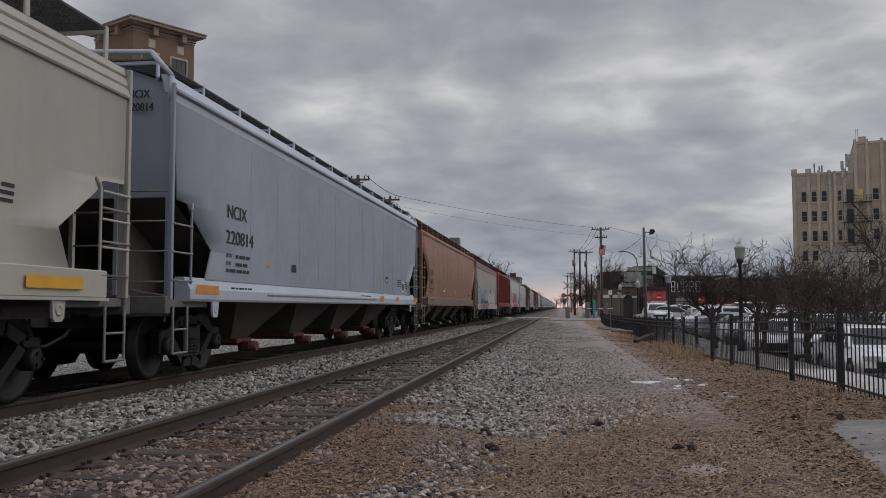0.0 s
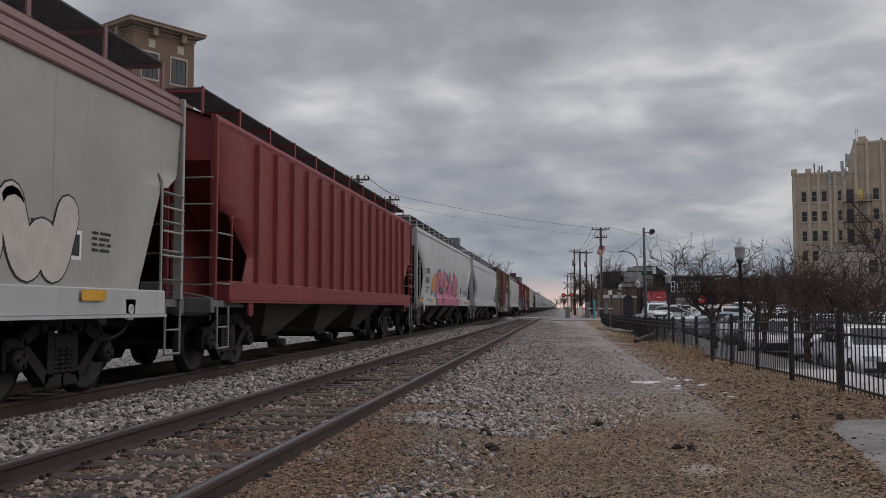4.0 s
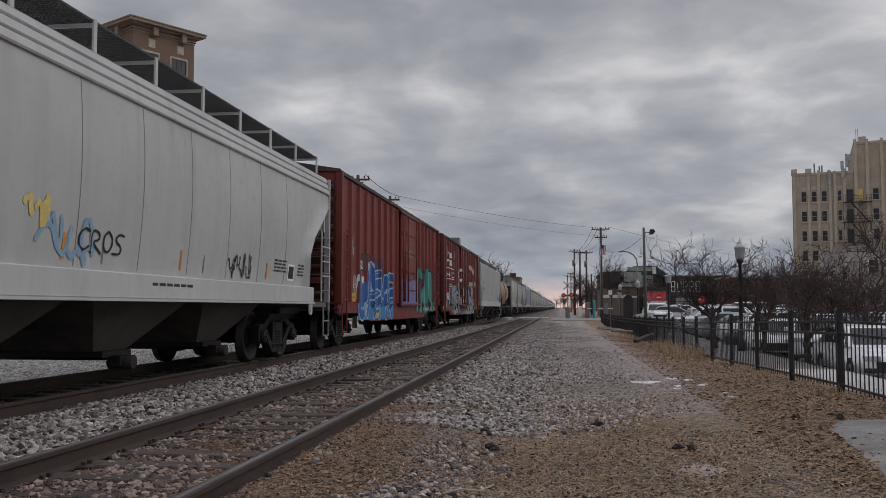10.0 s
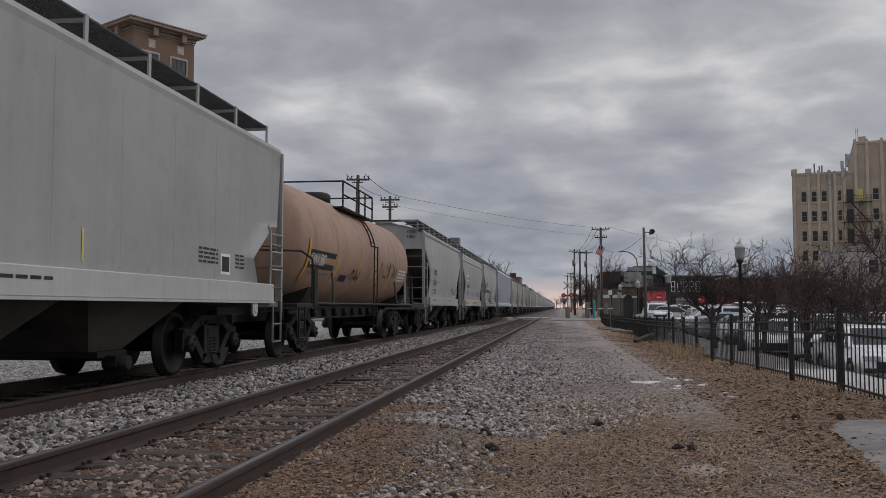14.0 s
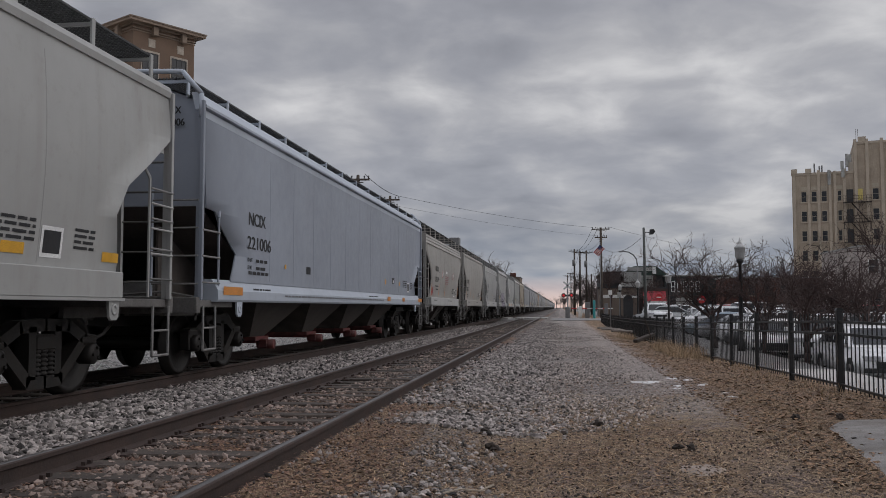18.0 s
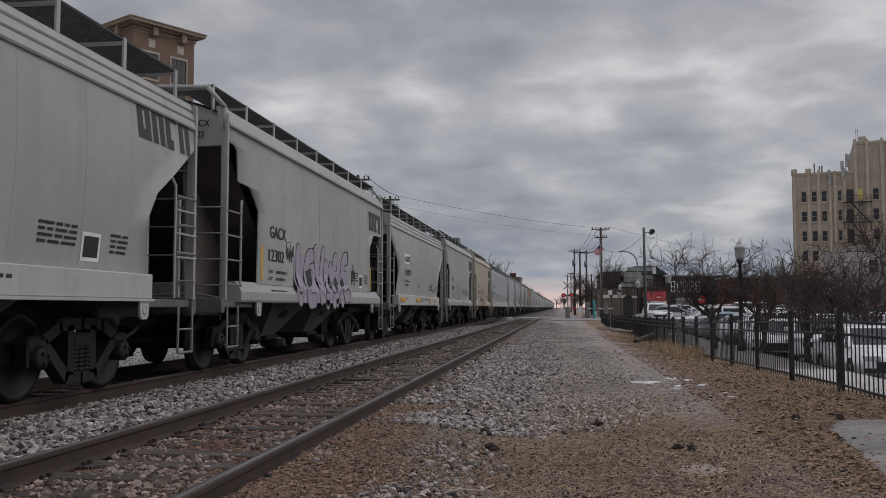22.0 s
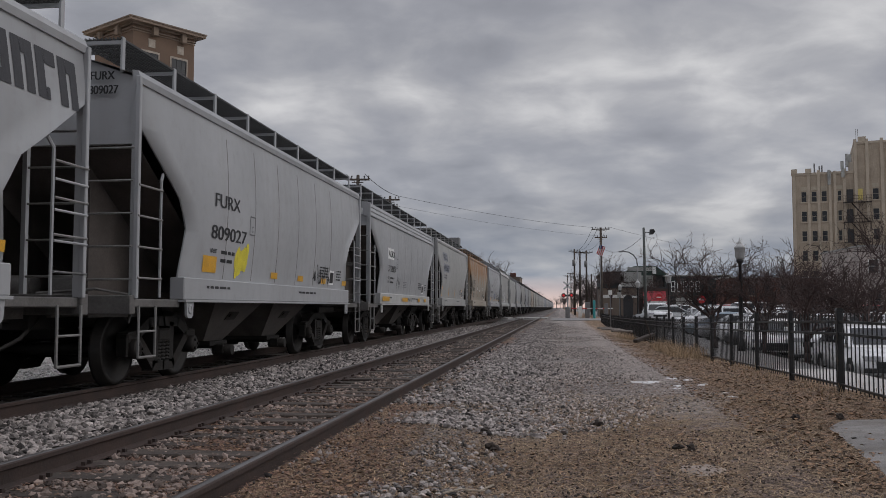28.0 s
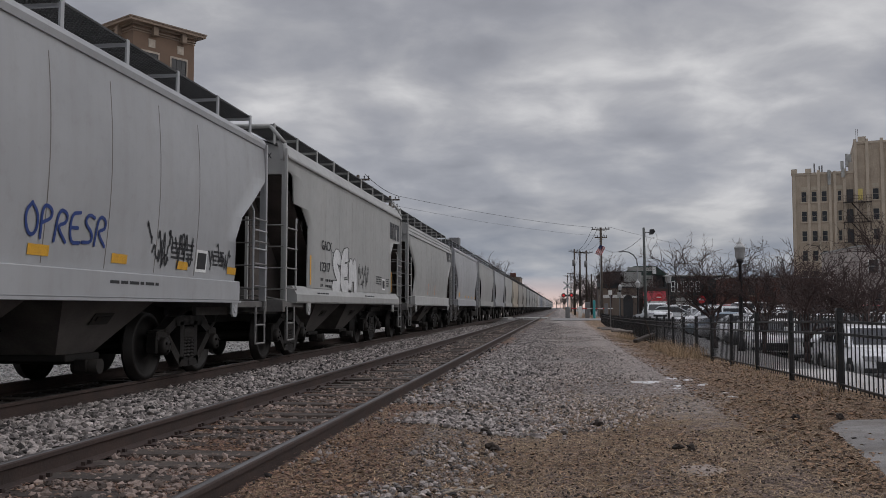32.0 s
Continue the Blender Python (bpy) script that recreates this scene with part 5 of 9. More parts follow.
OLIVE = car_paint("boxcar_olive", (0.105, 0.082, 0.038), (0.04, 0.033, 0.02), 0.5, (0.3, 0.2, 0.05), 0.5, 0.6)
DOOR_RED = car_paint("boxcar_door_red", (0.165, 0.03, 0.037), (0.06, 0.02, 0.02), 0.4)
TANK_TAN = car_paint("tank_tan", (0.37, 0.24, 0.172), (0.10, 0.06, 0.042), 0.6)
WHITE_SILL = car_paint("sill_white", (0.46, 0.46, 0.45), amt=0.4)
PINK = flat_paint("spray_pink", (0.45, 0.14, 0.21))
NAVY = flat_paint("spray_navy", (0.015, 0.018, 0.05))
SKYBLUE = flat_paint("spray_blue", (0.026, 0.095, 0.30))
TEAL = flat_paint("spray_teal", (0.04, 0.21, 0.19))
LILAC = flat_paint("spray_lilac", (0.36, 0.30, 0.42))
PALE = flat_paint("spray_white", (0.6, 0.6, 0.6))
SPRAY_BLACK = flat_paint("spray_black", (0.015, 0.015, 0.018))
SPRAY_ORANGE = flat_paint("spray_orange", (0.6, 0.25, 0.05))
SPRAY_YELLOW = flat_paint("spray_yellow", (0.7, 0.6, 0.05))
PEACH = flat_paint("spray_peach", (0.6, 0.36, 0.22))
PALE_BLUE = flat_paint("spray_pale_blue", (0.22, 0.34, 0.45))
SPRAY_RED = flat_paint("spray_red", (0.42, 0.05, 0.06))
PALE_TEAL = flat_paint("spray_pale_teal", (0.20, 0.33, 0.36))
BROWN_PINK = flat_paint("spray_brown_pink", (0.30, 0.19, 0.155))
PEACH_DULL = flat_paint("spray_dull_peach", (0.40, 0.29, 0.21))
CREAM_SPRAY = flat_paint("spray_cream", (0.50, 0.46, 0.42))
SLATE = flat_paint("lettering_slate", (0.07, 0.075, 0.095))
PANEL_GREY = flat_paint("panel_blue_grey", (0.255, 0.265, 0.30))
SPRAY_INK = flat_paint("spray_ink_blue", (0.018, 0.045, 0.19))
SPRAY_GREY = flat_paint("spray_grey", (0.17, 0.18, 0.21))
SKYBLUE_DULL = flat_paint("spray_dull_blue", (0.08, 0.14, 0.22))
SPRAY_ORANGE_DULL = flat_paint("spray_dull_orange", (0.50, 0.22, 0.09))
SPRAY_OCHRE = flat_paint("spray_ochre", (0.38, 0.25, 0.08))
PINK_DARK = flat_paint("spray_dark_pink", (0.30, 0.07, 0.12))
def mist(name, col, cover, stretch=(1, 1, 1), speck=60.0, soft=0.12):
    """Sprayed paint so thin that the sheet shows between its specks."""
    m, n, l, p = node_mat(name)
    p.inputs["Base Color"].default_value = (*col, 1)
    p.inputs["Roughness"].default_value = 0.6
    t, x = n.new("ShaderNodeBsdfTransparent"), n.new("ShaderNodeMixShader")
    f = mix(n, l, 0.5, noise_node(n, l, 3.0, 5, 0.7, stretch), noise_node(n, l, speck, 3, 0.8, stretch))
    l.new(ramp(n, l, f, cover, cover + soft), x.inputs[0])
    l.new(t.outputs[0], x.inputs[1])
    l.new(p.outputs[0], x.inputs[2])
    l.new(x.outputs[0], n["Material Output"].inputs[0])
    return m


OLIVE_FADE = mist("overspray_yellow", (0.30, 0.235, 0.105), 0.36, (1, 1, 1), 260.0, 0.3)
RUST_DARK = flat_paint("dark_rust", (0.13, 0.07, 0.035))
LILAC_GREY = flat_paint("spray_lilac_grey", (0.33, 0.30, 0.355))
TEAL_GREY = flat_paint("spray_teal_grey", (0.16, 0.24, 0.25))
PLUM = flat_paint("spray_plum", (0.075, 0.028, 0.06))
PLUM_DARK = flat_paint("spray_dark_plum", (0.08, 0.02, 0.022))
BLUE_MID = flat_paint("spray_mid_blue", (0.03, 0.20, 0.40))
LILAC_BLUE = flat_paint("spray_lilac_blue", (0.17, 0.155, 0.32))
TEAL_PALE = flat_paint("spray_pale_green", (0.10, 0.30, 0.27))
PALE_ICE = flat_paint("spray_ice_blue", (0.38, 0.52, 0.64))
PALE_GREY = flat_paint("spray_pale_grey", (0.33, 0.335, 0.345))
CARS = []


def logo_bars(car, at, lp):
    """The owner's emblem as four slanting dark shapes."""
    bm = bmesh.new()
    for i in range(4):
        y = lp - 1.69 + i * 0.385
        for k, (a, b, z0, z1) in enumerate(((0.0, 0.14, 2.96, 3.44), (0.14, 0.33, 3.30, 3.44), (0.20, 0.33, 2.96, 3.30), (0.14, 0.20, 2.96, 3.08))):
            if (i, k) in ((1, 3), (2, 2), (3, 3)):
                continue
            bm.faces.new([bm.verts.new(at(y + q + (3.44 - z) * 0.12, z, 0.0003 * k)) for q, z in ((a, z0), (b, z0), (b, z1), (a, z1))])
    part("emblem", bm, surf("emblem_grey", (0.035, 0.035, 0.04), 0.6), car, "dark grey block emblem")


def add(idx, s, made):
    CARS.append((made[0], s, idx))
    return made


# 0: stone-coloured car with the ribbed eave
c, at, lp = add(0, -8.4, hopper(0, 19.95, STONE, "step", "ribs", 4, label="beige covered hopper car with faded blue paint patch"))
scribble(c, at, lp - 5.2, 1.4, 2.6, 1.1, PALE_BLUE, 3, 3, 0.05, PALE_BLUE, label="faded blue paint")
bars(c, at, lp - 2.6, 2.05, 0.5, 3, LETTER_BLACK, 0.035, 0.07, 2)
sill_strips(c, [lp - 2.0], REFLECT_YELLOW, 1.0)

# 1: pale blue-grey car
for i, s, num in ((1, 11.56, "220814"), (16, 276.91, "221006")):
    c, at, lp = add(i, s, hopper(i, 20.9, BLUE_GREY, "angle", "bevel", 4, BLUE_SILL, BLUE_SILL, label="pale blue-grey covered hopper car with black lettering", end_paint=BLUE_GREY, end_z=2.4))
    marks(c, at, lp, "NCIX", num, 1.75, 2.2, 0.29, seed=i, plate=False)
    bars(c, at, 1.91, 1.50, 1.0, 1, LETTER_BLACK, 0.05, 0.11, i)
    sill_strips(c, [0.65], REFLECT_ORANGE, 0.8)
    bars(c, lambda y, z, d=0.0: (1.63 + d, y, z), 3.6, 1.16, 9.0, 1, LETTER_GREY, 0.03, 0.1, i)
    patch("stencil_block", c, at, 5.2, 5.5, 1.62, 1.76, LETTER_BLACK)
    patch("sticker", c, at, 3.8, 3.9, 1.66, 1.74, REFLECT_YELLOW)
    for y, w in ((lp - 6.5, 0.46), (lp - 4.1, 0.44), (lp - 0.95, 0.8)):
        sill_strips(c, [y], REFLECT_ORANGE, w)
    for y in (lp - 6.5, lp - 4.3):
        patch("sticker", c, at, y, y + 0.15, 1.62, 1.76, REFLECT_YELLOW)
    patch("stencil_block", c, at, lp - 5.45, lp - 5.05, 1.66, 1.84, LETTER_BLACK)
    patch("stencil_block", c, at, lp - 5.32, lp - 5.18, 1.69, 1.77, PAPER_WHITE, 0.003)

# 2: tan
c, at, lp = add(2, 32.50, hopper(2, 21.15, TAN, "curve", "smooth", 4, car_paint("sill_brown", (0.19, 0.145, 0.115)), label="faded tan covered hopper car with rust streaks"))
marks(c, at, lp, "CCBX", "71688", 2.2, 2.25, 0.29, seed=2)
stripes(c, at, [1.55, 3.55], REFLECT_YELLOW)
stripes(c, at, [6.6, 8.6, 10.5, 13.5], FADED_YELLOW, 1.45, 1.8)
patch("placard", c, at, 6.1, 6.5, 1.62, 1.70, PAPER_WHITE)

# 3: grey with graffiti and maroon eave, and a low sill
c, at, lp = add(3, 53.69, hopper(3, 17.97, GREY_WARM, "low", "ribs", 3, WHITE_SILL, car_paint("eave_maroon", (0.2, 0.11, 0.11)), label="grey covered hopper car with coloured graffiti", end_z=2.75))
ov = over_low_sill("low")
marks(c, at, lp, "SRIX", "5011", 1.8, 2.3, 0.28, seed=3, bold=0.03)
patch("stencil_panel", c, at, 1.42, 2.62, 1.42, 2.42, car_paint("repaint_grey", (0.42, 0.42, 0.42)), -0.003)
patch("stencil_panel", c, at, 3.55, 4.05, 1.98, 2.36, car_paint("repaint_grey", (0.42, 0.42, 0.42)), -0.003)
for k, (y, z, h) in enumerate(((2.62, 2.6, 0.14), (2.9, 2.6, 0.12), (4.2, 2.5, 0.2), (4.45, 2.5, 0.12), (5.6, 2.9, 0.3))):
    patch("paint_scuff", c, at, y, y + 0.05, z, z + h, LETTER_GREY if k < 4 else PALE, 0.001)
for y0, y1, m, sd in ((2.6, 3.6, PALE_BLUE, 1), (3.4, 4.7, PALE_TEAL, 2), (4.5, 5.4, BROWN_PINK, 3), (5.2, 6.1, PEACH_DULL, 4), (5.9, 6.9, PALE_TEAL, 5), (6.7, 7.5, PALE_BLUE, 6), (7.3, 8.4, LILAC, 7)):
    band(c, at, y0, y1, 1.19, 1.9, m, sd, 0.14, -0.001 + 0.0006 * sd)
for k, (word, y, w, m) in enumerate((("2", 3.2, 1.2, PALE_TEAL), ("N", 4.5, 1.0, BROWN_PINK), ("K", 5.4, 1.0, BROWN_PINK), ("A", 6.2, 0.7, PALE_TEAL), ("U", 6.8, 0.7, PALE_BLUE), ("C", 7.4, 0.9, LILAC))):
    piece(c, over_low_sill("low"), word, y, 1.2, w, 0.82, m, SPRAY_BLACK, 40 + k, 0.12, 0.05, None, 0.05)
dots(c, at, 3.7, 4.6, 1.25, 1.45, 6, 0.04, 0.08, SPRAY_GREY, 3)
piece(c, at, "HOINW", 8.3, 1.2, 5.9, 0.8, CREAM_SPRAY, SPRAY_BLACK, 5, 0.17, 0.02, None, 0.05)
cloud(c, at, 10.2, 1.95, 1.2, 0.3, SKYBLUE_DULL, 3)
sillp = lambda y, z, d=0.0: (1.63 + d, y, z)
for y, w, m in ((2.2, 0.7, BROWN_PINK), (3.9, 0.5, SPRAY_GREY), (4.7, 0.6, LILAC), (6.4, 0.4, SPRAY_GREY), (7.2, 0.5, PEACH_DULL)):
    patch("graffiti", c, sillp, y, y + w, 0.885, 1.18, m, 0.0)
    scribble(c, sillp, y, 0.885, w, 0.29, SPRAY_BLACK, int(y * 10), 3, 0.018)
for y, w in ((1.6, 1.0), (4.55, 0.4), (6.9, 0.45), (9.1, 0.5), (11.4, 0.5), (14.2, 0.5)):
    patch("reflective_strip", c, sillp, y, y + w, 1.05, 1.16, REFLECT_YELLOW, 0.004)

# 5: pale car with the pink graffiti
c, at, lp = add(5, 89.99, hopper(5, 20.0, WHITE_GREY, "curve", "smooth", 4, label="pale grey covered hopper car with large pink graffiti"))
ov = over_sill("curve")
marks(c, at, lp, "DOWX", "22246", 1.85, 2.2, 0.3, seed=5)
cloud(c, at, 3.7, 1.5, 1.3, 0.85, SPRAY_ORANGE_DULL, 21, -0.002, label="orange spray paint")
cloud(c, at, 3.6, 1.42, 0.7, 0.6, SKYBLUE_DULL, 22, -0.0035)
band(c, ov, 4.6, 12.3, 1.07, 1.40, PINK, 8, 0.02, 0.0, label="pink spray paint on the sill")
cloud(c, at, 7.85, 1.75, 0.75, 0.45, SPRAY_ORANGE_DULL, 23, -0.006)
cloud(c, at, 7.95, 2.1, 0.7, 0.3, SKYBLUE_DULL, 24, -0.005)
cloud(c, at, 8.0, 1.4, 0.7, 0.5, PINK_DARK, 26, -0.0055)
slabs(c, ov, "CLUK", ((4.75, 6.8), (6.95, 8.45), (8.5, 10.15), (10.2, 12.0)), 1.07, 2.50, PINK, NAVY, PALE)
cloud(c, ov, 5.75, 1.52, 1.0, 0.3, NAVY, 29, 0.013, 0.2, label="navy hollow of the letter")
scribble(c, lambda y, z, d=0.0: ov(y, z, d + 0.014), 5.75, 1.5, 0.8, 0.3, PALE, 30, 2, 0.012)
cloud(c, at, 11.75, 1.42, 0.85, 0.8, SPRAY_OCHRE, 25, -0.002)
scribble(c, at, 11.9, 1.5, 0.6, 0.6, PALE, 27, 5, 0.01)
cloud(c, ov, 12.2, 1.09, 1.3, 0.45, LILAC, 28, -0.003)
for y, z in ((9.3, 1.75), (9.45, 1.68), (9.3, 1.6), (9.5, 1.55), (9.4, 1.82)):
    patch("graffiti", c, at, y, y + 0.07, z, z + 0.04, PINK_DARK, 0.014)
patch("stencil_block", c, at, 13.55, 13.95, 1.62, 1.95, LETTER_BLACK)
bars(c, at, 16.1, 1.95, 0.7, 6, LETTER_BLACK, 0.03, 0.065, 9)
bars(c, at, 14.9, 1.75, 0.7, 3, LETTER_GREY, 0.03, 0.065, 10)
sill_strips(c, [0.3, 3.0, 5.9, 9.3, 12.4, 15.0, 17.0], REFLECT_ORANGE, 0.55)
scribble(c, lambda y, z, d=0.0: (1.612 + d, y, z), 15.6, 1.1, 1.1, 0.24, SPRAY_RED, 8, 6, 0.012)

# 6
c, at, lp = add(6, 110.01, hopper(6, 19.86, car_paint("hopper_cool_white", (0.455, 0.465, 0.475), amt=0.25), "curve", "ribs", 4, label="grey covered hopper car with stencilled lettering"))
marks(c, at, lp, "CCBX", "57415", 1.6, 2.22, 0.3, seed=6, end=False)
stripes(c, at, [1.4], REFLECT_YELLOW, 1.4, 2.1, 0.07)
stripes(c, at, [3.2], FADED_YELLOW, 1.42, 1.7)
stripes(c, at, [6.2, 8.5, 10.4], LETTER_GREY, 1.45, 1.7, 0.03)

# 8
c, at, lp = add(8, 147.31, hopper(8, 19.95, WHITE_GREY, "curve", "ribs", 4, label="pale grey covered hopper car with yellow markers", end_z=2.58))
marks(c, at, lp, "DOWX", "66235", 1.85, 2.18, 0.28, seed=8, bold=0.012)
stripes(c, at, [1.35], REFLECT_ORANGE, 1.4, 2.1, 0.07)
stripes(c, at, [4.1], REFLECT_YELLOW, 1.42, 1.7)
stripes(c, at, [6.9, 9.2, 12.0], LETTER_GREY, 1.45, 1.7, 0.03)
stripes(c, at, [8.4, 11.22, 14.7], REFLECT_ORANGE, 1.46, 1.72, 0.06)
piece(c, at, "CROS", 8.68, 1.56, 1.0, 0.25, SPRAY_BLACK, SPRAY_BLACK, 34, 0.05, 0.0)
scribble(c, at, 12.9, 1.42, 1.1, 0.42, SPRAY_BLACK, 35, 7, 0.012)
scribble(c, at, 7.9, 1.4, 1.1, 0.5, PALE_BLUE, 36, 4, 0.03)
scribble(c, at, 7.7, 1.75, 0.5, 0.3, FADED_YELLOW, 37, 3, 0.03)

# 11
c, at, lp = add(11, 202.87, hopper(11, 19.9, GREY, "angle", "smooth", 4, WHITE_SILL, label="grey covered hopper car with a yellow placard", end_z=2.75))
marks(c, at, lp, "WLPX", "921829", 1.75, 2.25, 0.3, seed=11)
patch("placard", c, at, 7.0, 7.5, 2.0, 2.25, REFLECT_YELLOW, label="yellow warning placard")
stripes(c, at, [1.3, 3.6], REFLECT_YELLOW, 1.45, 2.0)
stripes(c, at, [5.0, 6.9, 9.0, 12.0], FADED_YELLOW, 1.45, 1.8, 0.04)

# slope sheets of the cream car, a much lighter tone than SHADE
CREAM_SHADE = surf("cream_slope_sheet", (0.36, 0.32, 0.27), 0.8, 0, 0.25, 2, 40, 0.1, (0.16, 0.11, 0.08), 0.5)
SHORT = [  # order, post position, paint, cut, fascia, owner, number, label
    (13, 238.59, GREY, "curve", "smooth", "CRDX", "21835", "grey two-bay covered hopper car"),
    (14, 251.36, GREY, "curve", "ribs", "AOKX", "313035", "grey two-bay hopper car with white stencil panel"),
    (15, 264.13, GREY, "curve", "smooth", "FURX", "809062", "grey two-bay hopper car with black graffiti"),
    (17, 297.77, GREY_WARM, "curve", "ribs", "CRDX", "22129", "warm grey two-bay hopper car with red tag"),
    (18, 310.80, GREY_WARM, "curve", "smooth", "CRDX", "22025", "warm grey two-bay hopper car with orange markers"),
    (19, 323.85, GREY, "curve", "ribs", "GACX", "9172", "grey two-bay hopper car with dark emblem"),
    (20, 336.80, GREY, "gatx", "bevel", "GACX", "12302", "grey two-bay hopper car with outlined graffiti"),
    (21, 349.73, GREY, "curve", "ribs", "AOKX", "313072", "grey two-bay hopper car with white stencil panel"),
    (22, 362.61, GREY, "gatx", "bevel", "GACX", "12290", "grey two-bay hopper car with thin black graffiti"),
    (23, 375.67, CREAM, "gatx", "bevel", "GACX", "12998", "cream two-bay hopper car with orange graffiti"),
    (25, 409.68, GREY_DARK, "curve", "smooth", "", "", "mid grey two-bay hopper car with dark emblem"),
    (26, 422.63, GREY_DARK, "curve", "smooth", "FURX", "809027", "grey two-bay hopper car with yellow paint splash"),
    (27, 435.60, GREY_DARK, "curve", "ribs", "AOKX", "312983", "grey two-bay hopper car with white stencil panel"),
    (28, 448.56, GREY, "curve", "smooth", "SOXX", "493563", "grey two-bay hopper car with grey number panels"),
    (29, 461.67, RUSTY, "curve", "smooth", "CRDX", "20945", "heavily rusted grey two-bay hopper car"),
    (30, 474.66, GREY_DARK, "curve", "smooth", "FURX", "808983", "grey two-bay hopper car with blue tag"),
    (31, 487.57, GREY, "gatx", "bevel", "GACX", "12317", "grey two-bay hopper car with white graffiti"),
    (32, 500.69, GREY, "curve", "ribs", "GACX", "9140", "grey two-bay hopper car"),
    (33, 513.65, GREY_DARK, "curve", "smooth", "FURX", "809031", "grey two-bay hopper car with markers"),
]
for i, s, paint, cut, fascia, owner, number, label in SHORT:
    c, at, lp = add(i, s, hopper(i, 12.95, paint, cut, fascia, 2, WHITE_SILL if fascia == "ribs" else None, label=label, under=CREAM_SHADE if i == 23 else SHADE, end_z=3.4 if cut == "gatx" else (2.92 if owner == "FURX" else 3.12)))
    if owner and i < 32:
        zz = 3.0 if owner == "SOXX" else 2.25
        marks(c, at, lp, owner, number, 2.25, zz, 0.28 if owner != "SOXX" else 0.36, LETTER_BLACK if owner != "SOXX" else SLATE, seed=i, bold=0.034 if owner == "GACX" else 0)
    if owner == "SOXX":
        patch("number_panel", c, at, 1.85, 3.3, 2.94, 3.30, PANEL_GREY, -0.003)
        patch("number_panel", c, at, 1.88, 3.78, 2.47, 2.83, PANEL_GREY, -0.003)
        stripes(c, at, [1.55, 3.8, 6.1, 8.9], REFLECT_YELLOW, 1.45, 1.85, 0.1)
    if owner == "AOKX":
        patch("stencil_panel", c, at, MARKS[i][0] - 0.07, MARKS[i][0] + 0.86, 2.36, 2.67, PAPER_WHITE, -0.003)
        patch("stencil_panel", c, on_end(0.02, 0.002), 0.88, 1.36, 3.38, 3.55, PAPER_WHITE)
        sill_strips(c, [1.4, 4.5], REFLECT_YELLOW, 1.0)
        sill_strips(c, [7.6, 9.0], REFLECT_YELLOW, 0.4)
        letters("lettering", c, "THROUGH SILL", lambda y, z, d=0.0: (1.612 + d, y, z), 5.6, 1.17, 0.11, LETTER_BLACK, 0.8)
        bars(c, at, 5.1, 1.75, 0.6, 4, LETTER_GREY, 0.02, 0.05, i)
    if owner == "FURX" or not owner:
        for y in (2.0, 5.0, 6.6, 8.3, 10.1):
            patch("reflective_strip", c, at, y, y + (0.5 if y == 2.0 else 0.36), 1.47, 1.575 if y > 2.0 else 1.70, REFLECT_YELLOW, 0.001)
    if owner == "CRDX":
        stripes(c, at, [1.6, 3.7, 5.6, 10.3] if i != 29 else [1.6, 3.92, 5.88, 10.2], REFLECT_ORANGE if i in (17, 18) else (SPRAY_ORANGE_DULL if i == 29 else FADED_YELLOW), 1.45, 1.9, 0.08)
    if owner == "GACX" or not owner:
        logo_bars(c, at, lp)
        if fascia == "bevel":
            stripes(c, at, [1.6, 10.2], REFLECT_YELLOW, 1.42, 2.0, 0.1)
        else:
            stripes(c, at, [4.6, 6.4], REFLECT_ORANGE, 1.45, 1.85)
    if i == 15:
        scribble(c, at, 1.4, 2.2, 0.9, 0.3, SPRAY_BLACK, 5, 6, 0.012)
        for y in (1.5, 1.9):
            cloud(c, at, y, 1.85, 0.16, 0.3, SPRAY_BLACK, 64, 0.001, 0.05, square=1.0)
        scribble(c, at, 1.5, 1.4, 0.6, 0.2, SPRAY_BLACK, 65, 2, 0.014)
        piece(c, over_sill("curve"), "DONE", 3.6, 1.2, 3.3, 1.0, SPRAY_BLACK, SPRAY_BLACK, 3, 0.05, 0.0)
    if i in (17, 29):
        for y, z in ((4.65, 2.2), (8.26, 2.22)) if i != 29 else ((4.26, 1.92), (7.82, 1.94)):
            cloud(c, at, y - 0.15, z - 0.02, 0.32, 0.32, LETTER_RED if i != 29 else LETTER_BLACK, 1, 0.001, 0.0, "round_decal", square=1.0)
            cloud(c, at, y - 0.115, z + 0.015, 0.25, 0.25, PAPER_WHITE, 1, 0.003, 0.0, "round_decal", square=1.0)
            bm = bmesh.new()
            ribbon(bm, at, [(y - 0.08, z + 0.22), (y + 0.1, z + 0.06)], 0.014, 0.006)
            part("decal_bar", bm, LETTER_BLACK, c)
        if i == 17:
            bars(c, at, 5.5, 2.26, 1.1, 5, SPRAY_RED_DULL, 0.03, 0.075, i)
            patch("sticker", c, at, 5.75, 6.2, 2.4, 2.5, PAPER_WHITE)
        else:
            bars(c, at, 4.25, 1.72, 0.5, 5, LETTER_BROWN, 0.02, 0.05, i)
            patch("sticker", c, at, 5.75, 6.2, 1.93, 2.03, PAPER_WHITE)
            scribble(c, at, 7.2, 1.45, 1.0, 0.45, LETTER_GREY, 44, 7, 0.012)
    if i == 29:
        for k in range(7):
            patch("rust_scratch", c, at, 2.3 + 0.05 * k, 3.5 - 0.11 * (k % 3), 2.2 + 0.15 * k, 2.215 + 0.15 * k, RUST_DARK, 0.004)
    if i == 17:
        scribble(c, at, 1.6, 1.45, 0.5, 0.35, SPRAY_RED, 7, 6, 0.02)
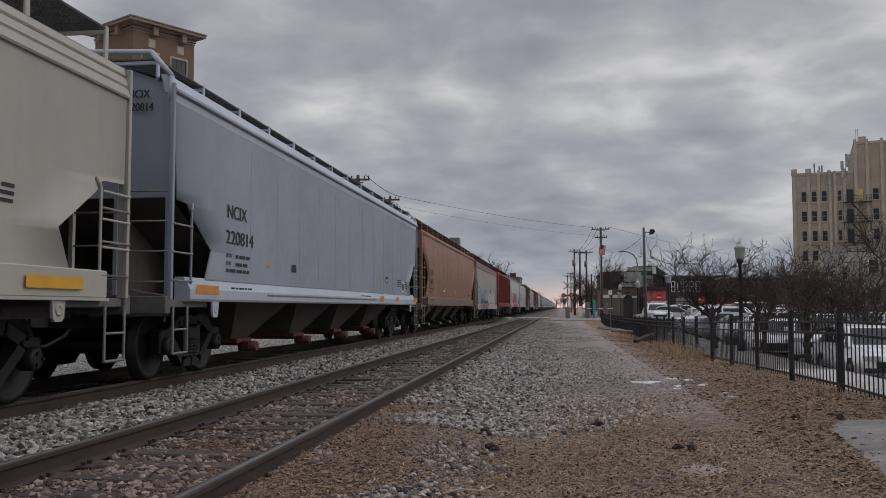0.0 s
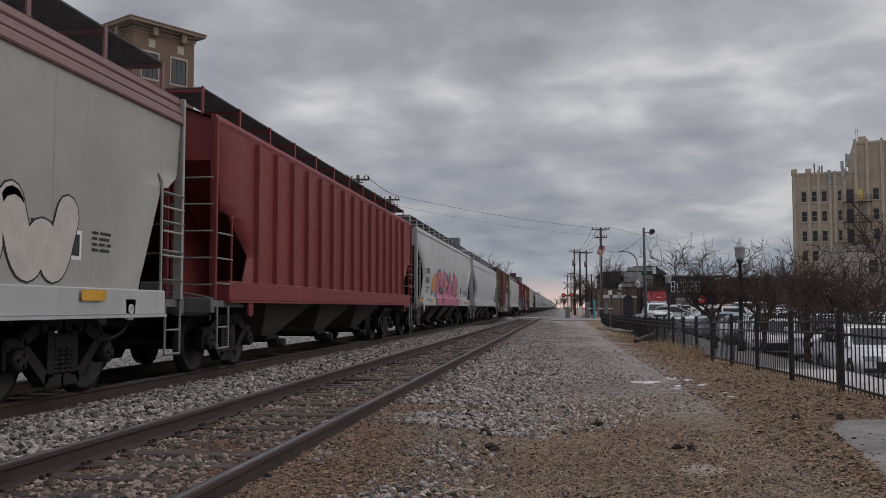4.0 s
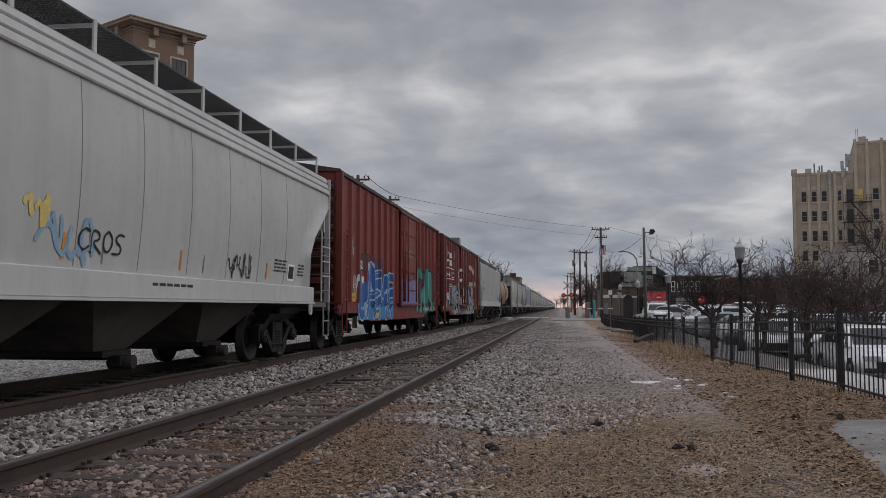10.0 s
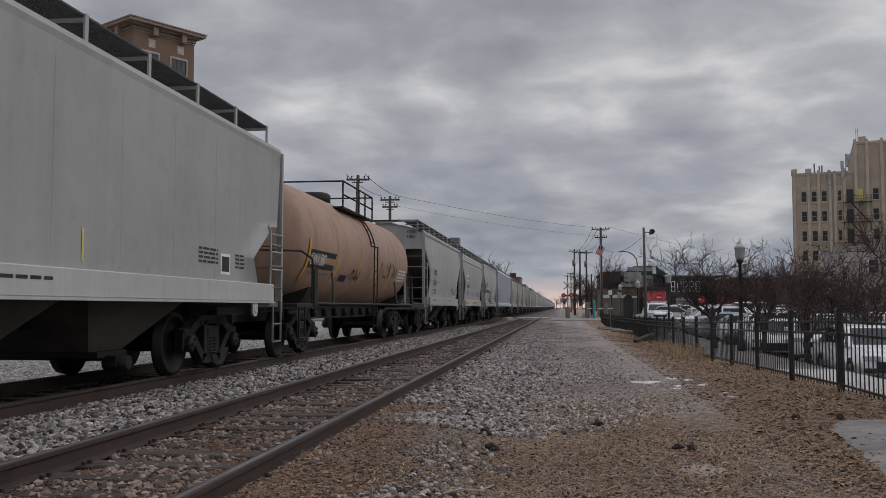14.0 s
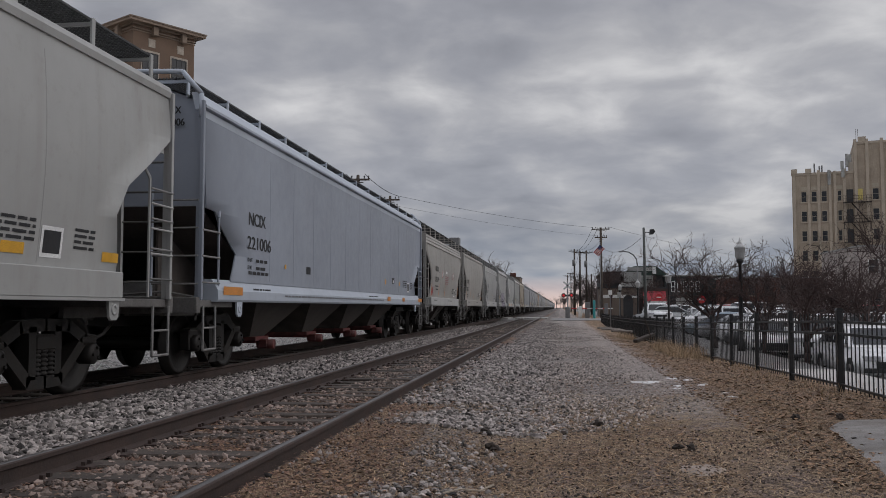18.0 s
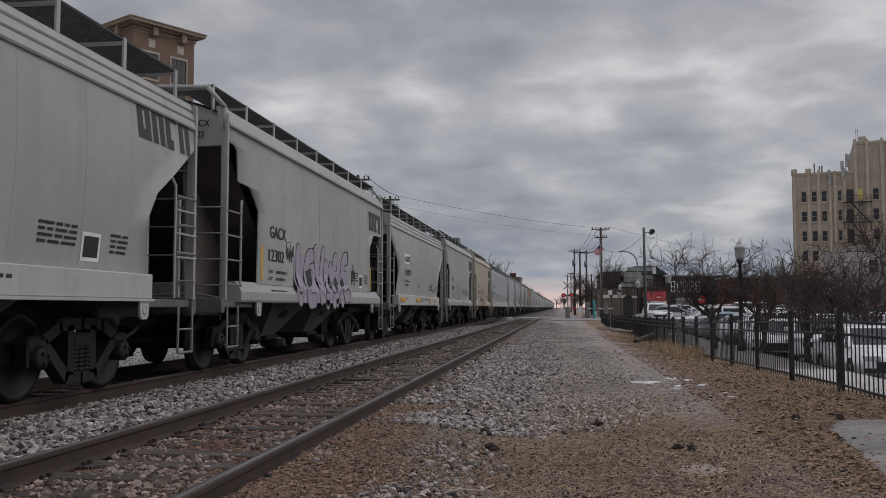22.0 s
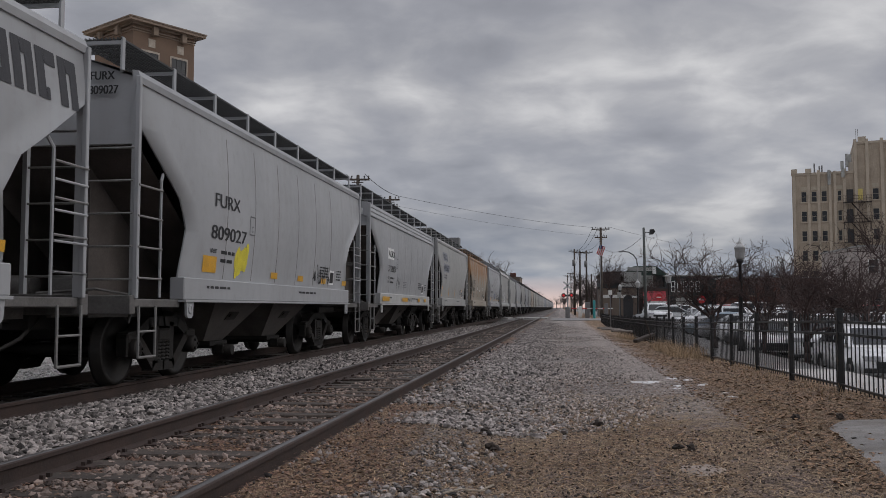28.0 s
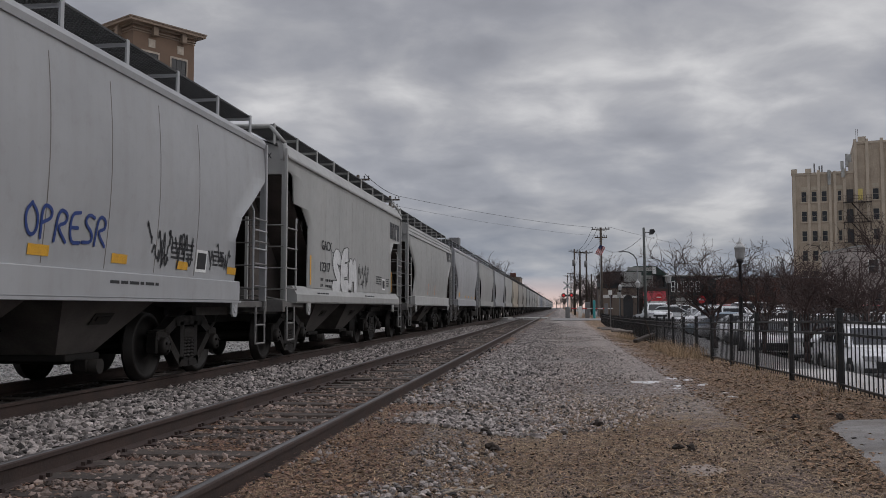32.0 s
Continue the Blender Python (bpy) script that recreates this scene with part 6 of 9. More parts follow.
    if i == 20:
        band(c, over_sill("gatx"), 3.45, 7.6, 1.07, 1.95, LILAC_GREY, 61, 0.1, -0.001)
        piece(c, over_sill("gatx"), "IEVMRE", 3.4, 1.07, 4.4, 1.05, LILAC_GREY, SPRAY_BLACK, 9, 0.19, 0.022)
        scribble(c, at, 3.0, 1.8, 0.45, 0.3, SPRAY_BLACK, 62, 6, 0.018)
        scribble(c, at, 8.1, 1.5, 0.4, 0.5, SPRAY_BLACK, 63, 5, 0.014)
    if i == 22:
        piece(c, at, "CEN", 3.6, 1.20, 2.1, 0.95, GREY, SPRAY_BLACK, 2, 0.17, 0.014)
        scribble(c, at, 6.6, 1.5, 1.6, 0.45, SPRAY_BLACK, 5, 9, 0.010)
    if i == 23:
        cloud(c, at, 3.7, 1.4, 3.4, 0.7, PEACH_DULL, 66, -0.002, 0.3)
        piece(c, over_sill("gatx"), "2NOR", 4.0, 1.15, 2.8, 1.0, PEACH_DULL, SPRAY_BLACK, 12, 0.17, 0.02)
        cloud(c, at, 1.45, 1.4, 0.3, 1.6, PEACH_DULL, 67, -0.002, 0.3)
        scribble(c, at, 7.2, 1.45, 1.4, 0.5, SPRAY_BLACK, 13, 7, 0.010)
    if i == 26:
        scribble(c, at, 3.25, 1.45, 0.5, 0.5, SPRAY_YELLOW, 13, 2, 0.05, SPRAY_YELLOW, label="yellow paint splash")
        scribble(c, at, 7.6, 1.45, 1.3, 0.4, SPRAY_BLACK, 14, 9, 0.012)
    if i == 30:
        piece(c, at, "OPRESR", 4.9, 1.62, 1.55, 0.33, SPRAY_INK, SPRAY_INK, 14, 0.07, 0.0)
        scribble(c, at, 7.4, 1.45, 1.4, 0.55, SPRAY_BLACK, 15, 9, 0.014)
        scribble(c, at, 9.3, 1.5, 0.9, 0.4, SPRAY_BLACK, 19, 6, 0.012)
    if i == 31:
        piece(c, at, "SEM", 3.4, 1.3, 2.3, 0.9, PALE, SPRAY_BLACK, 16, 0.2, 0.02)
        scribble(c, at, 5.9, 1.45, 1.2, 0.6, SPRAY_BLACK, 17, 9, 0.012)
    if i == 27:
        scribble(c, at, 3.9, 1.5, 0.6, 0.4, LETTER_GREY, 18, 5, 0.012)

# 24: long grey car
c, at, lp = add(24, 388.54, hopper(24, 21.2, GREY_DARK, "angle", "ribs", 4, WHITE_SILL, label="long grey covered hopper car with black graffiti"))
marks(c, at, lp, "RVRX", "620797", 1.9, 2.1, 0.24, seed=24)
piece(c, at, "SUERE", 4.2, 1.25, 3.6, 0.7, GREY_DARK, SPRAY_BLACK, 19, 0.17, 0.02)
piece(c, at, "STREETER", 8.4, 1.25, 5.6, 0.6, GREY_DARK, SPRAY_BLACK, 20, 0.15, 0.02)
scribble(c, at, 3.2, 2.3, 0.8, 0.8, SPRAY_BLACK, 21, 5, 0.016)
sill_strips(c, [0.7, 4.2, 8.6], REFLECT_YELLOW, 0.8)

# 4: dark red ribbed hopper
def ribbed_hopper(idx, pitch, paint, label):
    car, at, lp = hopper(idx, pitch, paint, "angle", "smooth", 3, label=label, under=paint)
    for k in range(15):
        y = 1.7 + (lp - 3.4) * k / 14
        def rib(bm):
            prism(bm, [(1.54, -0.05), (1.62, -0.035), (1.62, 0.035), (1.54, 0.05)], 2, 1.37, EAVE - 0.1)
        shape("side_stake", "stake", rib, paint, car, at=(0, y, 0))
    return car, at, lp


c, at, lp = add(4, 71.66, ribbed_hopper(4, 18.3, DARK_RED, "dark red ribbed covered hopper car"))

# 7, 9, 10: boxcars
RIBS7 = [1.15, 2.1, 3.05, 4.0, 4.95] + [11.15 + 0.965 * k for k in range(5)]
c, at, lp = add(7, 129.87, boxcar(7, 17.44, OLIVE, DOOR_RED, "olive boxcar with a dark red door and graffiti", "ribbed", RIBS7, (6.0, 10.4)))
flat = lambda y, z, d=0.0: (1.466 + d, y, z)
above = lambda y, z, d=0.0: (1.472 + d, y, z)
letters("lettering", c, "BCOL", flat, 1.25, 2.22, 0.28, PALE, 0.75)
letters("lettering", c, "100 310", flat, 2.3, 2.2, 0.26, PALE, 0.95)
patch("end_band", c, on_end(0.0, 0.014), -1.38, 1.38, 3.56, 4.02, STEEL_BLACK)
letters("lettering", c, "BCOL100310", on_end(0.0, 0.018), -0.15, 3.76, 0.18, PALE, 0.72)
band(c, flat, 1.15, 5.9, 2.12, 2.52, SPRAY_BLACK, 26, 0.03, -0.003)
band(c, flat, 2.4, 6.0, 0.66, 1.95, SPRAY_BLACK, 22, 0.3, 0.0)
piece(c, flat, "WNAX", 2.6, 0.9, 3.4, 1.3, SPRAY_BLACK, SPRAY_YELLOW, 22, 0.18, 0.02, PALE)
scribble(c, flat, 0.2, 2.3, 1.0, 1.0, PALE, 23, 6, 0.02)
scribble(c, flat, 1.3, 0.9, 1.1, 0.55, PALE, 24, 6, 0.03, NAVY)
band(c, flat, 10.44, 15.9, 2.0, 2.62, OLIVE_FADE, 31, 0.16, 0.0, foot=0.05, label="pale yellow overspray")
band(c, flat, 10.44, 15.15, 0.64, 2.28, LILAC_GREY, 32, 0.1, 0.002, label="lilac-grey graffiti field")
band(c, flat, 15.1, 15.9, 0.86, 1.9, LILAC_GREY, 33, 0.1, 0.002)
band(c, flat, 10.44, 15.1, 2.24, 2.30, SPRAY_BLACK, 32, 0.1, 0.004, foot=0.15)
for k, (ch, y, w, z, h) in enumerate((("S", 10.5, 1.7, 0.75, 1.45), ("N", 11.7, 1.5, 0.9, 1.35), ("C", 12.3, 1.8, 0.7, 1.0), ("Y", 12.0, 1.2, 1.2, 1.05), ("R", 13.2, 1.4, 0.8, 1.4), ("A", 14.1, 1.4, 0.9, 1.25), ("S", 14.9, 0.9, 0.9, 0.9))):
    piece(c, above, ch, y, z, w, h, LILAC_GREY, SPRAY_BLACK, 50 + k, 0.085, 0.045, None, 0.12)
for k, (y, z) in enumerate(((10.55, 2.05), (11.2, 1.2), (12.1, 1.9), (12.6, 0.95), (13.15, 1.9), (14.2, 1.35), (15.2, 1.4))):
    cloud(c, flat, y, z, 0.5, 0.32, TEAL_GREY, 60 + k, 0.009)
    for q in range(3):
        patch("graffiti", c, flat, y + 0.05, y + 0.45, z + 0.05 + q * 0.1, z + 0.075 + q * 0.1, SPRAY_BLACK, 0.010)
dots(c, flat, 10.6, 15.6, 0.75, 2.1, 60, 0.02, 0.04, LILAC, 4, 0.0105)
bm = bmesh.new()
for k in range(6):
    y = 12.25 + k * 0.49
    for a, b, z0, z1 in ((0, .12, 3.0, 3.42), (.12, .40, 3.31, 3.42), (.28, .40, 3.0, 3.31), (.12, .28, 3.0, 3.09)):
        if (k + int(a * 100)) % 3 == 1:
            continue
        bm.faces.new([bm.verts.new(flat(y + q, z - 0.02 * k, 0.0003 * k)) for q, z in ((a, z0), (b, z0), (b, z1), (a, z1))])
bm.faces.new([bm.verts.new(flat(q, z)) for q, z in ((12.22, 2.88), (15.25, 2.80), (15.25, 2.90), (12.22, 2.98))])
part("emblem", bm, flat_paint("faded_white", (0.40, 0.34, 0.265)), c, "faded white underlined emblem")
for y, z0 in ((1.35, 1.15), (3.6, 1.15), (5.3, 1.15), (10.55, 1.04), (13.2, 1.05), (14.75, 1.0)):
    patch("reflective_strip", c, flat, y, y + 0.1, z0, z0 + (0.75 if y > 14 else 0.45), REFLECT_YELLOW, 0.012)
drape(c, RIBS7, (6.0, 10.4))

RIBS9 = [1.1 + 0.88 * k for k in range(8)] + [11.68 + 0.87 * k for k in range(5)]
c, at, lp = add(9, 167.26, boxcar(9, 17.78, BOX_RED, BOX_RED, "red boxcar with blue and teal graffiti", "wide", RIBS9, (7.75, 10.8)))
letters("lettering", c, "KL", flat, 2.34, 1.95, 0.22, LETTER_WHITE, 0.72, 0.02)
letters("lettering", c, "RX", flat, 3.2, 1.95, 0.22, LETTER_WHITE, 0.72, 0.02)
bars(c, flat, 2.25, 1.58, 0.5, 1, LETTER_WHITE, 0.18, 0.3, 9)
patch("graffiti", c, flat, 2.15, 3.7, 1.9, 2.35, PLUM_DARK, -0.0005)
cloud(c, flat, 3.8, 1.3, 1.7, 0.98, PLUM, 27, 0.001, 0.15)
band(c, flat, 2.05, 6.85, 0.66, 1.72, SKYBLUE, 41, 0.28, 0.002, label="blue graffiti field")
band(c, flat, 2.1, 6.85, 0.66, 1.02, BLUE_MID, 42, 0.03, 0.003)
for k, (ch, y, w) in enumerate((("U", 2.1, 1.2), ("A", 3.1, 1.0), ("E", 3.9, 0.9), ("M", 4.6, 1.2), ("R", 5.7, 1.1))):
    piece(c, above, ch, y, 0.72, w, 1.2 + 0.15 * (k % 2), SKYBLUE, PALE_ICE, 70 + k, 0.10, 0.04, PALE_BLUE, 0.15)
scribble(c, flat, 1.4, 1.1, 0.9, 0.9, PALE, 71, 4, 0.012)
scribble(c, flat, 1.1, 2.2, 0.5, 0.5, PALE, 72, 5, 0.008)
band(c, flat, 7.85, 10.7, 0.98, 1.85, LILAC_BLUE, 43, 0.12, 0.003, label="lilac graffiti on the door")
for k, (ch, y) in enumerate((("O", 7.95), ("U", 8.8), ("R", 9.7))):
    piece(c, above, ch, y, 1.0, 0.9, 0.85, LILAC_BLUE, PALE_GREY, 75 + k, 0.11, 0.022, None, 0.12)
band(c, flat, 10.9, 15.9, 0.9, 2.3, PLUM_DARK, 44, 0.08, 0.0, foot=0.2)
cloud(c, flat, 11.2, 2.0, 0.7, 0.35, TEAL, 45, 0.006)
for k, (ch, y, w, m) in enumerate((("I", 11.2, 0.6, TEAL_PALE), ("S", 11.65, 0.9, TEAL), ("A", 12.3, 1.0, TEAL_PALE), ("I", 13.1, 0.7, TEAL), ("A", 13.6, 1.0, TEAL_PALE), ("U", 14.5, 1.2, TEAL))):
    piece(c, above, ch, y, 0.82, w, 1.4 + 0.1 * (k % 2), m, SPRAY_BLACK, 80 + k, 0.15, 0.035, None, 0.1)
band(c, flat, 11.2, 15.7, 0.86, 0.98, TEAL_PALE, 46, 0.03, 0.012)
dots(c, flat, 10.8, 15.8, 1.2, 2.5, 40, 0.02, 0.07, PLUM, 6, 0.0005)
patch("reflective_strip", c, flat, 4.2, 4.7, 0.74, 0.84, REFLECT_YELLOW, 0.014)
patch("reflective_strip", c, flat, 1.27, 1.72, 1.24, 1.33, REFLECT_YELLOW, 0.014)
patch("reflective_strip", c, flat, 1.27, 1.72, 1.12, 1.21, REFLECT_YELLOW, 0.014)
patch("reflective_strip", c, flat, 13.3, 13.8, 0.87, 0.97, REFLECT_YELLOW, 0.014)
patch("reflective_strip", c, flat, 16.2, 16.45, 1.3, 1.6, REFLECT_YELLOW, 0.014)
bars(c, flat, 8.6, 2.75, 1.2, 2, LETTER_GREY, 0.09, 0.16, 5)
drape(c, RIBS9, (7.75, 10.8))

RIBS10 = [1.37 + 0.91 * k for k in range(6)] + [11.13 + 0.9 * k for k in range(5)]
c, at, lp = add(10, 185.04, boxcar(10, 17.83, BOX_BROWN, BOX_BROWN, "brown-red boxcar with white and black graffiti", "plain", RIBS10, (7.14, 10.16), 0.5))
for row, (z, n) in enumerate(((3.2, 8), (2.86, 8))):
    bm = bmesh.new()
    for k in range(n):
        y = 1.7 + k * 0.34
        bm.faces.new([bm.verts.new(flat(y + q, zz)) for q, zz in ((0, z), (.09, z), (.09, z + .24), (0, z + .24))])
        bm.faces.new([bm.verts.new(flat(y + q, zz, 0.0004)) for q, zz in ((.07, z + (.16 if k % 2 else .02)), (.22, z + (.16 if k % 2 else .02)), (.22, z + (.24 if k % 2 else .1)), (.07, z + (.24 if k % 2 else .1)))])
    part("emblem" if row < 2 else "lettering", bm, LETTER_WHITE, c, "white painted lettering")
letters("lettering", c, "CNIS 413500", flat, 1.62, 2.34, 0.25, LETTER_WHITE, 2.75 / (0.25 * text_flat("CNIS 413500")[0][:, 0].max()), 0.02)
letters("lettering", c, "CNIS 413500", on_end(0.5, 0.01), 0.2, 3.87, 0.13, PALE, 0.75)
for z in (2.72, 2.24):
    patch("painted_line", c, flat, 1.62, 4.4, z, z + 0.035, LETTER_WHITE)
bars(c, flat, 1.65, 2.05, 0.3, 2, LETTER_WHITE, 0.05, 0.14, 31)
bars(c, flat, 2.95, 2.0, 0.5, 4, LETTER_WHITE, 0.035, 0.1, 34)
scribble(c, flat, 1.6, 0.95, 0.75, 0.75, PALE, 33, 9, 0.022)
for y, z in ((1.82, 3.25), (4.55, 3.2)):
    bm = bmesh.new()
    box(bm, 1.461, 1.50, y - 0.28, y + 0.28, z, z + 0.42, 0.01)
    part("route_board", bm, BOX_BROWN, c)
for k, (y, w, z, h, m) in enumerate(((2.4, 0.8, 1.2, 0.6, SKYBLUE_DULL), (3.1, 0.6, 1.0, 0.7, SKYBLUE_DULL), (3.9, 1.0, 0.7, 1.3, PALE_GREY), (4.7, 1.0, 0.7, 1.2, PALE_GREY), (5.6, 0.9, 0.75, 1.1, PALE_GREY), (6.4, 0.8, 0.75, 1.3, PALE_GREY), (4.9, 0.9, 1.5, 0.5, PALE_BLUE), (7.8, 0.8, 1.5, 0.5, PALE_BLUE), (9.2, 0.5, 1.3, 0.6, SKYBLUE_DULL), (10.1, 1.1, 1.3, 0.75, PALE_GREY), (10.2, 1.0, 1.9, 0.3, SKYBLUE_DULL), (11.9, 1.6, 0.8, 1.2, PALE_GREY), (13.4, 0.9, 0.8, 0.7, PALE_GREY))):
    cloud(c, flat, y, z, w, h, m, 90 + k, 0.001 + 0.0003 * k, 0.35)
for k, (ch, y, w, z, h) in enumerate((("W", 3.9, 1.0, 0.72, 1.25), ("S", 4.7, 0.85, 0.7, 1.1), ("E", 5.45, 0.85, 0.72, 1.05), ("R", 6.2, 0.95, 0.75, 1.2), ("B", 10.15, 0.8, 0.95, 0.9), ("O", 11.1, 0.9, 0.85, 1.2), ("P", 12.0, 1.2, 0.85, 1.2), ("U", 13.2, 1.0, 0.8, 0.9))):
    piece(c, above, ch, y, z, w, h, PALE_GREY, SPRAY_BLACK, 100 + k, 0.12, 0.035, SKYBLUE_DULL if k % 3 == 0 else None, 0.12)
scribble(c, above, 3.85, 0.7, 3.3, 1.2, SPRAY_BLACK, 32, 9, 0.028)
scribble(c, above, 6.3, 0.75, 3.4, 1.0, SPRAY_GREY, 37, 10, 0.03)
scribble(c, above, 10.1, 0.75, 4.2, 1.1, SPRAY_GREY, 38, 8, 0.02)
band(c, flat, 9.9, 14.4, 0.64, 0.84, PALE_GREY, 47, 0.05, 0.002)
band(c, flat, 7.8, 9.5, 0.64, 0.8, SKYBLUE_DULL, 48, 0.02, 0.002)
scribble(c, flat, 9.9, 0.66, 4.4, 0.22, SPRAY_BLACK, 49, 12, 0.02)
CREAM_LINE = flat_paint("faded_cream", (0.5, 0.41, 0.33))
bm = bmesh.new()
ribbon(bm, flat, smooth([(12.9, 3.12), (11.7, 3.16), (11.3, 2.95), (11.3, 2.4), (11.7, 2.22), (13.0, 2.24)]), 0.12, 0.003)
ribbon(bm, flat, smooth([(13.2, 2.25), (13.2, 2.95), (13.5, 3.18), (13.8, 2.95), (14.7, 2.2), (15.05, 2.3), (15.15, 3.1)]), 0.11, 0.003)
part("emblem", bm, CREAM_LINE, c, "faded cream looping emblem")
for y, z in ((0.6, 0.92), (3.2, 1.1), (7.62, 1.24), (8.6, 1.24), (10.4, 0.98), (13.0, 0.95), (15.75, 0.9)):
    patch("reflective_strip", c, flat, y, y + 0.5, z, z + (0.22 if y < 1 else 0.13), REFLECT_YELLOW, 0.014)
for y, z, w in ((6.4, 2.6, 0.3), (6.4, 2.4, 0.25), (7.05, 2.75, 0.35), (7.05, 2.25, 0.35)):
    patch("sticker", c, flat, y, y + w, z, z + 0.14, PALE, 0.004)
bars(c, flat, 7.75, 2.85, 0.9, 6, LETTER_GREY, 0.035, 0.07, 51)
bars(c, flat, 8.9, 2.75, 0.7, 4, LETTER_GREY, 0.04, 0.09, 52)
drape(c, RIBS10, (7.14, 10.16))

# 12: tank car
c, at, lp = add(12, 222.80, tank_car(12, 15.8, TANK_TAN, "tan tank car with black number panel and yellow stripes"))
patch("number_panel", c, at, 1.42, 3.55, 1.80, 2.18, SPRAY_BLACK, 0.002, "black number panel")
letters("lettering", c, "GAMX 5887", lambda y, z, d=0.0: at(y, z, d + 0.004), 1.52, 1.87, 0.25, LETTER_WHITE, 0.66)
bars(c, at, 1.6, 1.68, 1.7, 1, LETTER_GREY, 0.05, 0.1, 40)
for y in (1.28, 3.8, 6.0, 8.3, 10.3):
    patch("yellow_stripe", c, at, y, y + 0.12, 1.55, 2.4 if y < 2 else 2.1, REFLECT_YELLOW, 0.001)
patch("placard", c, at, 4.4, 5.1, 1.6, 1.75, NAVY, 0.001)
scribble(c, at, 5.3, 1.65, 1.0, 0.3, SPRAY_BLACK, 41, 5, 0.02)
scribble(c, at, 8.8, 1.8, 2.4, 0.5, SPRAY_BLACK, 42, 6, 0.02)
bars(c, at, 11.6, 2.1, 1.2, 4, LETTER_WHITE, 0.05, 0.1, 43)

def train_at(t):
    """How far the train has rolled since the start."""
    return 14.64 * t + 0.00265 * t * t


def car_pose(s, t):
    return Matrix.Translation((MAIN_X, s - 0.62 - train_at(t), RAIL_Z))


for c, s, i in list(CARS):
    c.matrix_world = car_pose(s, 0)


# the rest of the train, which stays far down the line: the same car with fewer parts
def far_hopper(paint, label):
    car = empty("covered_hopper_car")
    tagged(car, label, "freight car", "cars of the freight train")
    lp = 11.71
    def body(bm):
        for s in (-1, 1):
            rows = []
            for i in range(9):
                z = 1.36 + (EAVE - 1.36) * i / 8
                q = lerp(CUTS["curve"], z)
                rows.append([(s * side_x("curve", z), q + (lp - 2 * q) * j / 4, z) for j in range(5)])
            grid(bm, rows)
    shape("side_sheet", "far_side", body, paint, car)
    def roof(bm):
        grid(bm, [[(x, y, EAVE + z) for y in (0, lp)] for x, z in ((-1.55, -0.05), (-1.5, 0.03), (-0.8, 0.24), (0, 0.32), (0.8, 0.24), (1.5, 0.03), (1.55, -0.05))])
        for y in (0.1, lp - 0.1):
            prism(bm, [(-1.48, 3.1), (1.48, 3.1), (1.48, EAVE), (0, EAVE + 0.3), (-1.48, EAVE)], 1, y - 0.03, y + 0.03)
    shape("roof", "far_roof", roof, paint, car)
    # black stands in for the shade on the end slope sheets
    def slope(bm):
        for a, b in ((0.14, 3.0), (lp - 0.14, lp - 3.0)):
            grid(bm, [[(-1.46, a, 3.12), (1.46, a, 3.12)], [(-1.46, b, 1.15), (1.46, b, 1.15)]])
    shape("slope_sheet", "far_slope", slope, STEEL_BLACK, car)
    def board(bm):
        for s in (-1, 1):
            for q in range(3):
                x = s * (1.3 - q * 0.25)
                box(bm, x - 0.06, x + 0.06, 0, lp, 4.13, 4.16)
            for q in range(9):
                box(bm, s * 1.3 - 0.02, s * 1.3 + 0.02, q * lp / 8.2, q * lp / 8.2 + 0.07, EAVE, 4.14)
    shape("running_board", "far_board", board, GRATING, car)
    def sill(bm):
        for s in (-1, 1):
            box(bm, *sorted((s * 1.4, s * 1.6)), 0.6, lp - 0.6, 1.06, 1.37)
        for y in (0, lp):
            for s in (-1, 1):
                box(bm, *sorted((s * 1.5, s * 1.58)), y - 0.06, y + 0.06, 1.0, EAVE)
        for a in (0.0, lp - 1.2):
            box(bm, -1.5, 1.5, a, a + 1.2, 0.98, 1.08)
    shape("side_sill", "far_sill", sill, paint, car)
    # bays black too, their underbody shade put into the colour
    def bay(bm):
        prism(bm, [(-1.4, 1.26), (1.4, 1.26), (0.4, 0.42), (-0.4, 0.42)], 0, -0.95, 0.95)
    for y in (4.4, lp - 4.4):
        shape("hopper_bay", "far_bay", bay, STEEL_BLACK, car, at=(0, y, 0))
    def truck(bm):
        box(bm, -1.05, 1.05, -1.1, 1.1, 0.45, 0.75, 0.05)
        for y in (-0.889, 0.889):
            for s in (-1, 1):
                lathe(bm, [(s * 0.72, 0.46), (s * 0.85, 0.45)], (0, y, 0.457), 0, 14)
    for y in (TRUCK_AT, lp - TRUCK_AT):
        shape("truck", "far_truck", truck, TRUCK_STEEL, car, at=(0, y, 0))
    return car


far_rng = random.Random(4)
for k in range(40):
    paint = far_rng.choice((GREY, GREY, GREY_DARK, GREY_WARM, WHITE_GREY, CREAM, BLUE_GREY))
    s = 526.6 + 12.95 * k
    c = far_hopper(paint, "grey two-bay covered hopper car far down the line")
    c.matrix_world = car_pose(s, 0)
    CARS.append((c, s, 100 + k))


# ---- the place around ----
ASPHALT = surf("worn_asphalt", (0.12, 0.12, 0.122), 0.9, 0, 0.2, 0.6, 80, 0.4, (0.2, 0.19, 0.18), 0.35)
PAVING = surf("pale_asphalt", (0.28, 0.262, 0.25), 0.92, 0, 0.3, 2.5, 120, 0.9, (0.10, 0.075, 0.055), 0.6)
WOOD_POLE = surf("weathered_pole", (0.085, 0.068, 0.055), 0.85, 0, 0.3, 3, 40, 0.4)
POLE_GREY = surf("galvanised_pole", (0.2, 0.2, 0.2), 0.55, 0.5, 0.15, 3, 40, 0.05)
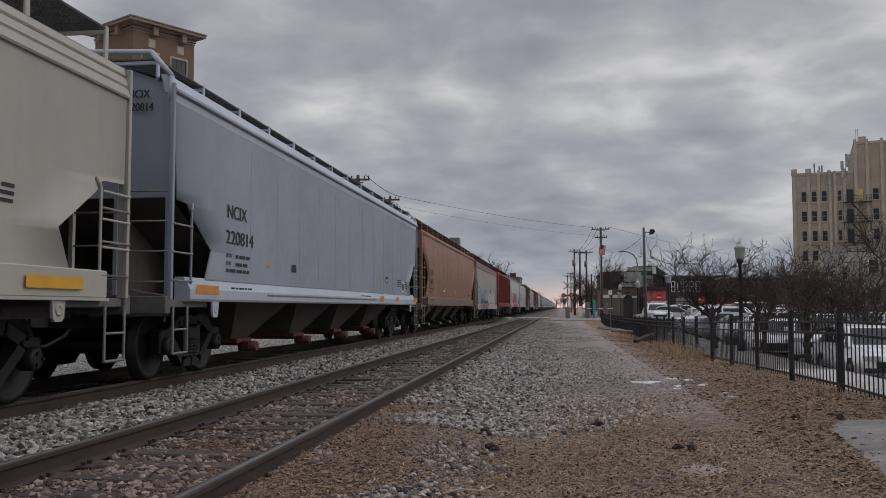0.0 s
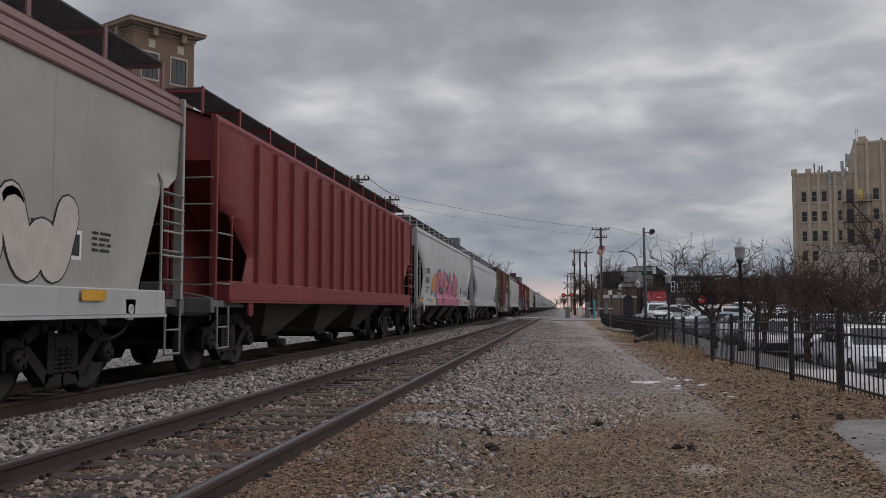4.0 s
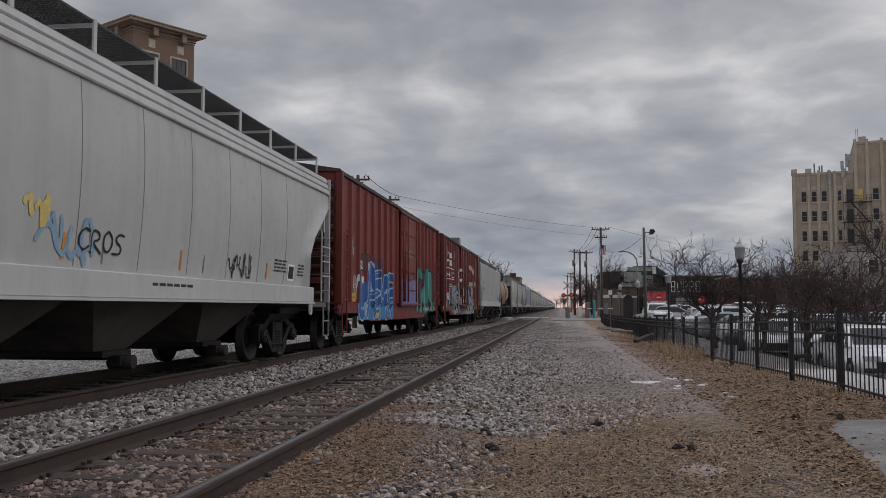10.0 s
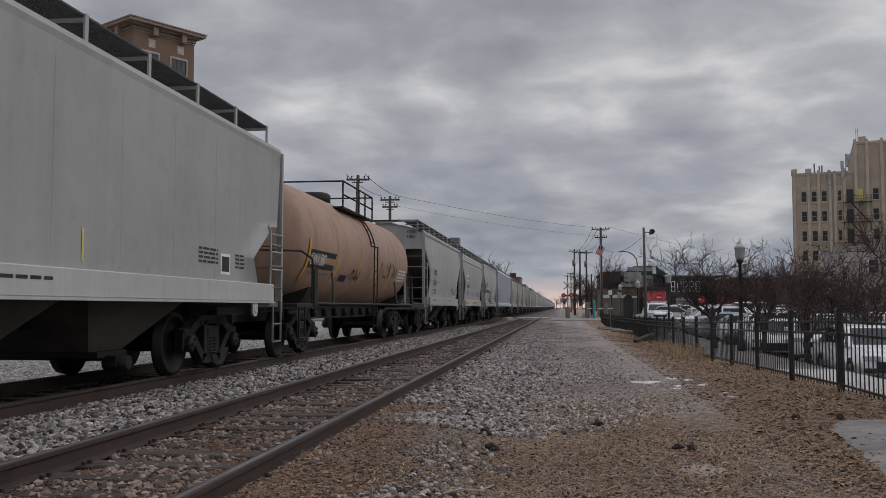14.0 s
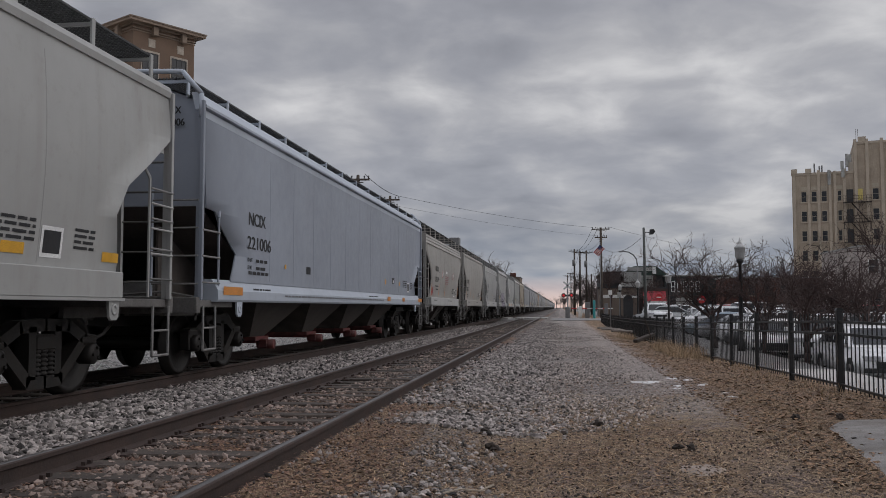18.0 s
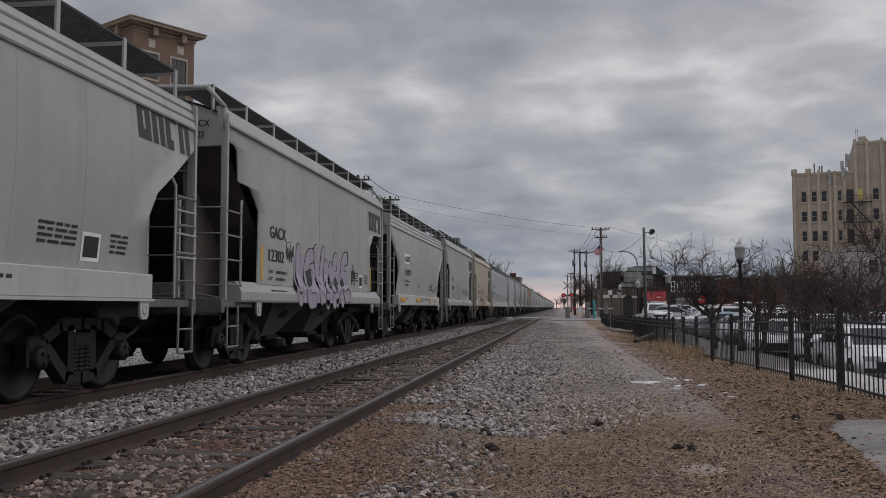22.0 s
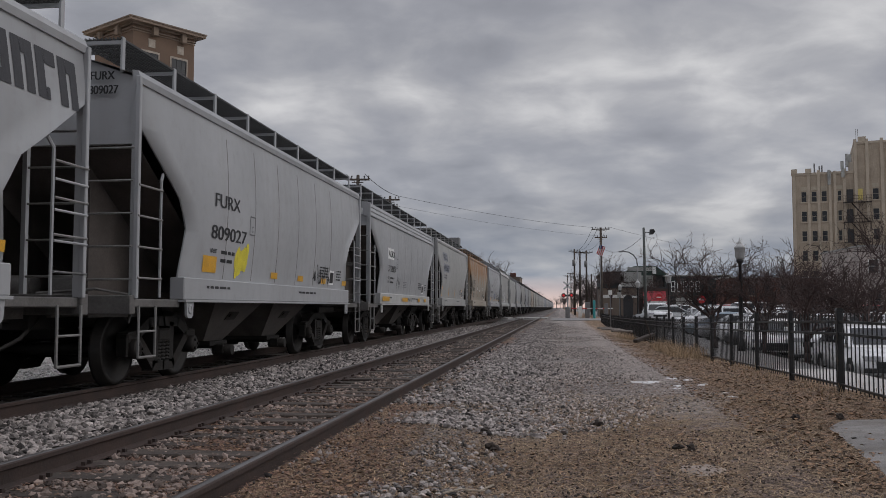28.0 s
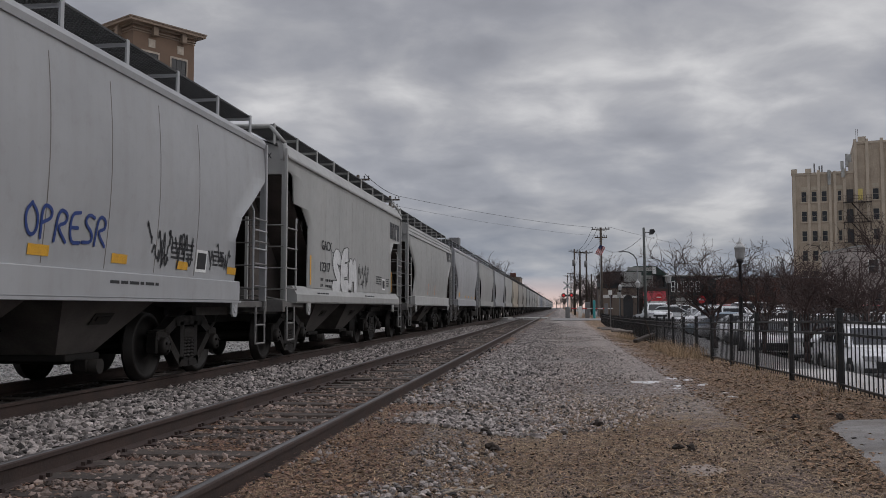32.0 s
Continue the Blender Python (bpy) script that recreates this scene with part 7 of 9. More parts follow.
BLACK_IRON = surf("black_enamel", (0.012, 0.012, 0.013), 0.45, 0, 0.2, 4, 50, 0.05)
WIRE = surf("cable_black", (0.03, 0.03, 0.032), 0.6)
BARK = surf("bark", (0.060, 0.038, 0.034), 0.9, 0, 0.35, 6, 50, 0.5)
STUCCO = surf("tan_stucco", (0.165, 0.108, 0.075), 0.85, 0, 0.12, 0.8, 40, 0.2)
CREAM_TRIM = surf("cream_trim", (0.42, 0.36, 0.28), 0.8, 0, 0.1, 1, 40, 0.1)
GLASS = surf("window_glass", (0.012, 0.014, 0.017), 0.3, 0, 0.2, 0.5, 5, 0.0)
DARK_FRAME = surf("dark_window_frame", (0.03, 0.03, 0.032), 0.5)
YELLOW_BRICK = surf("buff_brick", (0.40, 0.328, 0.25), 0.85, 0, 0.16, 0.35, 14, 0.3, (0.14, 0.11, 0.08), 0.3, True)
BUFF_STONE = surf("buff_stone", (0.47, 0.395, 0.31), 0.85, 0, 0.12, 0.5, 20, 0.2)
RED_BRICK = surf("red_brick", (0.12, 0.05, 0.037), 0.88, 0, 0.2, 0.8, 16, 0.3)
DARK_CLAD = surf("dark_cladding", (0.035, 0.04, 0.04), 0.7, 0, 0.25, 0.8, 30, 0.1)
GREEN_CLAD = surf("dark_green_cladding", (0.025, 0.045, 0.036), 0.7, 0, 0.2, 0.8, 30, 0.1)
PALE_WALL = surf("pale_wall", (0.36, 0.36, 0.34), 0.8, 0, 0.2, 0.7, 30, 0.1, (0.2, 0.18, 0.16), 0.4)
TAN_WALL = surf("brown_block", (0.16, 0.125, 0.10), 0.85, 0, 0.15, 0.8, 20, 0.2)
RED_AWNING = surf("red_awning", (0.33, 0.035, 0.045), 0.7, 0, 0.15, 2, 40, 0.05)
SIGN_WHITE = flat_paint("sign_white", (0.7, 0.7, 0.68))
SIGN_RED = flat_paint("sign_red", (0.45, 0.02, 0.025))
ROOF_DARK = surf("roof_felt", (0.05, 0.05, 0.052), 0.9, 0, 0.2, 0.7, 30, 0.2)
CONCRETE = surf("concrete", (0.32, 0.31, 0.29), 0.88, 0, 0.2, 1.5, 60, 0.3)
LANTERN_WHITE = surf("frosted_lantern", (0.42, 0.42, 0.415), 0.5, 0, 0.06, 3, 20, 0.0)


def structure(name, bm, material, label, category):
    return tagged(part(name, bm, material), label, category, kind="structure")


# the road over the line
bm = bmesh.new()
box(bm, -60, 60, ROAD_Y0, ROAD_Y1, -0.3, 0.02)
structure("road", bm, surf("road_pale", (0.24, 0.235, 0.23), 0.9, 0, 0.15, 0.4, 60, 0.3), "pale asphalt road over the level crossing", "road")
bm = bmesh.new()
for x in (MAIN_X, SIDE_X):
    box(bm, x - 0.68, x + 0.68, ROAD_Y0 + 2, ROAD_Y1 - 2, 0.02, 0.165, 0.01)
    for s in (-1, 1):
        box(bm, *sorted((x + s * 0.84, x + s * 1.5)), ROAD_Y0 + 2, ROAD_Y1 - 2, 0.02, 0.165, 0.01)
structure("crossing_panel", bm, CONCRETE, "concrete level crossing panels between the rails", "crossing panel")
# the patch of paving by the path
bm = bmesh.new()
rows = []
for k in range(26):
    y = 4.8 + k * 0.185
    left = lerp([(4.8, 2.0), (6.4, 2.12), (7.6, 2.28), (9.1, 2.45), (9.45, 2.7)], y) + 0.05 * noise.noise((y * 4, 0, 5))
    right = 3.35 - (0.15 * max(0, y - 9.2) / 0.25)
    rows.append([(left + (right - left) * q / 6, y, ground_z(left + (right - left) * q / 6, y) + 0.014 - (0.02 if q == 0 else 0)) for q in range(7)])
grid(bm, rows)
structure("pavement", bm, PAVING, "pale worn asphalt patch edged with leaf litter", "pavement")
bm = bmesh.new()
rows = []
for k in range(23):
    y = 6 + k * 0.8
    rows.append([(x, y, ground_z(x, y) + 0.03) for x in (4.75, 5.3, 6.0, 6.78)])
grid(bm, rows)
structure("sidewalk", bm, surf("pale_concrete", (0.43, 0.41, 0.395), 0.85, 0, 0.15, 1.0, 60, 0.3), "pale concrete walk along the car park edge", "pavement")


# fence
def fence():
    f = empty("fence", Matrix.Translation((FENCE_X, 0, 0)))
    tagged(f, "black steel picket fence with square posts and three rails", "fence")
    def post(bm):
        box(bm, -0.034, 0.034, -0.034, 0.034, -0.25, 1.0, 0.004)
        prism(bm, [(-0.045, 1.0), (0.045, 1.0), (0.03, 1.03), (-0.03, 1.03)], 1, -0.045, 0.045)
    def picket(bm):
        box(bm, -0.0065, 0.0065, -0.0065, 0.0065, 0.03, 0.97)
    def rail(bm):
        box(bm, -0.015, 0.015, 0.03, 2.41, -0.016, 0.016, 0.003)
    n = 0
    far = bmesh.new()
    for k in range(-4, 32):
        y = 2.25 + 2.44 * k
        zb, zn = lerp(FENCE_FOOT[:-2], y), lerp(FENCE_FOOT[:-2], y + 2.44)
        tip = math.degrees(math.atan2(zn - zb, 2.44))
        shape("post", "fpost", post, BLACK_IRON, f, at=(0, y, zb))
        for z in (0.08, 0.71, 0.86):
            shape("rail", "frail", rail, BLACK_IRON, f, at=pose(0, y, zb + z, tip, 0, 0))
        for j in range(1, 16):
            yy = y + 2.44 * j / 16
            if 3 <= k < 18:
                shape("picket", "fpick", picket, BLACK_IRON, f, at=(0, yy, zb + (zn - zb) * j / 16))
            else:
                box(far, -0.007, 0.007, yy - 0.007, yy + 0.007, zb + (zn - zb) * j / 16 + 0.03, zb + (zn - zb) * j / 16 + 0.97)
    tagged(part("far_pickets", far, BLACK_IRON, f), kind="stuff")


fence()


# utility poles and wires
def utility_pole(x, y, h, arms, label, base=0.0, lean=0.0, transformer=False, r=0.16):
    p = empty("utility_pole", pose(x, y, base, 0, lean, 0))
    tagged(p, label, "utility pole", "utility poles")
    bm = bmesh.new()
    lathe(bm, [(-0.3, r), (h, r * 0.65), (h + 0.05, r * 0.5)], (0, 0, 0), 2, 10)
    part("pole", bm, WOOD_POLE, p)
    for z, w in arms:
        bm = bmesh.new()
        box(bm, -w, w, -0.06, 0.06, z - 0.06, z + 0.06, 0.01)
        box(bm, -w * 0.5, w * 0.5, -0.09, -0.06, z - 0.22, z - 0.16)
        a = part("crossarm", bm, WOOD_POLE, p)
        for q in (-0.92, -0.55, 0.55, 0.92):
            bm = bmesh.new()
            lathe(bm, [(z + 0.06, 0.03), (z + 0.16, 0.03), (z + 0.18, 0.06), (z + 0.24, 0.05), (z + 0.26, 0.02)], (w * q, 0, 0), 2, 8)
            part("insulator", bm, POLE_GREY, a)
    if transformer:
        bm = bmesh.new()
        lathe(bm, [(h - 2.6, 0.18), (h - 2.55, 0.24), (h - 1.7, 0.24), (h - 1.6, 0.16)], (-0.1, -0.34, 0), 2, 14)
        part("transformer", bm, POLE_GREY, p)
    return p


utility_pole(4.6, 105, 10.2, [(10.05, 1.0), (9.1, 0.7)], "tall weathered wooden utility pole with two crossarms", r=0.2)
utility_pole(2.2, 144, 10.2, [(9.95, 0.9)], "wooden utility pole with a transformer", transformer=True, r=0.18)
utility_pole(3.1, 146, 10.1, [(9.8, 0.9)], "wooden utility pole with one crossarm", r=0.18)
utility_pole(4.05, 144, 10.0, [(9.75, 1.0)], "wooden utility pole with one crossarm", transformer=True, r=0.18)
utility_pole(1.9, 245, 9.7, [(9.5, 1.0)], "far wooden utility pole", r=0.2)
utility_pole(2.8, 247, 10.4, [(10.2, 1.1), (9.3, 0.8)], "far wooden utility pole", r=0.2)
utility_pole(5.0, 150, 6.5, [], "short wooden pole without arms", r=0.2)
utility_pole(-13.0, 57, 9.6, [(9.35, 0.75)], "wooden utility pole behind the train", lean=1.0)
utility_pole(-13.0, 69, 9.7, [(9.45, 0.75), (8.9, 0.6)], "wooden utility pole behind the train")
for y, h in ((330, 9.5), (420, 9.5), (520, 10)):
    utility_pole(-14 + (y % 7), y, h, [(h - 0.3, 1.0)], "far wooden utility pole", r=0.2)
    utility_pole(5.0, y + 20, h, [(h - 0.3, 1.0)], "far wooden utility pole", r=0.2)


def wire(a, b, sag, r=0.02, label="overhead cable sagging between two poles"):
    bm = bmesh.new()
    a, b = Vector(a), Vector(b)
    pts = []
    for i in range(15):
        f = i / 14
        p = a.lerp(b, f)
        p.z -= sag * 4 * f * (1 - f)
        pts.append(p)
    pipe(bm, pts, r, 5)
    tagged(part("overhead_wire", bm, WIRE), label, "cable", "overhead wires")


wire((-12.4, 69, 9.75), (3.7, 105, 10.25), 0.3, 0.013)
wire((-12.6, 69, 9.0), (4.1, 105, 9.3), 0.3, 0.008)
wire((-12.4, 57, 9.7), (-12.4, 69, 9.75), 0.2, 0.02)
wire((-13.6, 57, 9.7), (-13.6, 69, 9.75), 0.25, 0.016)
wire((5.5, 105, 10.3), (40.0, 150, 8.0), 0.8, 0.016)
wire((4.6, 105, 8.0), (6.2, 72, 6.5), 0.8, 0.016)
wire((4.6, 105, 7.0), (12.0, 129, 6.0), 0.5, 0.02)
for x in (3.7, 4.3, 5.4):
    wire((x, 105, 10.3), (x - 1.2, 144, 10.1), 0.7, 0.018)
wire((3.0, 146, 10.0), (2.4, 246, 9.9), 1.2, 0.02)

# flag on a slim staff near the tall pole
STAFF = (4.35, 101.0)
staff = empty("flagpole", Matrix.Translation((STAFF[0], STAFF[1], 0)))
tagged(staff, "slim grey flagpole beside the crossing", "flagpole")
bm = bmesh.new()
lathe(bm, [(0, 0.06), (8.1, 0.035)], (0, 0, 0), 2, 8)
part("staff", bm, POLE_GREY, staff)
bm = bmesh.new()
lathe(bm, [(8.1, 0.02), (8.15, 0.06), (8.22, 0.06), (8.26, 0.01)], (0, 0, 0), 2, 8)
part("finial", bm, POLE_GREY, staff)
flag = empty("flag", Matrix.Translation((STAFF[0] - 0.04, STAFF[1], 8.0)))
tagged(flag, "red, white and blue striped flag moving in the wind", "flag")
FLAG = []
CLOTH = [flat_paint("cloth_red", (0.42, 0.04, 0.05)), flat_paint("cloth_white", (0.6, 0.58, 0.55))]
CLOTH_BLUE = flat_paint("cloth_blue", (0.02, 0.03, 0.10))


def strip_pose(k, lift, ripple):
    """Strip k of the cloth, counted from the staff; lift 0 hangs down, 90 stands straight out."""
    a = radians(lift)
    step = 0.22
    x, z = -step * k * math.sin(a), -step * k * math.cos(a) * 0.95
    return pose(x, 0.05 * math.sin(k * 1.3 + ripple * 0.2), z, 0, -(90 - lift) + ripple * 0.3, ripple)


for k in range(5):
    holder = None
    for j in range(7):
        bm = bmesh.new()
        w = 0.66 / 7
        box(bm, -0.245, 0.0, -0.008, 0.008, -w * (j + 1), -w * j)
        c = CLOTH_BLUE if (k < 2 and j < 4) else CLOTH[j % 2]
        if holder is None:
            holder = part("flag_strip", bm, c, flag)
            FLAG.append(holder)
        else:
            part("stripe", bm, c, holder)
    holder.matrix_local = strip_pose(k, 8, 0)


# floodlight pole, cobra lamp, lantern posts
def flood_pole(x, y, h):
    p = empty("floodlight_pole", pose(x, y, -0.7, 0, -0.6, 0))
    tagged(p, "grey pole with a dark floodlight on a short arm", "lamp post")
    bm = bmesh.new()
    lathe(bm, [(0, 0.13), (h, 0.09), (h + 0.03, 0.05)], (0, 0, 0), 2, 10)
    part("pole", bm, surf("weathered_green_pole", (0.10, 0.11, 0.105), 0.6, 0.2, 0.2, 3, 40, 0.1), p)
    bm = bmesh.new()
    pipe(bm, [(0, 0, h - 0.35), (0.45, 0, h - 0.35)], 0.04)
    part("arm", bm, POLE_GREY, p)
    bm = bmesh.new()
    prism(bm, [(0.40, h - 0.52), (0.68, h - 0.5), (0.84, h - 0.3), (0.7, h - 0.12), (0.45, h - 0.14)], 1, -0.2, 0.2)
    part("floodlight", bm, BLACK_IRON, p)


flood_pole(6.35, 70, 7.85)
p = empty("street_lamp", Matrix.Translation((8.25, 100, 0)))
tagged(p, "grey cobra-head street lamp with a curved arm", "street lamp")
bm = bmesh.new()
pipe(bm, [(0, 0, 0), (0, 0, 5.6), (-0.1, 0, 6.3), (-0.4, 0, 6.8), (-0.9, 0, 7.1), (-1.4, 0, 7.2)], 0.07, 8)
part("pole", bm, POLE_GREY, p)
bm = bmesh.new()
prism(bm, [(-1.35, 7.16), (-1.75, 7.08), (-2.0, 7.1), (-1.95, 7.22), (-1.4, 7.28)], 1, -0.12, 0.12)
part("lamp_head", bm, POLE_GREY, p)


def lantern_post(x, y, base):
    p = empty("lantern_post", Matrix.Translation((x, y, base)))
    tagged(p, "black lamp post with a frosted acorn lantern", "lamp post", "lantern posts")
    def pole(bm):
        lathe(bm, [(0, 0.14), (0.35, 0.14), (0.45, 0.08), (3.2, 0.055), (3.28, 0.12), (3.36, 0.14), (3.40, 0.09)], (0, 0, 0), 2, 12)
    def glass(bm):
        lathe(bm, [(3.40, 0.13), (3.46, 0.165), (3.76, 0.185), (3.78, 0.215), (3.84, 0.18), (3.95, 0.09)], (0, 0, 0), 2, 16)
    def cap(bm):
        lathe(bm, [(3.95, 0.09), (3.99, 0.08), (4.02, 0.04), (4.08, 0.03), (4.13, 0.01)], (0, 0, 0), 2, 12)
    shape("pole", "lpole", pole, BLACK_IRON, p)
    shape("lantern", "lglass", glass, LANTERN_WHITE, p, "frosted white lantern")
    shape("cap", "lcap", cap, LANTERN_WHITE, p)


for x, y, base in ((6.4, 33.8, -0.5), (6.65, 58.0, -0.72), (6.55, 79.5, -0.55), (6.35, 100.0, -0.4)):
    lantern_post(x, y, base)


# crossing signals
RED_LAMP = bpy.data.materials.new("lit_red_signal")
RED_LAMP.use_nodes = True
b = RED_LAMP.node_tree.nodes["Principled BSDF"]
b.inputs["Base Color"].default_value = (0.5, 0.02, 0.03, 1)
b.inputs["Emission Color"].default_value = (1.0, 0.06, 0.06, 1)
b.inputs["Emission Strength"].default_value = 0.18


def crossing_signal(x, y, arm):
    s = empty("crossing_signal", Matrix.Translation((x, y, 0)))
    tagged(s, "level crossing signal with two lit red lamps and a crossbuck", "crossing signal", "crossing signals")
    bm = bmesh.new()
    lathe(bm, [(0, 0.2), (0.1, 0.2), (0.12, 0.07), (4.1, 0.06)], (0, 0, 0), 2, 10)
    part("mast", bm, POLE_GREY, s)
    for q in (-45, 45):
        bm = bmesh.new()
        box(bm, -0.6, 0.6, -0.10, -0.07, -0.09, 0.09)
        bmesh.ops.transform(bm, matrix=pose(0, 0, 3.5, 0, q, 0), verts=bm.verts)
        part("crossbuck_board", bm, SIGN_WHITE, s)
    bm = bmesh.new()
    box(bm, -0.5, 0.5, -0.05, 0.05, 2.4, 2.5)
    part("lamp_bar", bm, BLACK_IRON, s)
    for q in (-0.42, 0.42):
        bm = bmesh.new()
        lathe(bm, [(-0.12, 0.24), (-0.10, 0.24)], (q, 0, 2.45), 1, 18)
        t = part("target", bm, BLACK_IRON, s)
        bm = bmesh.new()
        lathe(bm, [(-0.16, 0.11), (-0.12, 0.13)], (q, 0, 2.45), 1, 16)
        part("lamp", bm, RED_LAMP, t, "lit red lamp")
    if arm:
        for i in range(8):
            bm = bmesh.new()
            box(bm, 0.4 + i * 0.55, 0.4 + (i + 1) * 0.55, -0.3, -0.24, 1.0, 1.1)
            bmesh.ops.transform(bm, matrix=pose(0, 0, 0, 0, 0, 0), verts=bm.verts)
            part("gate_arm", bm, SIGN_WHITE if i % 2 else SIGN_RED, s)
        bm = bmesh.new()
        box(bm, -0.25, 0.25, -0.4, 0.0, 0.0, 1.2, 0.03)
        part("gate_machine", bm, POLE_GREY, s)


crossing_signal(0.75, 99, True)

crossing_signal(-9.5, 99.5, False)
# relay cabinet and small signs by the crossing
for x, y, w, h, m, lab in ((2.9, 101, 0.5, 1.7, POLE_GREY, "grey relay cabinet by the crossing"), (3.5, 97.5, 0.25, 1.9, surf("teal_box", (0.05, 0.3, 0.3), 0.6), "teal utility box by the crossing"), (2.2, 104, 0.4, 1.3, SIGN_WHITE, "white utility cabinet by the crossing"), (4.0, 82, 0.3, 1.5, POLE_GREY, "grey utility pedestal by the path")):
    c = empty("utility_cabinet", Matrix.Translation((x, y, 0)))
    tagged(c, lab, "utility cabinet")
    bm = bmesh.new()
    box(bm, -w / 2, w / 2, -0.3, 0.3, 0, h, 0.03)
    part("body", bm, m, c)
    bm = bmesh.new()
    box(bm, -w * 0.4, w * 0.4, -0.32, -0.305, 0.15, h - 0.15)
    part("door", bm, m, c)


def sign(x, y, z, w, h, face, label, post=True, round_=False, stop=False, text=None):
    s = empty("road_sign", Matrix.Translation((x, y, z)))
    tagged(s, label, "sign")
    if post:
        bm = bmesh.new()
        box(bm, -0.03, 0.03, -0.02, 0.02, 0, 2.2 + h)
        part("post", bm, POLE_GREY, s)
    bm = bmesh.new()
    if round_:
        lathe(bm, [(-0.06, w / 2), (-0.03, w / 2)], (0, 0, 2.2 + h / 2), 1, 8 if stop else 20)
    else:
        box(bm, -w / 2, w / 2, -0.06, -0.03, 2.2, 2.2 + h, 0.004)
    f = part("panel", bm, face, s)
    if stop:
        bm = bmesh.new()
        for k in range(4):
            box(bm, -w * 0.33 + k * w * 0.17, -w * 0.33 + k * w * 0.17 + w * 0.12, -0.068, -0.062, 2.2 + h * 0.4, 2.2 + h * 0.6)
        part("lettering", bm, SIGN_WHITE, f)
    elif round_:
        bm = bmesh.new()
        box(bm, -w * 0.36, w * 0.36, -0.068, -0.062, 2.2 + h * 0.42, 2.2 + h * 0.58)
        part("bar", bm, SIGN_WHITE, f)


sign(9.2, 88, -0.4, 0.62, 0.62, SIGN_RED, "round red and white no-entry sign on a post", round_=True)
sign(12.5, 84, -0.7, 0.72, 0.72, SIGN_RED, "red octagonal stop sign on a post", round_=True, stop=True)
sign(3.3, 62, -0.2, 0.25, 0.3, SIGN_WHITE, "small white sign board on a post by the fence")
sign(4.4, 70, -0.3, 0.3, 0.4, PALE_WALL, "back of a small pale sign board on a post")


# trees
def bare_tree(x, y, z, h, spread, seed, label, limbs=6, twig=0.006, trunk_r=0.11, sub=9, fine=7):
    """A leafless tree: a tapered trunk, arching limbs, side branches and very many thin twigs."""
    r = random.Random(seed)
    t = empty("bare_tree", Matrix.Translation((x, y, z)))
    tagged(t, label, "tree", "bare trees")
    wood, twigs = bmesh.new(), bmesh.new()

    def shoot(bm, p, d, length, r0, r1, n, wander, lift, seg):
        """A bent tapering branch; gives its points and directions."""
        out = []
        for i in range(n):
            d = (d + Vector((r.gauss(0, wander), r.gauss(0, wander), r.gauss(lift, wander * 0.7)))).normalized()
            q = p + d * (length / n)
            rod(bm, p, q, r0 + (r1 - r0) * i / n, seg, r0 + (r1 - r0) * (i + 1) / n)
            p = q
            out.append((p, d))
        return out

    def aside(d, tilt):
        ax = d.orthogonal().normalized()
        ax.rotate(Matrix.Rotation(r.uniform(0, 6.283), 3, d))
        return (d * math.cos(tilt) + ax * math.sin(tilt)).normalized()

    stem = shoot(wood, Vector((0, 0, -0.1)), Vector((r.gauss(0, .06), r.gauss(0, .06), 1)).normalized(), h * 0.32, trunk_r, trunk_r * 0.8, 4, 0.06, 0, 8)
    top = stem[-1][0]
    for k in range(limbs):
        a = (k + r.uniform(-.3, .3)) * 6.283 / limbs
        tilt = r.uniform(0.3, 0.95)
        d = Vector((math.cos(a) * math.sin(tilt) * spread, math.sin(a) * math.sin(tilt) * spread, math.cos(tilt))).normalized()
        ln = h * r.uniform(0.42, 0.62)
        limb = shoot(wood, stem[r.choice((-1, -1, -2))][0], d, ln, trunk_r * 0.55, trunk_r * 0.2, 8, 0.32, 0.03, 6)
        for m in range(sub):
            p, dd = limb[min(7, 2 + int(r.random() * 6))]
            br = shoot(twigs, p, (aside(dd, r.uniform(.5, 1.2)) + Vector((0, 0, 0.25))).normalized(), ln * r.uniform(.3, .6), trunk_r * 0.17, twig, 6, 0.36, 0.02, 4)
            for q in range(fine):
                p2, d2 = br[int(r.random() * 6)]
                tw = shoot(twigs, p2, (aside(d2, r.uniform(.4, 1.2)) + Vector((0, 0, 0.3))).normalized(), ln * r.uniform(.12, .34), twig * 1.1, twig * 0.55, 4, 0.38, 0.0, 3)
                for u in range(3):
                    p3, d3 = tw[int(r.random() * 4)]
                    shoot(twigs, p3, aside(d3, r.uniform(.4, 1.1)), ln * r.uniform(.05, .15), twig * 0.7, twig * 0.4, 2, 0.2, 0.05, 3)
    part("trunk", wood, BARK, t)
    tagged(part("crown", twigs, BARK, t), kind="stuff")
    return t


bare_tree(5.9, 36.0, -0.7, 4.75, 1.15, 3, "leafless crab apple tree with a dense twiggy crown", 8, 0.0095, 0.09, sub=9, fine=6)
bare_tree(7.1, 33.5, -0.7, 4.2, 1.3, 8, "leafless crab apple tree with a dense twiggy crown", 8, 0.009, 0.09, sub=9, fine=6)
bare_tree(7.0, 27.5, -0.7, 4.1, 1.15, 14, "leafless crab apple tree with dense dark twigs", 8, 0.0075, 0.09, sub=8, fine=6)
bare_tree(8.75, 27.5, -0.7, 4.3, 1.15, 21, "leafless crab apple tree with dense dark twigs", 8, 0.0075, 0.09, sub=8, fine=6)
bare_tree(10.2, 37.0, -0.7, 4.4, 1.4, 33, "leafless crab apple tree in the car park", 8, 0.012, 0.11, sub=9, fine=6)
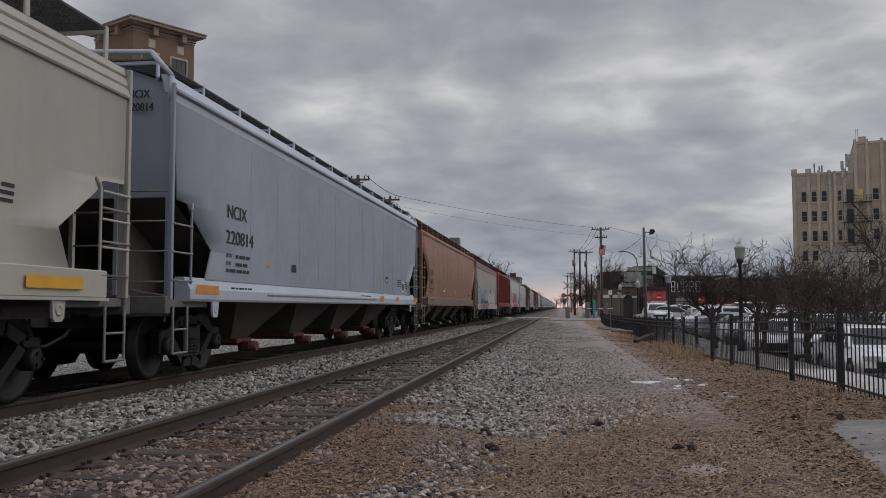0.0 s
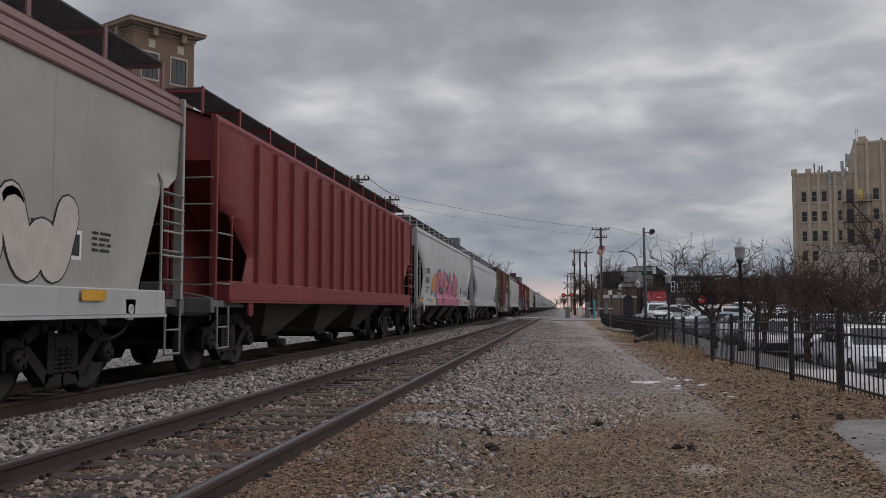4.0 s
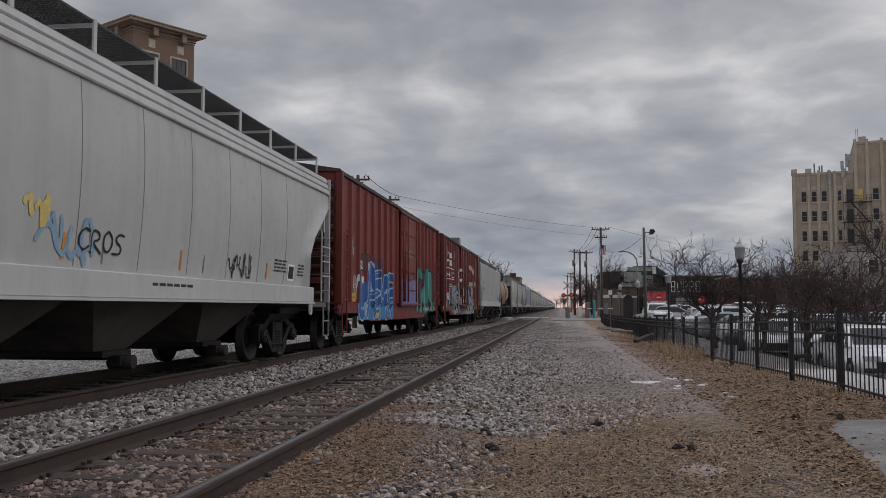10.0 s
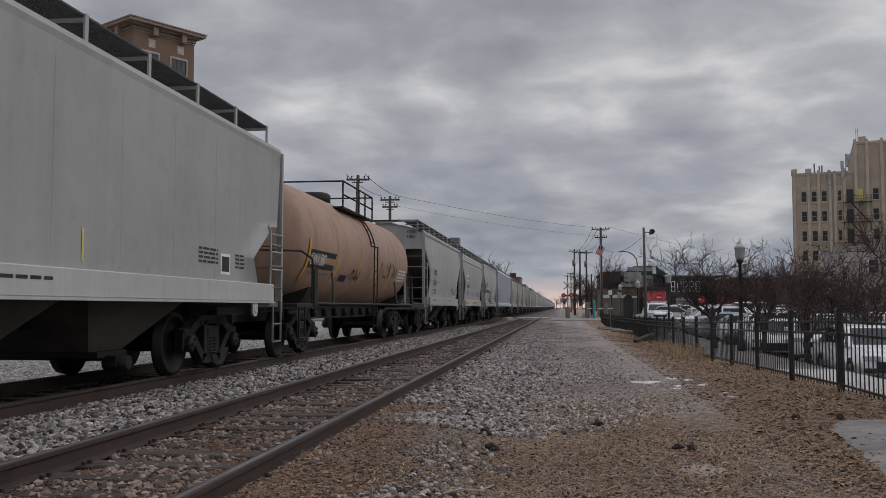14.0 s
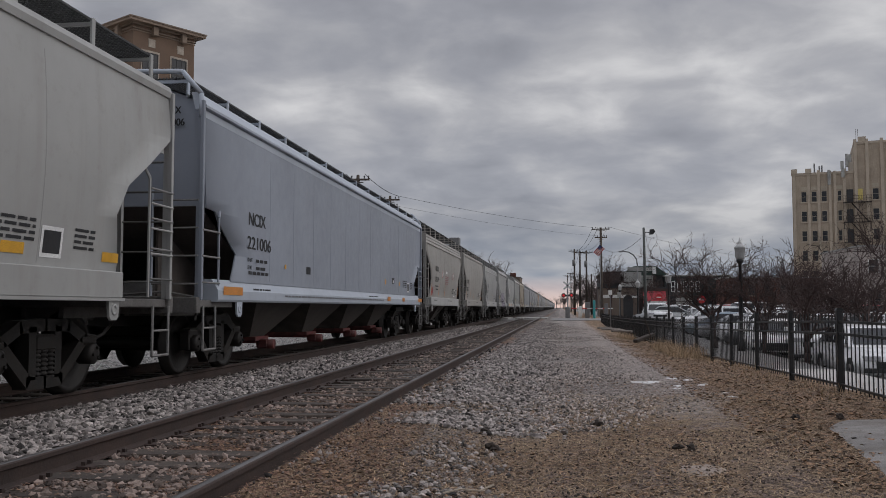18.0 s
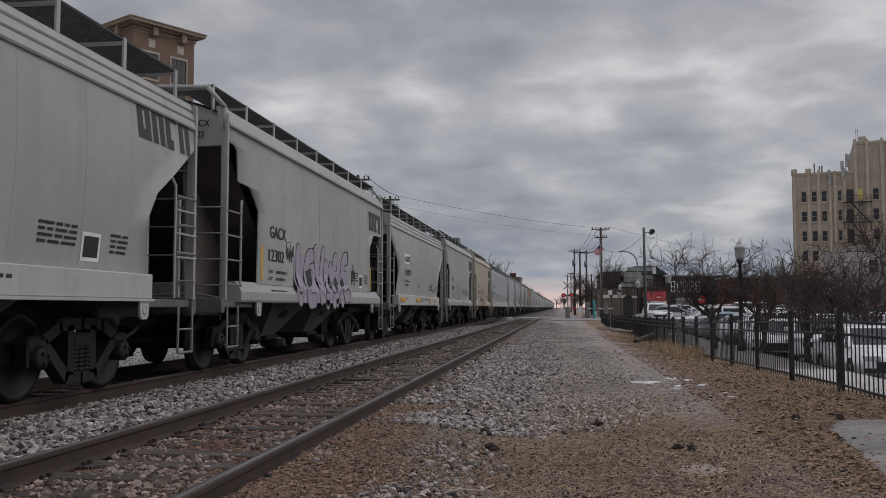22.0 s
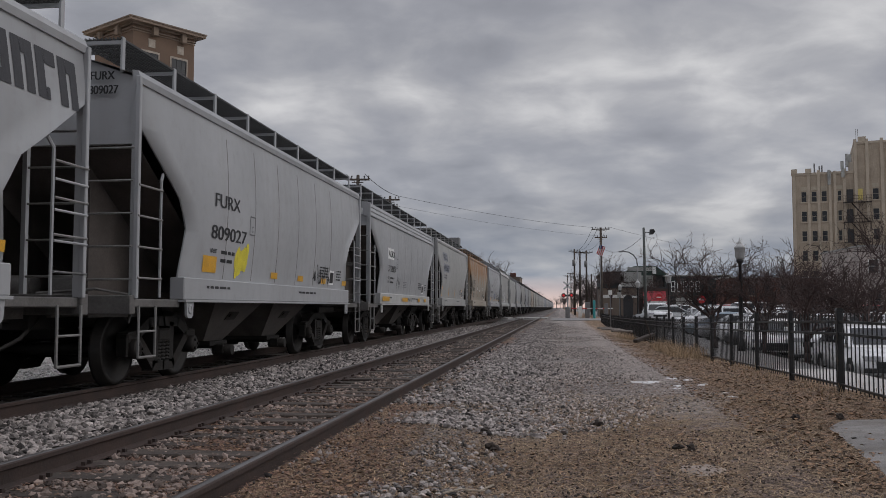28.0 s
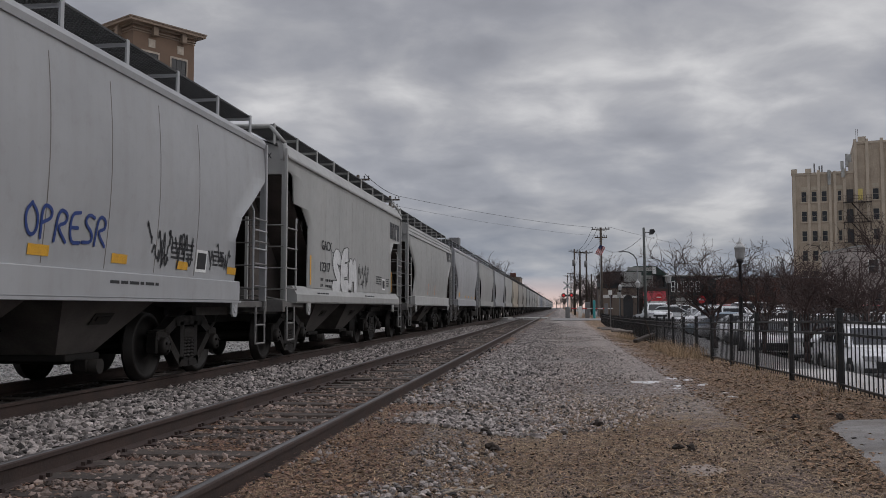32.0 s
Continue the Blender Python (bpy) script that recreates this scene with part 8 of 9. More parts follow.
bare_tree(12.8, 41.0, -0.7, 4.9, 1.4, 37, "leafless crab apple tree in the car park", 8, 0.013, 0.11, sub=9, fine=6)
bare_tree(-15.5, 198, -0.2, 14.5, 1.1, 44, "large bare tree beyond the railway", 7, 0.03, 0.4)
bare_tree(-20.5, 205, -0.2, 13.0, 1.0, 45, "large bare tree beyond the railway", 7, 0.03, 0.4)
bare_tree(6.0, 112, 0.0, 7.0, 0.9, 46, "bare roadside tree near the crossing", 5, 0.015, 0.14)
bare_tree(3.5, 160, 0.0, 8.0, 0.9, 47, "bare roadside tree beyond the crossing", 5, 0.02, 0.16)
bare_tree(10.5, 116, 0.0, 6.0, 1.0, 48, "bare tree before the low shops", 5, 0.015, 0.12)


# far woods along the line
def woods(x0, x1, y0, y1, n, hmin, hmax, seed):
    r = np.random.default_rng(seed)
    bm = bmesh.new()
    for i in range(n):
        x, y, h = r.uniform(x0, x1), r.uniform(y0, y1), r.uniform(hmin, hmax)
        rod(bm, (x, y, -0.5), (x, y, h * 0.6), 0.25, 4, 0.1)
        for k in range(14):
            a, e = r.uniform(0, 6.28), r.uniform(0.2, 1.3)
            z0 = h * r.uniform(0.25, 0.6)
            ln = h * r.uniform(0.25, 0.45)
            tip = (x + ln * math.cos(a) * math.cos(e), y + ln * math.sin(a) * math.cos(e), z0 + ln * math.sin(e))
            rod(bm, (x, y, z0), tip, 0.12, 3, 0.02)
            for q in range(4):
                f = r.uniform(0.4, 1.0)
                s = Vector((x, y, z0)).lerp(Vector(tip), f)
                rod(bm, s, s + Vector(r.normal(0, ln * 0.22, 3)) + Vector((0, 0, ln * 0.15)), 0.06, 3, 0.01)
    ob = part("far_woods", bm, surf("far_bark", (0.075, 0.06, 0.055), 0.9))
    tagged(ob, "bare trees along the far railway", "trees", kind="stuff")


woods(-60, -11, 300, 700, 110, 7, 12, 1)
woods(6, 70, 190, 600, 130, 7, 12, 2)
woods(-200, 200, 700, 1000, 120, 9, 14, 3)


# buildings
def window(parent, cx, cz, w, h, plane, frame_mat, muntins=(2, 2), sill=None, proud=0.06, glass=None):
    """A framed window on a wall; plane maps (along, out, up) to the wall."""
    bm = bmesh.new()
    t = 0.09
    for a0, a1, z0, z1 in ((-w / 2, w / 2, h / 2 - t, h / 2), (-w / 2, w / 2, -h / 2, -h / 2 + t), (-w / 2, -w / 2 + t, -h / 2 + t, h / 2 - t), (w / 2 - t, w / 2, -h / 2 + t, h / 2 - t)):
        box(bm, cx + a0, cx + a1, -proud, 0.0, cz + z0, cz + z1)
    for i in range(1, muntins[0]):
        x = cx - w / 2 + w * i / muntins[0]
        box(bm, x - 0.025, x + 0.025, -proud * 0.7, 0.0, cz - h / 2 + t, cz + h / 2 - t)
    for i in range(1, muntins[1]):
        z = cz - h / 2 + h * i / muntins[1]
        box(bm, cx - w / 2 + t, cx + w / 2 - t, -proud * 0.65, 0.0, z - 0.025, z + 0.025)
    bmesh.ops.transform(bm, matrix=plane, verts=bm.verts)
    f = part("window", bm, frame_mat, parent)
    bm = bmesh.new()
    box(bm, cx - w / 2 + t, cx + w / 2 - t, -proud * 0.4, -0.004, cz - h / 2 + t, cz + h / 2 - t)
    bmesh.ops.transform(bm, matrix=plane, verts=bm.verts)
    part("pane", bm, glass or GLASS, f)
    if sill:
        bm = bmesh.new()
        box(bm, cx - w / 2 - 0.12, cx + w / 2 + 0.12, -0.16, 0.0, cz - h / 2 - 0.16, cz - h / 2)
        bmesh.ops.transform(bm, matrix=plane, verts=bm.verts)
        part("sill", bm, sill, f)
    return f


def block(name, parent, x0, x1, y0, y1, z0, z1, m, plane=None, label="", bevel=0.0):
    bm = bmesh.new()
    box(bm, x0, x1, y0, y1, z0, z1, bevel)
    if plane:
        bmesh.ops.transform(bm, matrix=plane, verts=bm.verts)
    return part(name, bm, m, parent, label)


# the garage with its stair tower, turned from the railway
G = empty("parking_garage", pose(-37.9, 76.4, 0.42, 0, 0, -31.9))
tagged(G, "tan stucco parking garage with a cornice-topped stair tower", "building")
# y runs along the face towards the railway, x points out of that face
I4 = Matrix.Identity(4)
RIGHT = pose(0, 0, 0, 0, 0, 90)
CORNICE_TAN = surf("cornice_tan", (0.24, 0.18, 0.135), 0.8, 0, 0.15, 0.8, 40, 0.1)
PALE_PANEL = surf("pale_panel", (0.40, 0.345, 0.285), 0.8)
block("tower_wall", G, -6.4, 0.0, 0.0, 6.5, -0.9, 26.35, STUCCO)
for o, z0, z1 in ((0.07, 25.66, 25.76), (0.12, 25.86, 25.98), (0.2, 26.2, 26.35)):
    block("cornice", G, -6.4 - o, o, -o, 6.5 + o, z0, z1, CORNICE_TAN)
block("cornice_slab", G, -6.4 - 0.78, 0.78, -0.78, 6.5 + 0.78, 26.36, 26.6, CORNICE_TAN)
block("tower_roof", G, -7.3, 0.85, -0.85, 7.35, 26.6, 26.72, surf("cornice_brown", (0.20, 0.15, 0.115), 0.8))
for a in (2.05, 5.1):
    block("bracket", G, 0.0, 0.5, a - 0.26, a + 0.26, 25.5, 26.35, CORNICE_TAN, bevel=0.03)
    block("bracket", G, -a - 0.26, -a + 0.26, -0.5, 0.0, 25.5, 26.35, CORNICE_TAN, bevel=0.03)
    block("ornament_panel", G, 0.0, 0.05, a - 0.5, a + 0.2, 24.45, 25.22, PALE_PANEL)
for fl in range(7):
    zc = 22.75 - fl * 3.25
    if zc < 1.5:
        break
    for a in (1.75, 4.8):
        block("window_surround", G, 0.0, 0.06, a - 0.95, a + 0.95, zc - 1.35, zc + 1.35, PALE_PANEL)
        window(G, a, zc, 1.6, 2.3, RIGHT @ pose(0, -0.06, 0), DARK_FRAME, (3, 3))
block("blind_panel", G, -4.6, -2.4, -0.05, 0.0, 19.5, 21.3, CREAM_TRIM)
block("wing_wall", G, -34, -3.2, -40, 3.0, -0.5, 8.5, STUCCO)
for fl in range(5):
    z = 8.5 + fl * 3.2
    if fl < 4:
        block("parapet", G, -34, -3.2, -40, 3.0, z + 1.9, z + 3.2, STUCCO)
        block("deck", G, -33, -4.2, -39, 3.0, z + 1.6, z + 1.9, CONCRETE)
        block("cap", G, -34.1, -3.1, -40.1, 3.0, z + 3.2, z + 3.32, CREAM_TRIM)
for k in range(10):
    y = 2.6 - k * 4.0
    block("column", G, -3.6, -3.0, y - 0.3, y + 0.3, 8.5, 22.2, CREAM_TRIM)
block("back_wall", G, -33.5, -33.0, -39, 3.0, 8.5, 21.0, STUCCO)
for k in range(3):
    y = -3 - k * 9
    block("parked_light", G, -3.9, -3.85, y - 0.4, y + 0.4, 9.0, 9.6, POLE_GREY)


# the tall buff-brick building with the fire escape
T = empty("brick_tower_block", pose(40.3, 165, 0, 0, 0, -14.5) @ Matrix.Translation((-40.3, 0, 0)))
tagged(T, "tall buff brick Art Deco building with a fire escape", "building")
X0, X1, XM = 40.3, 75.0, 50.2
block("wall", T, X0, XM, 0.0, 22, -1, 24.2, YELLOW_BRICK)
block("upper_wall", T, XM, X1, -0.25, 22, -1, 29.2, YELLOW_BRICK)
block("roof", T, X0 + 0.4, XM, 0.4, 21.6, 24.2, 24.26, ROOF_DARK)
F = pose(0, 0, 0)
for x in (40.65, 43.0, 44.6, 46.4, 47.2, 48.7):
    block("pier", T, x - 0.22, x + 0.22, -0.22, 0.0, -1, 24.9 if x in (43.0, 44.6, 48.7) else 24.6, BUFF_STONE)
block("parapet", T, X0 - 0.1, XM, -0.12, 0.3, 24.1, 24.5, BUFF_STONE)
for x in (40.7, 43.0):
    block("parapet_block", T, x - 0.5, x + 0.5, -0.28, 0.4, 24.4, 25.2, BUFF_STONE)
for x in (50.5, 52.3, 54.6, 56.4, 58.2, 60.0):
    block("pier", T, x - 0.25, x + 0.25, -0.5, -0.25, -1, 29.8, BUFF_STONE)
block("parapet", T, XM, X1, -0.4, 0.2, 29.0, 29.4, BUFF_STONE)
block("parapet_block", T, 51.0, 52.2, -0.5, 0.3, 29.3, 30.2, BUFF_STONE)
for x in (53.3, 55.4, 57.4):
    for q in range(4):
        block("ornament", T, x - 0.45 + q * 0.27, x - 0.33 + q * 0.27, -0.33, -0.25, 28.0, 28.6, CREAM_TRIM)
for fl in range(7):
    z = 20.3 - fl * 3.42
    for x in (42.2, 43.85, 45.45, 47.9):
        window(T, x, z, 0.95 if x < 47 else 0.7, 1.9, I4, CREAM_TRIM, (1, 2), BUFF_STONE)
        if fl == 0:
            block("window_arch", T, x - 0.5, x + 0.5, -0.1, 0.0, z + 1.1, z + 1.75, CREAM_TRIM)
    for x in (53.5, 55.5, 57.4, 59.2):
        window(T, x, z + 0.05, 1.05, 2.0, pose(0, -0.25, 0), CREAM_TRIM, (1, 2), BUFF_STONE)
        if fl == 0:
            block("window_arch", T, x - 0.55, x + 0.55, -0.35, -0.25, z + 1.2, z + 1.85, CREAM_TRIM)
    block("escape_door", T, 49.0, 50.0, -0.05, 0.0, z - 1.3, z + 1.0, DARK_FRAME)
    block("blind_panel", T, 50.55, 51.5, -0.3, -0.25, z - 0.9, z + 1.0, YELLOW_BRICK if fl else FADED_YELLOW)
IRON = surf("rusty_iron", (0.04, 0.028, 0.024), 0.8)
for fl in range(6):
    z = 19.0 - fl * 3.42
    bm = bmesh.new()
    for k in range(7):
        box(bm, 48.4, 52.8, -1.55 + k * 0.2, -1.47 + k * 0.2, z - 0.05, z)
    box(bm, 48.4, 52.8, -1.6, -1.5, z - 0.12, z)
    part("escape_platform", bm, IRON, T)
    bm = bmesh.new()
    for zz in (0.55, 1.05):
        pipe(bm, [(48.4, -0.2, z + zz), (48.4, -1.55, z + zz), (52.8, -1.55, z + zz), (52.8, -0.2, z + zz)], 0.035, 4)
    for k in range(12):
        x = 48.4 + k * 0.4
        pipe(bm, [(x, -1.55, z), (x, -1.55, z + 1.05)], 0.025, 4)
    for x in (48.5, 52.7):
        pipe(bm, [(x, -1.5, z), (x, -0.3, z - 1.1)], 0.05, 4)
    part("escape_rail", bm, IRON, T)
    if fl < 5:
        bm = bmesh.new()
        for q in (-1.4, -0.85):
            pipe(bm, [(49.6, q, z), (52.3, q, z - 3.42)], 0.07, 4)
        for k in range(11):
            f = k / 11
            box(bm, 49.6 + 2.7 * f, 49.85 + 2.7 * f, -1.4, -0.85, z - 3.42 * f - 0.16, z - 3.42 * f - 0.12)
        part("escape_stair", bm, IRON, T)
bm = bmesh.new()
for x, h in ((44.0, 1.7), (44.8, 1.2), (45.2, 1.3)):
    rod(bm, (x, 1, 24.2), (x, 1, 24.3 + h), 0.06, 6)
    box(bm, x - 0.13, x + 0.13, 0.8, 0.95, 24.6, 24.5 + h)
part("antenna", bm, POLE_GREY, T)
for x, z, h in ((46.3, 22.2, 2.6), (48.5, 23.4, 1.6), (48.4, 24.8, 1.4)):
    bm = bmesh.new()
    box(bm, x - 0.25, x + 0.25, -0.5, -0.25, z, z + h, 0.03)
    part("antenna", bm, PALE_WALL, T)
for x, z, h in ((49.2, 25.2, 2.3), (49.7, 26.0, 1.4)):
    bm = bmesh.new()
    rod(bm, (x - 0.2, 0.5, 24.2), (x - 0.2, 0.5, z + h), 0.05, 6)
    box(bm, x - 0.2, x + 0.2, 0.2, 0.45, z, z + h, 0.03)
    part("antenna", bm, PALE_WALL, T)
for x in (50.8, 51.1):
    bm = bmesh.new()
    rod(bm, (x, 2, 29.2), (x, 2, 32.0), 0.04, 6)
    part("whip_antenna", bm, POLE_GREY, T)
block("chimney", T, 56.3, 57.2, 2, 3, 29.2, 32.5, DARK_CLAD)


# low shops beyond the road
def shop(name_label, x0, x1, y0, y1, h, wall, roof_m):
    s = empty("shop_building", Matrix.Translation((0, y0, 0)))
    tagged(s, name_label, "building", "low shops")
    block("wall", s, x0, x1, 0, y1 - y0, -0.5, h, wall)
    block("roof", s, x0 - 0.15, x1 + 0.15, -0.15, y1 - y0 + 0.15, h, h + 0.18, roof_m)
    return s


s = shop("dark two-storey shop with a gabled front and pale sign panels", 5.9, 14.2, 130, 150, 6.0, DARK_CLAD, ROOF_DARK)
bm = bmesh.new()
prism(bm, [(8.9, 5.6), (8.9, 6.0), (10.2, 6.9), (13.2, 6.9), (14.6, 5.9), (14.6, 5.6)], 1, -0.4, 12)
part("gable", bm, GREEN_CLAD, s)
for x0, x1, z0, z1, m in ((9.3, 12.6, 6.2, 6.75, PALE_WALL), (12.7, 13.2, 5.8, 6.8, SIGN_WHITE), (6.0, 8.8, 4.6, 5.5, DARK_FRAME), (8.3, 11.2, 3.4, 6.1, PALE_WALL), (11.2, 12.8, 3.4, 5.6, surf("grey_panel", (0.24, 0.25, 0.23), 0.7, 0, .3, 1.5, 30)), (8.5, 11.0, 4.6, 4.75, DARK_FRAME), (9.0, 10.8, 5.2, 5.3, GREEN_CLAD), (11.4, 12.6, 4.9, 5.1, GREEN_CLAD)):
    block("sign_panel" if m in (PALE_WALL, SIGN_WHITE) else "window", s, x0, x1, -0.5, -0.41, z0, z1, m)
s = shop("brown block building with a white band and an arched door", 5.0, 9.6, 118, 126, 3.6, TAN_WALL, ROOF_DARK)
block("band", s, 4.95, 9.65, -0.05, 0.0, 2.35, 2.75, SIGN_WHITE)
bm = bmesh.new()
prism(bm, [(7.9, -0.4), (9.1, -0.4), (9.1, 2.2), (8.9, 2.6), (8.5, 2.8), (8.1, 2.6), (7.9, 2.2)], 1, -0.1, -0.02)
part("arched_door", bm, DARK_FRAME, s)
s = shop("shop with a red awning and dark windows", 10.6, 14.2, 122, 129, 3.6, surf("dark_brick", (0.09, 0.06, 0.05), 0.85), ROOF_DARK)
bm = bmesh.new()
prism(bm, [(0.0, 3.3), (-1.3, 2.0), (-1.3, 1.6), (0.0, 1.6)], 0, 10.7, 13.6)
part("awning", bm, RED_AWNING, s)
block("awning_band", s, 10.7, 13.6, -1.36, -1.31, 1.7, 1.95, SIGN_WHITE)
s = shop("dark brick shop row with tall upper windows", 14.3, 23.0, 128, 142, 5.4, DARK_CLAD, PALE_WALL)
for k in range(5):
    window(s, 15.3 + k * 0.82, 4.0, 0.55, 1.5, I4, SIGN_WHITE, (1, 2))
block("shop_front", s, 14.6, 22.6, -0.1, 0.0, 0.0, 2.6, GLASS)
block("shop_sign", s, 15.6, 17.8, -0.25, -0.12, 1.5, 2.5, PALE_WALL)
s = shop("long red brick building behind the bare trees", 21.0, 40.0, 122, 140, 4.9, RED_BRICK, PALE_WALL)
for k in range(9):
    window(s, 22.5 + k * 2.0, 3.4, 1.0, 1.4, I4, TAN_WALL, (1, 2), TAN_WALL)
    window(s, 22.5 + k * 2.0, 0.9, 1.3, 1.6, I4, DARK_FRAME, (2, 1))
s = shop("pale low building beside the tall block", 33.5, 62, 108, 123, 8.0, surf("pale_brick", (0.42, 0.37, 0.34), 0.85, 0, .2, .8, 16), PALE_WALL)
for k in range(11):
    window(s, 35.0 + k * 2.4, 5.8, 1.2, 1.6, I4, SIGN_WHITE, (1, 2))
    window(s, 35.0 + k * 2.4, 2.3, 1.4, 1.8, I4, DARK_FRAME, (2, 1))
# flat-roofed building beyond the railway with roof units
s = shop("flat-roofed building beyond the railway with roof units", -24, -14.2, 128, 150, 9.0, TAN_WALL, ROOF_DARK)
for x, z, w in ((-15.7, 9.2, 1.4), (-19.0, 9.2, 1.2)):
    block("roof_unit", s, x, x + w, 1, 3, z, z + 1.9, POLE_GREY)
s = shop("brick building far along the railway", -21, -14.5, 330, 350, 12.0, TAN_WALL, ROOF_DARK)
block("roof_unit", s, -18, -16, 1, 4, 12.2, 13.6, RED_BRICK)


# parked cars
def glass_car():
    return surf("car_glass", (0.012, 0.014, 0.017), 0.1, 0, 0.1, 1, 5, 0.0)


TYRE = surf("tyre_rubber", (0.015, 0.015, 0.015), 0.85)
ALLOY = surf("alloy_rim", (0.35, 0.35, 0.36), 0.35, 0.8)
HEADLAMP = surf("headlamp_glass", (0.5, 0.5, 0.52), 0.15, 0.2)
TAIL_RED = flat_paint("tail_lamp_red", (0.3, 0.012, 0.015), 0.25)
PLASTIC = surf("black_plastic", (0.02, 0.02, 0.021), 0.6)


def car_coat(name, col):
    if name in MATS:
        return MATS[name]
    m, n, l, p = node_mat(name)
    g = noise_node(n, l, 3, 4)
    l.new(ramp(n, l, g, 0.3, 0.7, tuple(c * 0.9 for c in col), col), p.inputs["Base Color"])
    l.new(ramp(n, l, g, 0.3, 0.7, (0.22,) * 3, (0.34,) * 3), p.inputs["Roughness"])
    p.inputs["Coat Weight"].default_value = 0.5
    MATS[name] = m
    return m


BODIES = {"car": ([(0.0, 0.35), (0.02, 0.62), (0.25, 0.76), (1.15, 0.92), (3.6, 0.98), (4.35, 0.94), (4.5, 0.7), (4.48, 0.35), (4.2, 0.22), (0.3, 0.22)], [(1.0, 0.90), (1.85, 1.40), (2.4, 1.47), (3.2, 1.42), (4.05, 0.97)], 0.87),
          "suv": ([(0.0, 0.4), (0.03, 0.85), (0.2, 0.98), (1.2, 1.08), (4.4, 1.12), (4.6, 1.0), (4.62, 0.4), (4.3, 0.28), (0.3, 0.28)], [(1.1, 1.06), (1.75, 1.62), (2.4, 1.70), (4.1, 1.66), (4.55, 1.10)], 0.92),
          "pickup": ([(0.0, 0.45), (0.03, 0.95), (0.2, 1.08), (1.5, 1.12), (5.3, 1.12), (5.4, 1.0), (5.4, 0.45), (5.0, 0.35), (0.4, 0.35)], [(1.4, 1.10), (2.0, 1.75), (2.5, 1.82), (3.3, 1.80), (3.6, 1.12)], 0.95)}


def parked(kind, m, coat, label):
    c = empty({"car": "parked_car", "suv": "parked_suv", "pickup": "pickup_truck"}[kind], m)
    tagged(c, label, "car", "parked cars")
    low, top, w = BODIES[kind]
    def body(bm):
        prism(bm, low, 1, -w, w)
        bmesh.ops.bevel(bm, geom=[e for e in bm.edges if abs(e.verts[0].co.y - e.verts[1].co.y) < 0.01], offset=0.07, segments=2, affect="EDGES")
        for f in bm.faces:
            f.smooth = True
    shape("body", ("cbody", kind), body, coat, c)
    def cabin(bm):
        k = len(top)
        lo = [bm.verts.new((x, s * (w - 0.04 - (z - top[0][1]) * 0.32), z)) for s in (-1, 1) for x, z in top]
        a, b = lo[:k], lo[k:]
        for i in range(k - 1):
            bm.faces.new((a[i], a[i + 1], b[i + 1], b[i]))
        bm.faces.new(a[::-1])
        bm.faces.new(b)
        bmesh.ops.recalc_face_normals(bm, faces=bm.faces)
        bmesh.ops.bevel(bm, geom=list(bm.edges), offset=0.03, segments=1, affect="EDGES")
    shape("roof", ("ccab", kind), cabin, coat, c)
    def glassy(s):
        def make(bm):
            z0, z1 = top[0][1] + 0.06, top[2][1] - 0.14
            xs = [lerp([(z, x) for x, z in top[:3]], z0) + 0.16, lerp([(z, x) for x, z in top[:3]], z1) + 0.12]
            tail = sorted([(z, x) for x, z in top[2:]])
            xe = [lerp(tail, z0) - 0.18, lerp(tail, z1) - 0.10]
            def y(z):
                return s * (w - 0.04 - (z - top[0][1]) * 0.32 + 0.012)
            mid = (xs[0] + xe[0]) / 2
            for a0, a1, b0, b1 in ((xs[0], mid - 0.05, xs[1], mid - 0.05), (mid + 0.05, xe[0], mid + 0.05, xe[1])):
                bm.faces.new([bm.verts.new(p) for p in ((a0, y(z0), z0), (a1, y(z0), z0), (b1, y(z1), z1), (b0, y(z1), z1))])
        return make
    for s in (-1, 1):
        shape("side_window", ("cgl", kind, s), glassy(s), glass_car(), c)
    def screen(pa, pb):
        def make(bm):
            d = Vector((pb[0] - pa[0], pb[1] - pa[1]))
            nn = Vector((-d.y, d.x)).normalized() * 0.014
            vs = []
            for f, q in ((0.1, -1), (0.1, 1), (0.9, 1), (0.9, -1)):
                x, z = pa[0] + d.x * f + nn.x, pa[1] + d.y * f + nn.y
                vs.append(bm.verts.new((x, q * (w - 0.14 - (z - top[0][1]) * 0.32), z)))
            bm.faces.new(vs)
        return make
    shape("windscreen", ("cws", kind), screen(top[0], top[1]), glass_car(), c)
    shape("rear_window", ("crw", kind), screen(top[-2], top[-1]), glass_car(), c)
    L = low[-4][0] if kind == "car" else low[5][0]
    wb = (0.85, L - 0.95)
    def wheel(bm):
        lathe(bm, [(-0.11, 0.2), (-0.11, 0.30), (-0.08, 0.33), (0.08, 0.33), (0.11, 0.30), (0.11, 0.2)], (0, 0, 0), 1, 20)
    def rim(bm):
        lathe(bm, [(-0.10, 0.05), (-0.118, 0.06), (-0.105, 0.21), (0.105, 0.21), (0.118, 0.06), (0.10, 0.05)], (0, 0, 0), 1, 12)
    for x in wb:
        for s in (-1, 1):
            t = shape("wheel", "cwheel", wheel, TYRE, c, at=(x, s * (w - 0.10), 0.33))
            shape("rim", "crim", rim, ALLOY, t)
    def lamp(x0, x1, z0, z1):
        def make(bm):
            box(bm, x0, x1, -0.2, 0.2, z0, z1, 0.015)
        return make
    hz = low[1][1]
    for s in (-1, 1):
        shape("headlight", ("chl", kind), lamp(-0.01, 0.14, hz - 0.03, hz + 0.10), HEADLAMP, c, at=(0.0, s * (w - 0.28), 0))
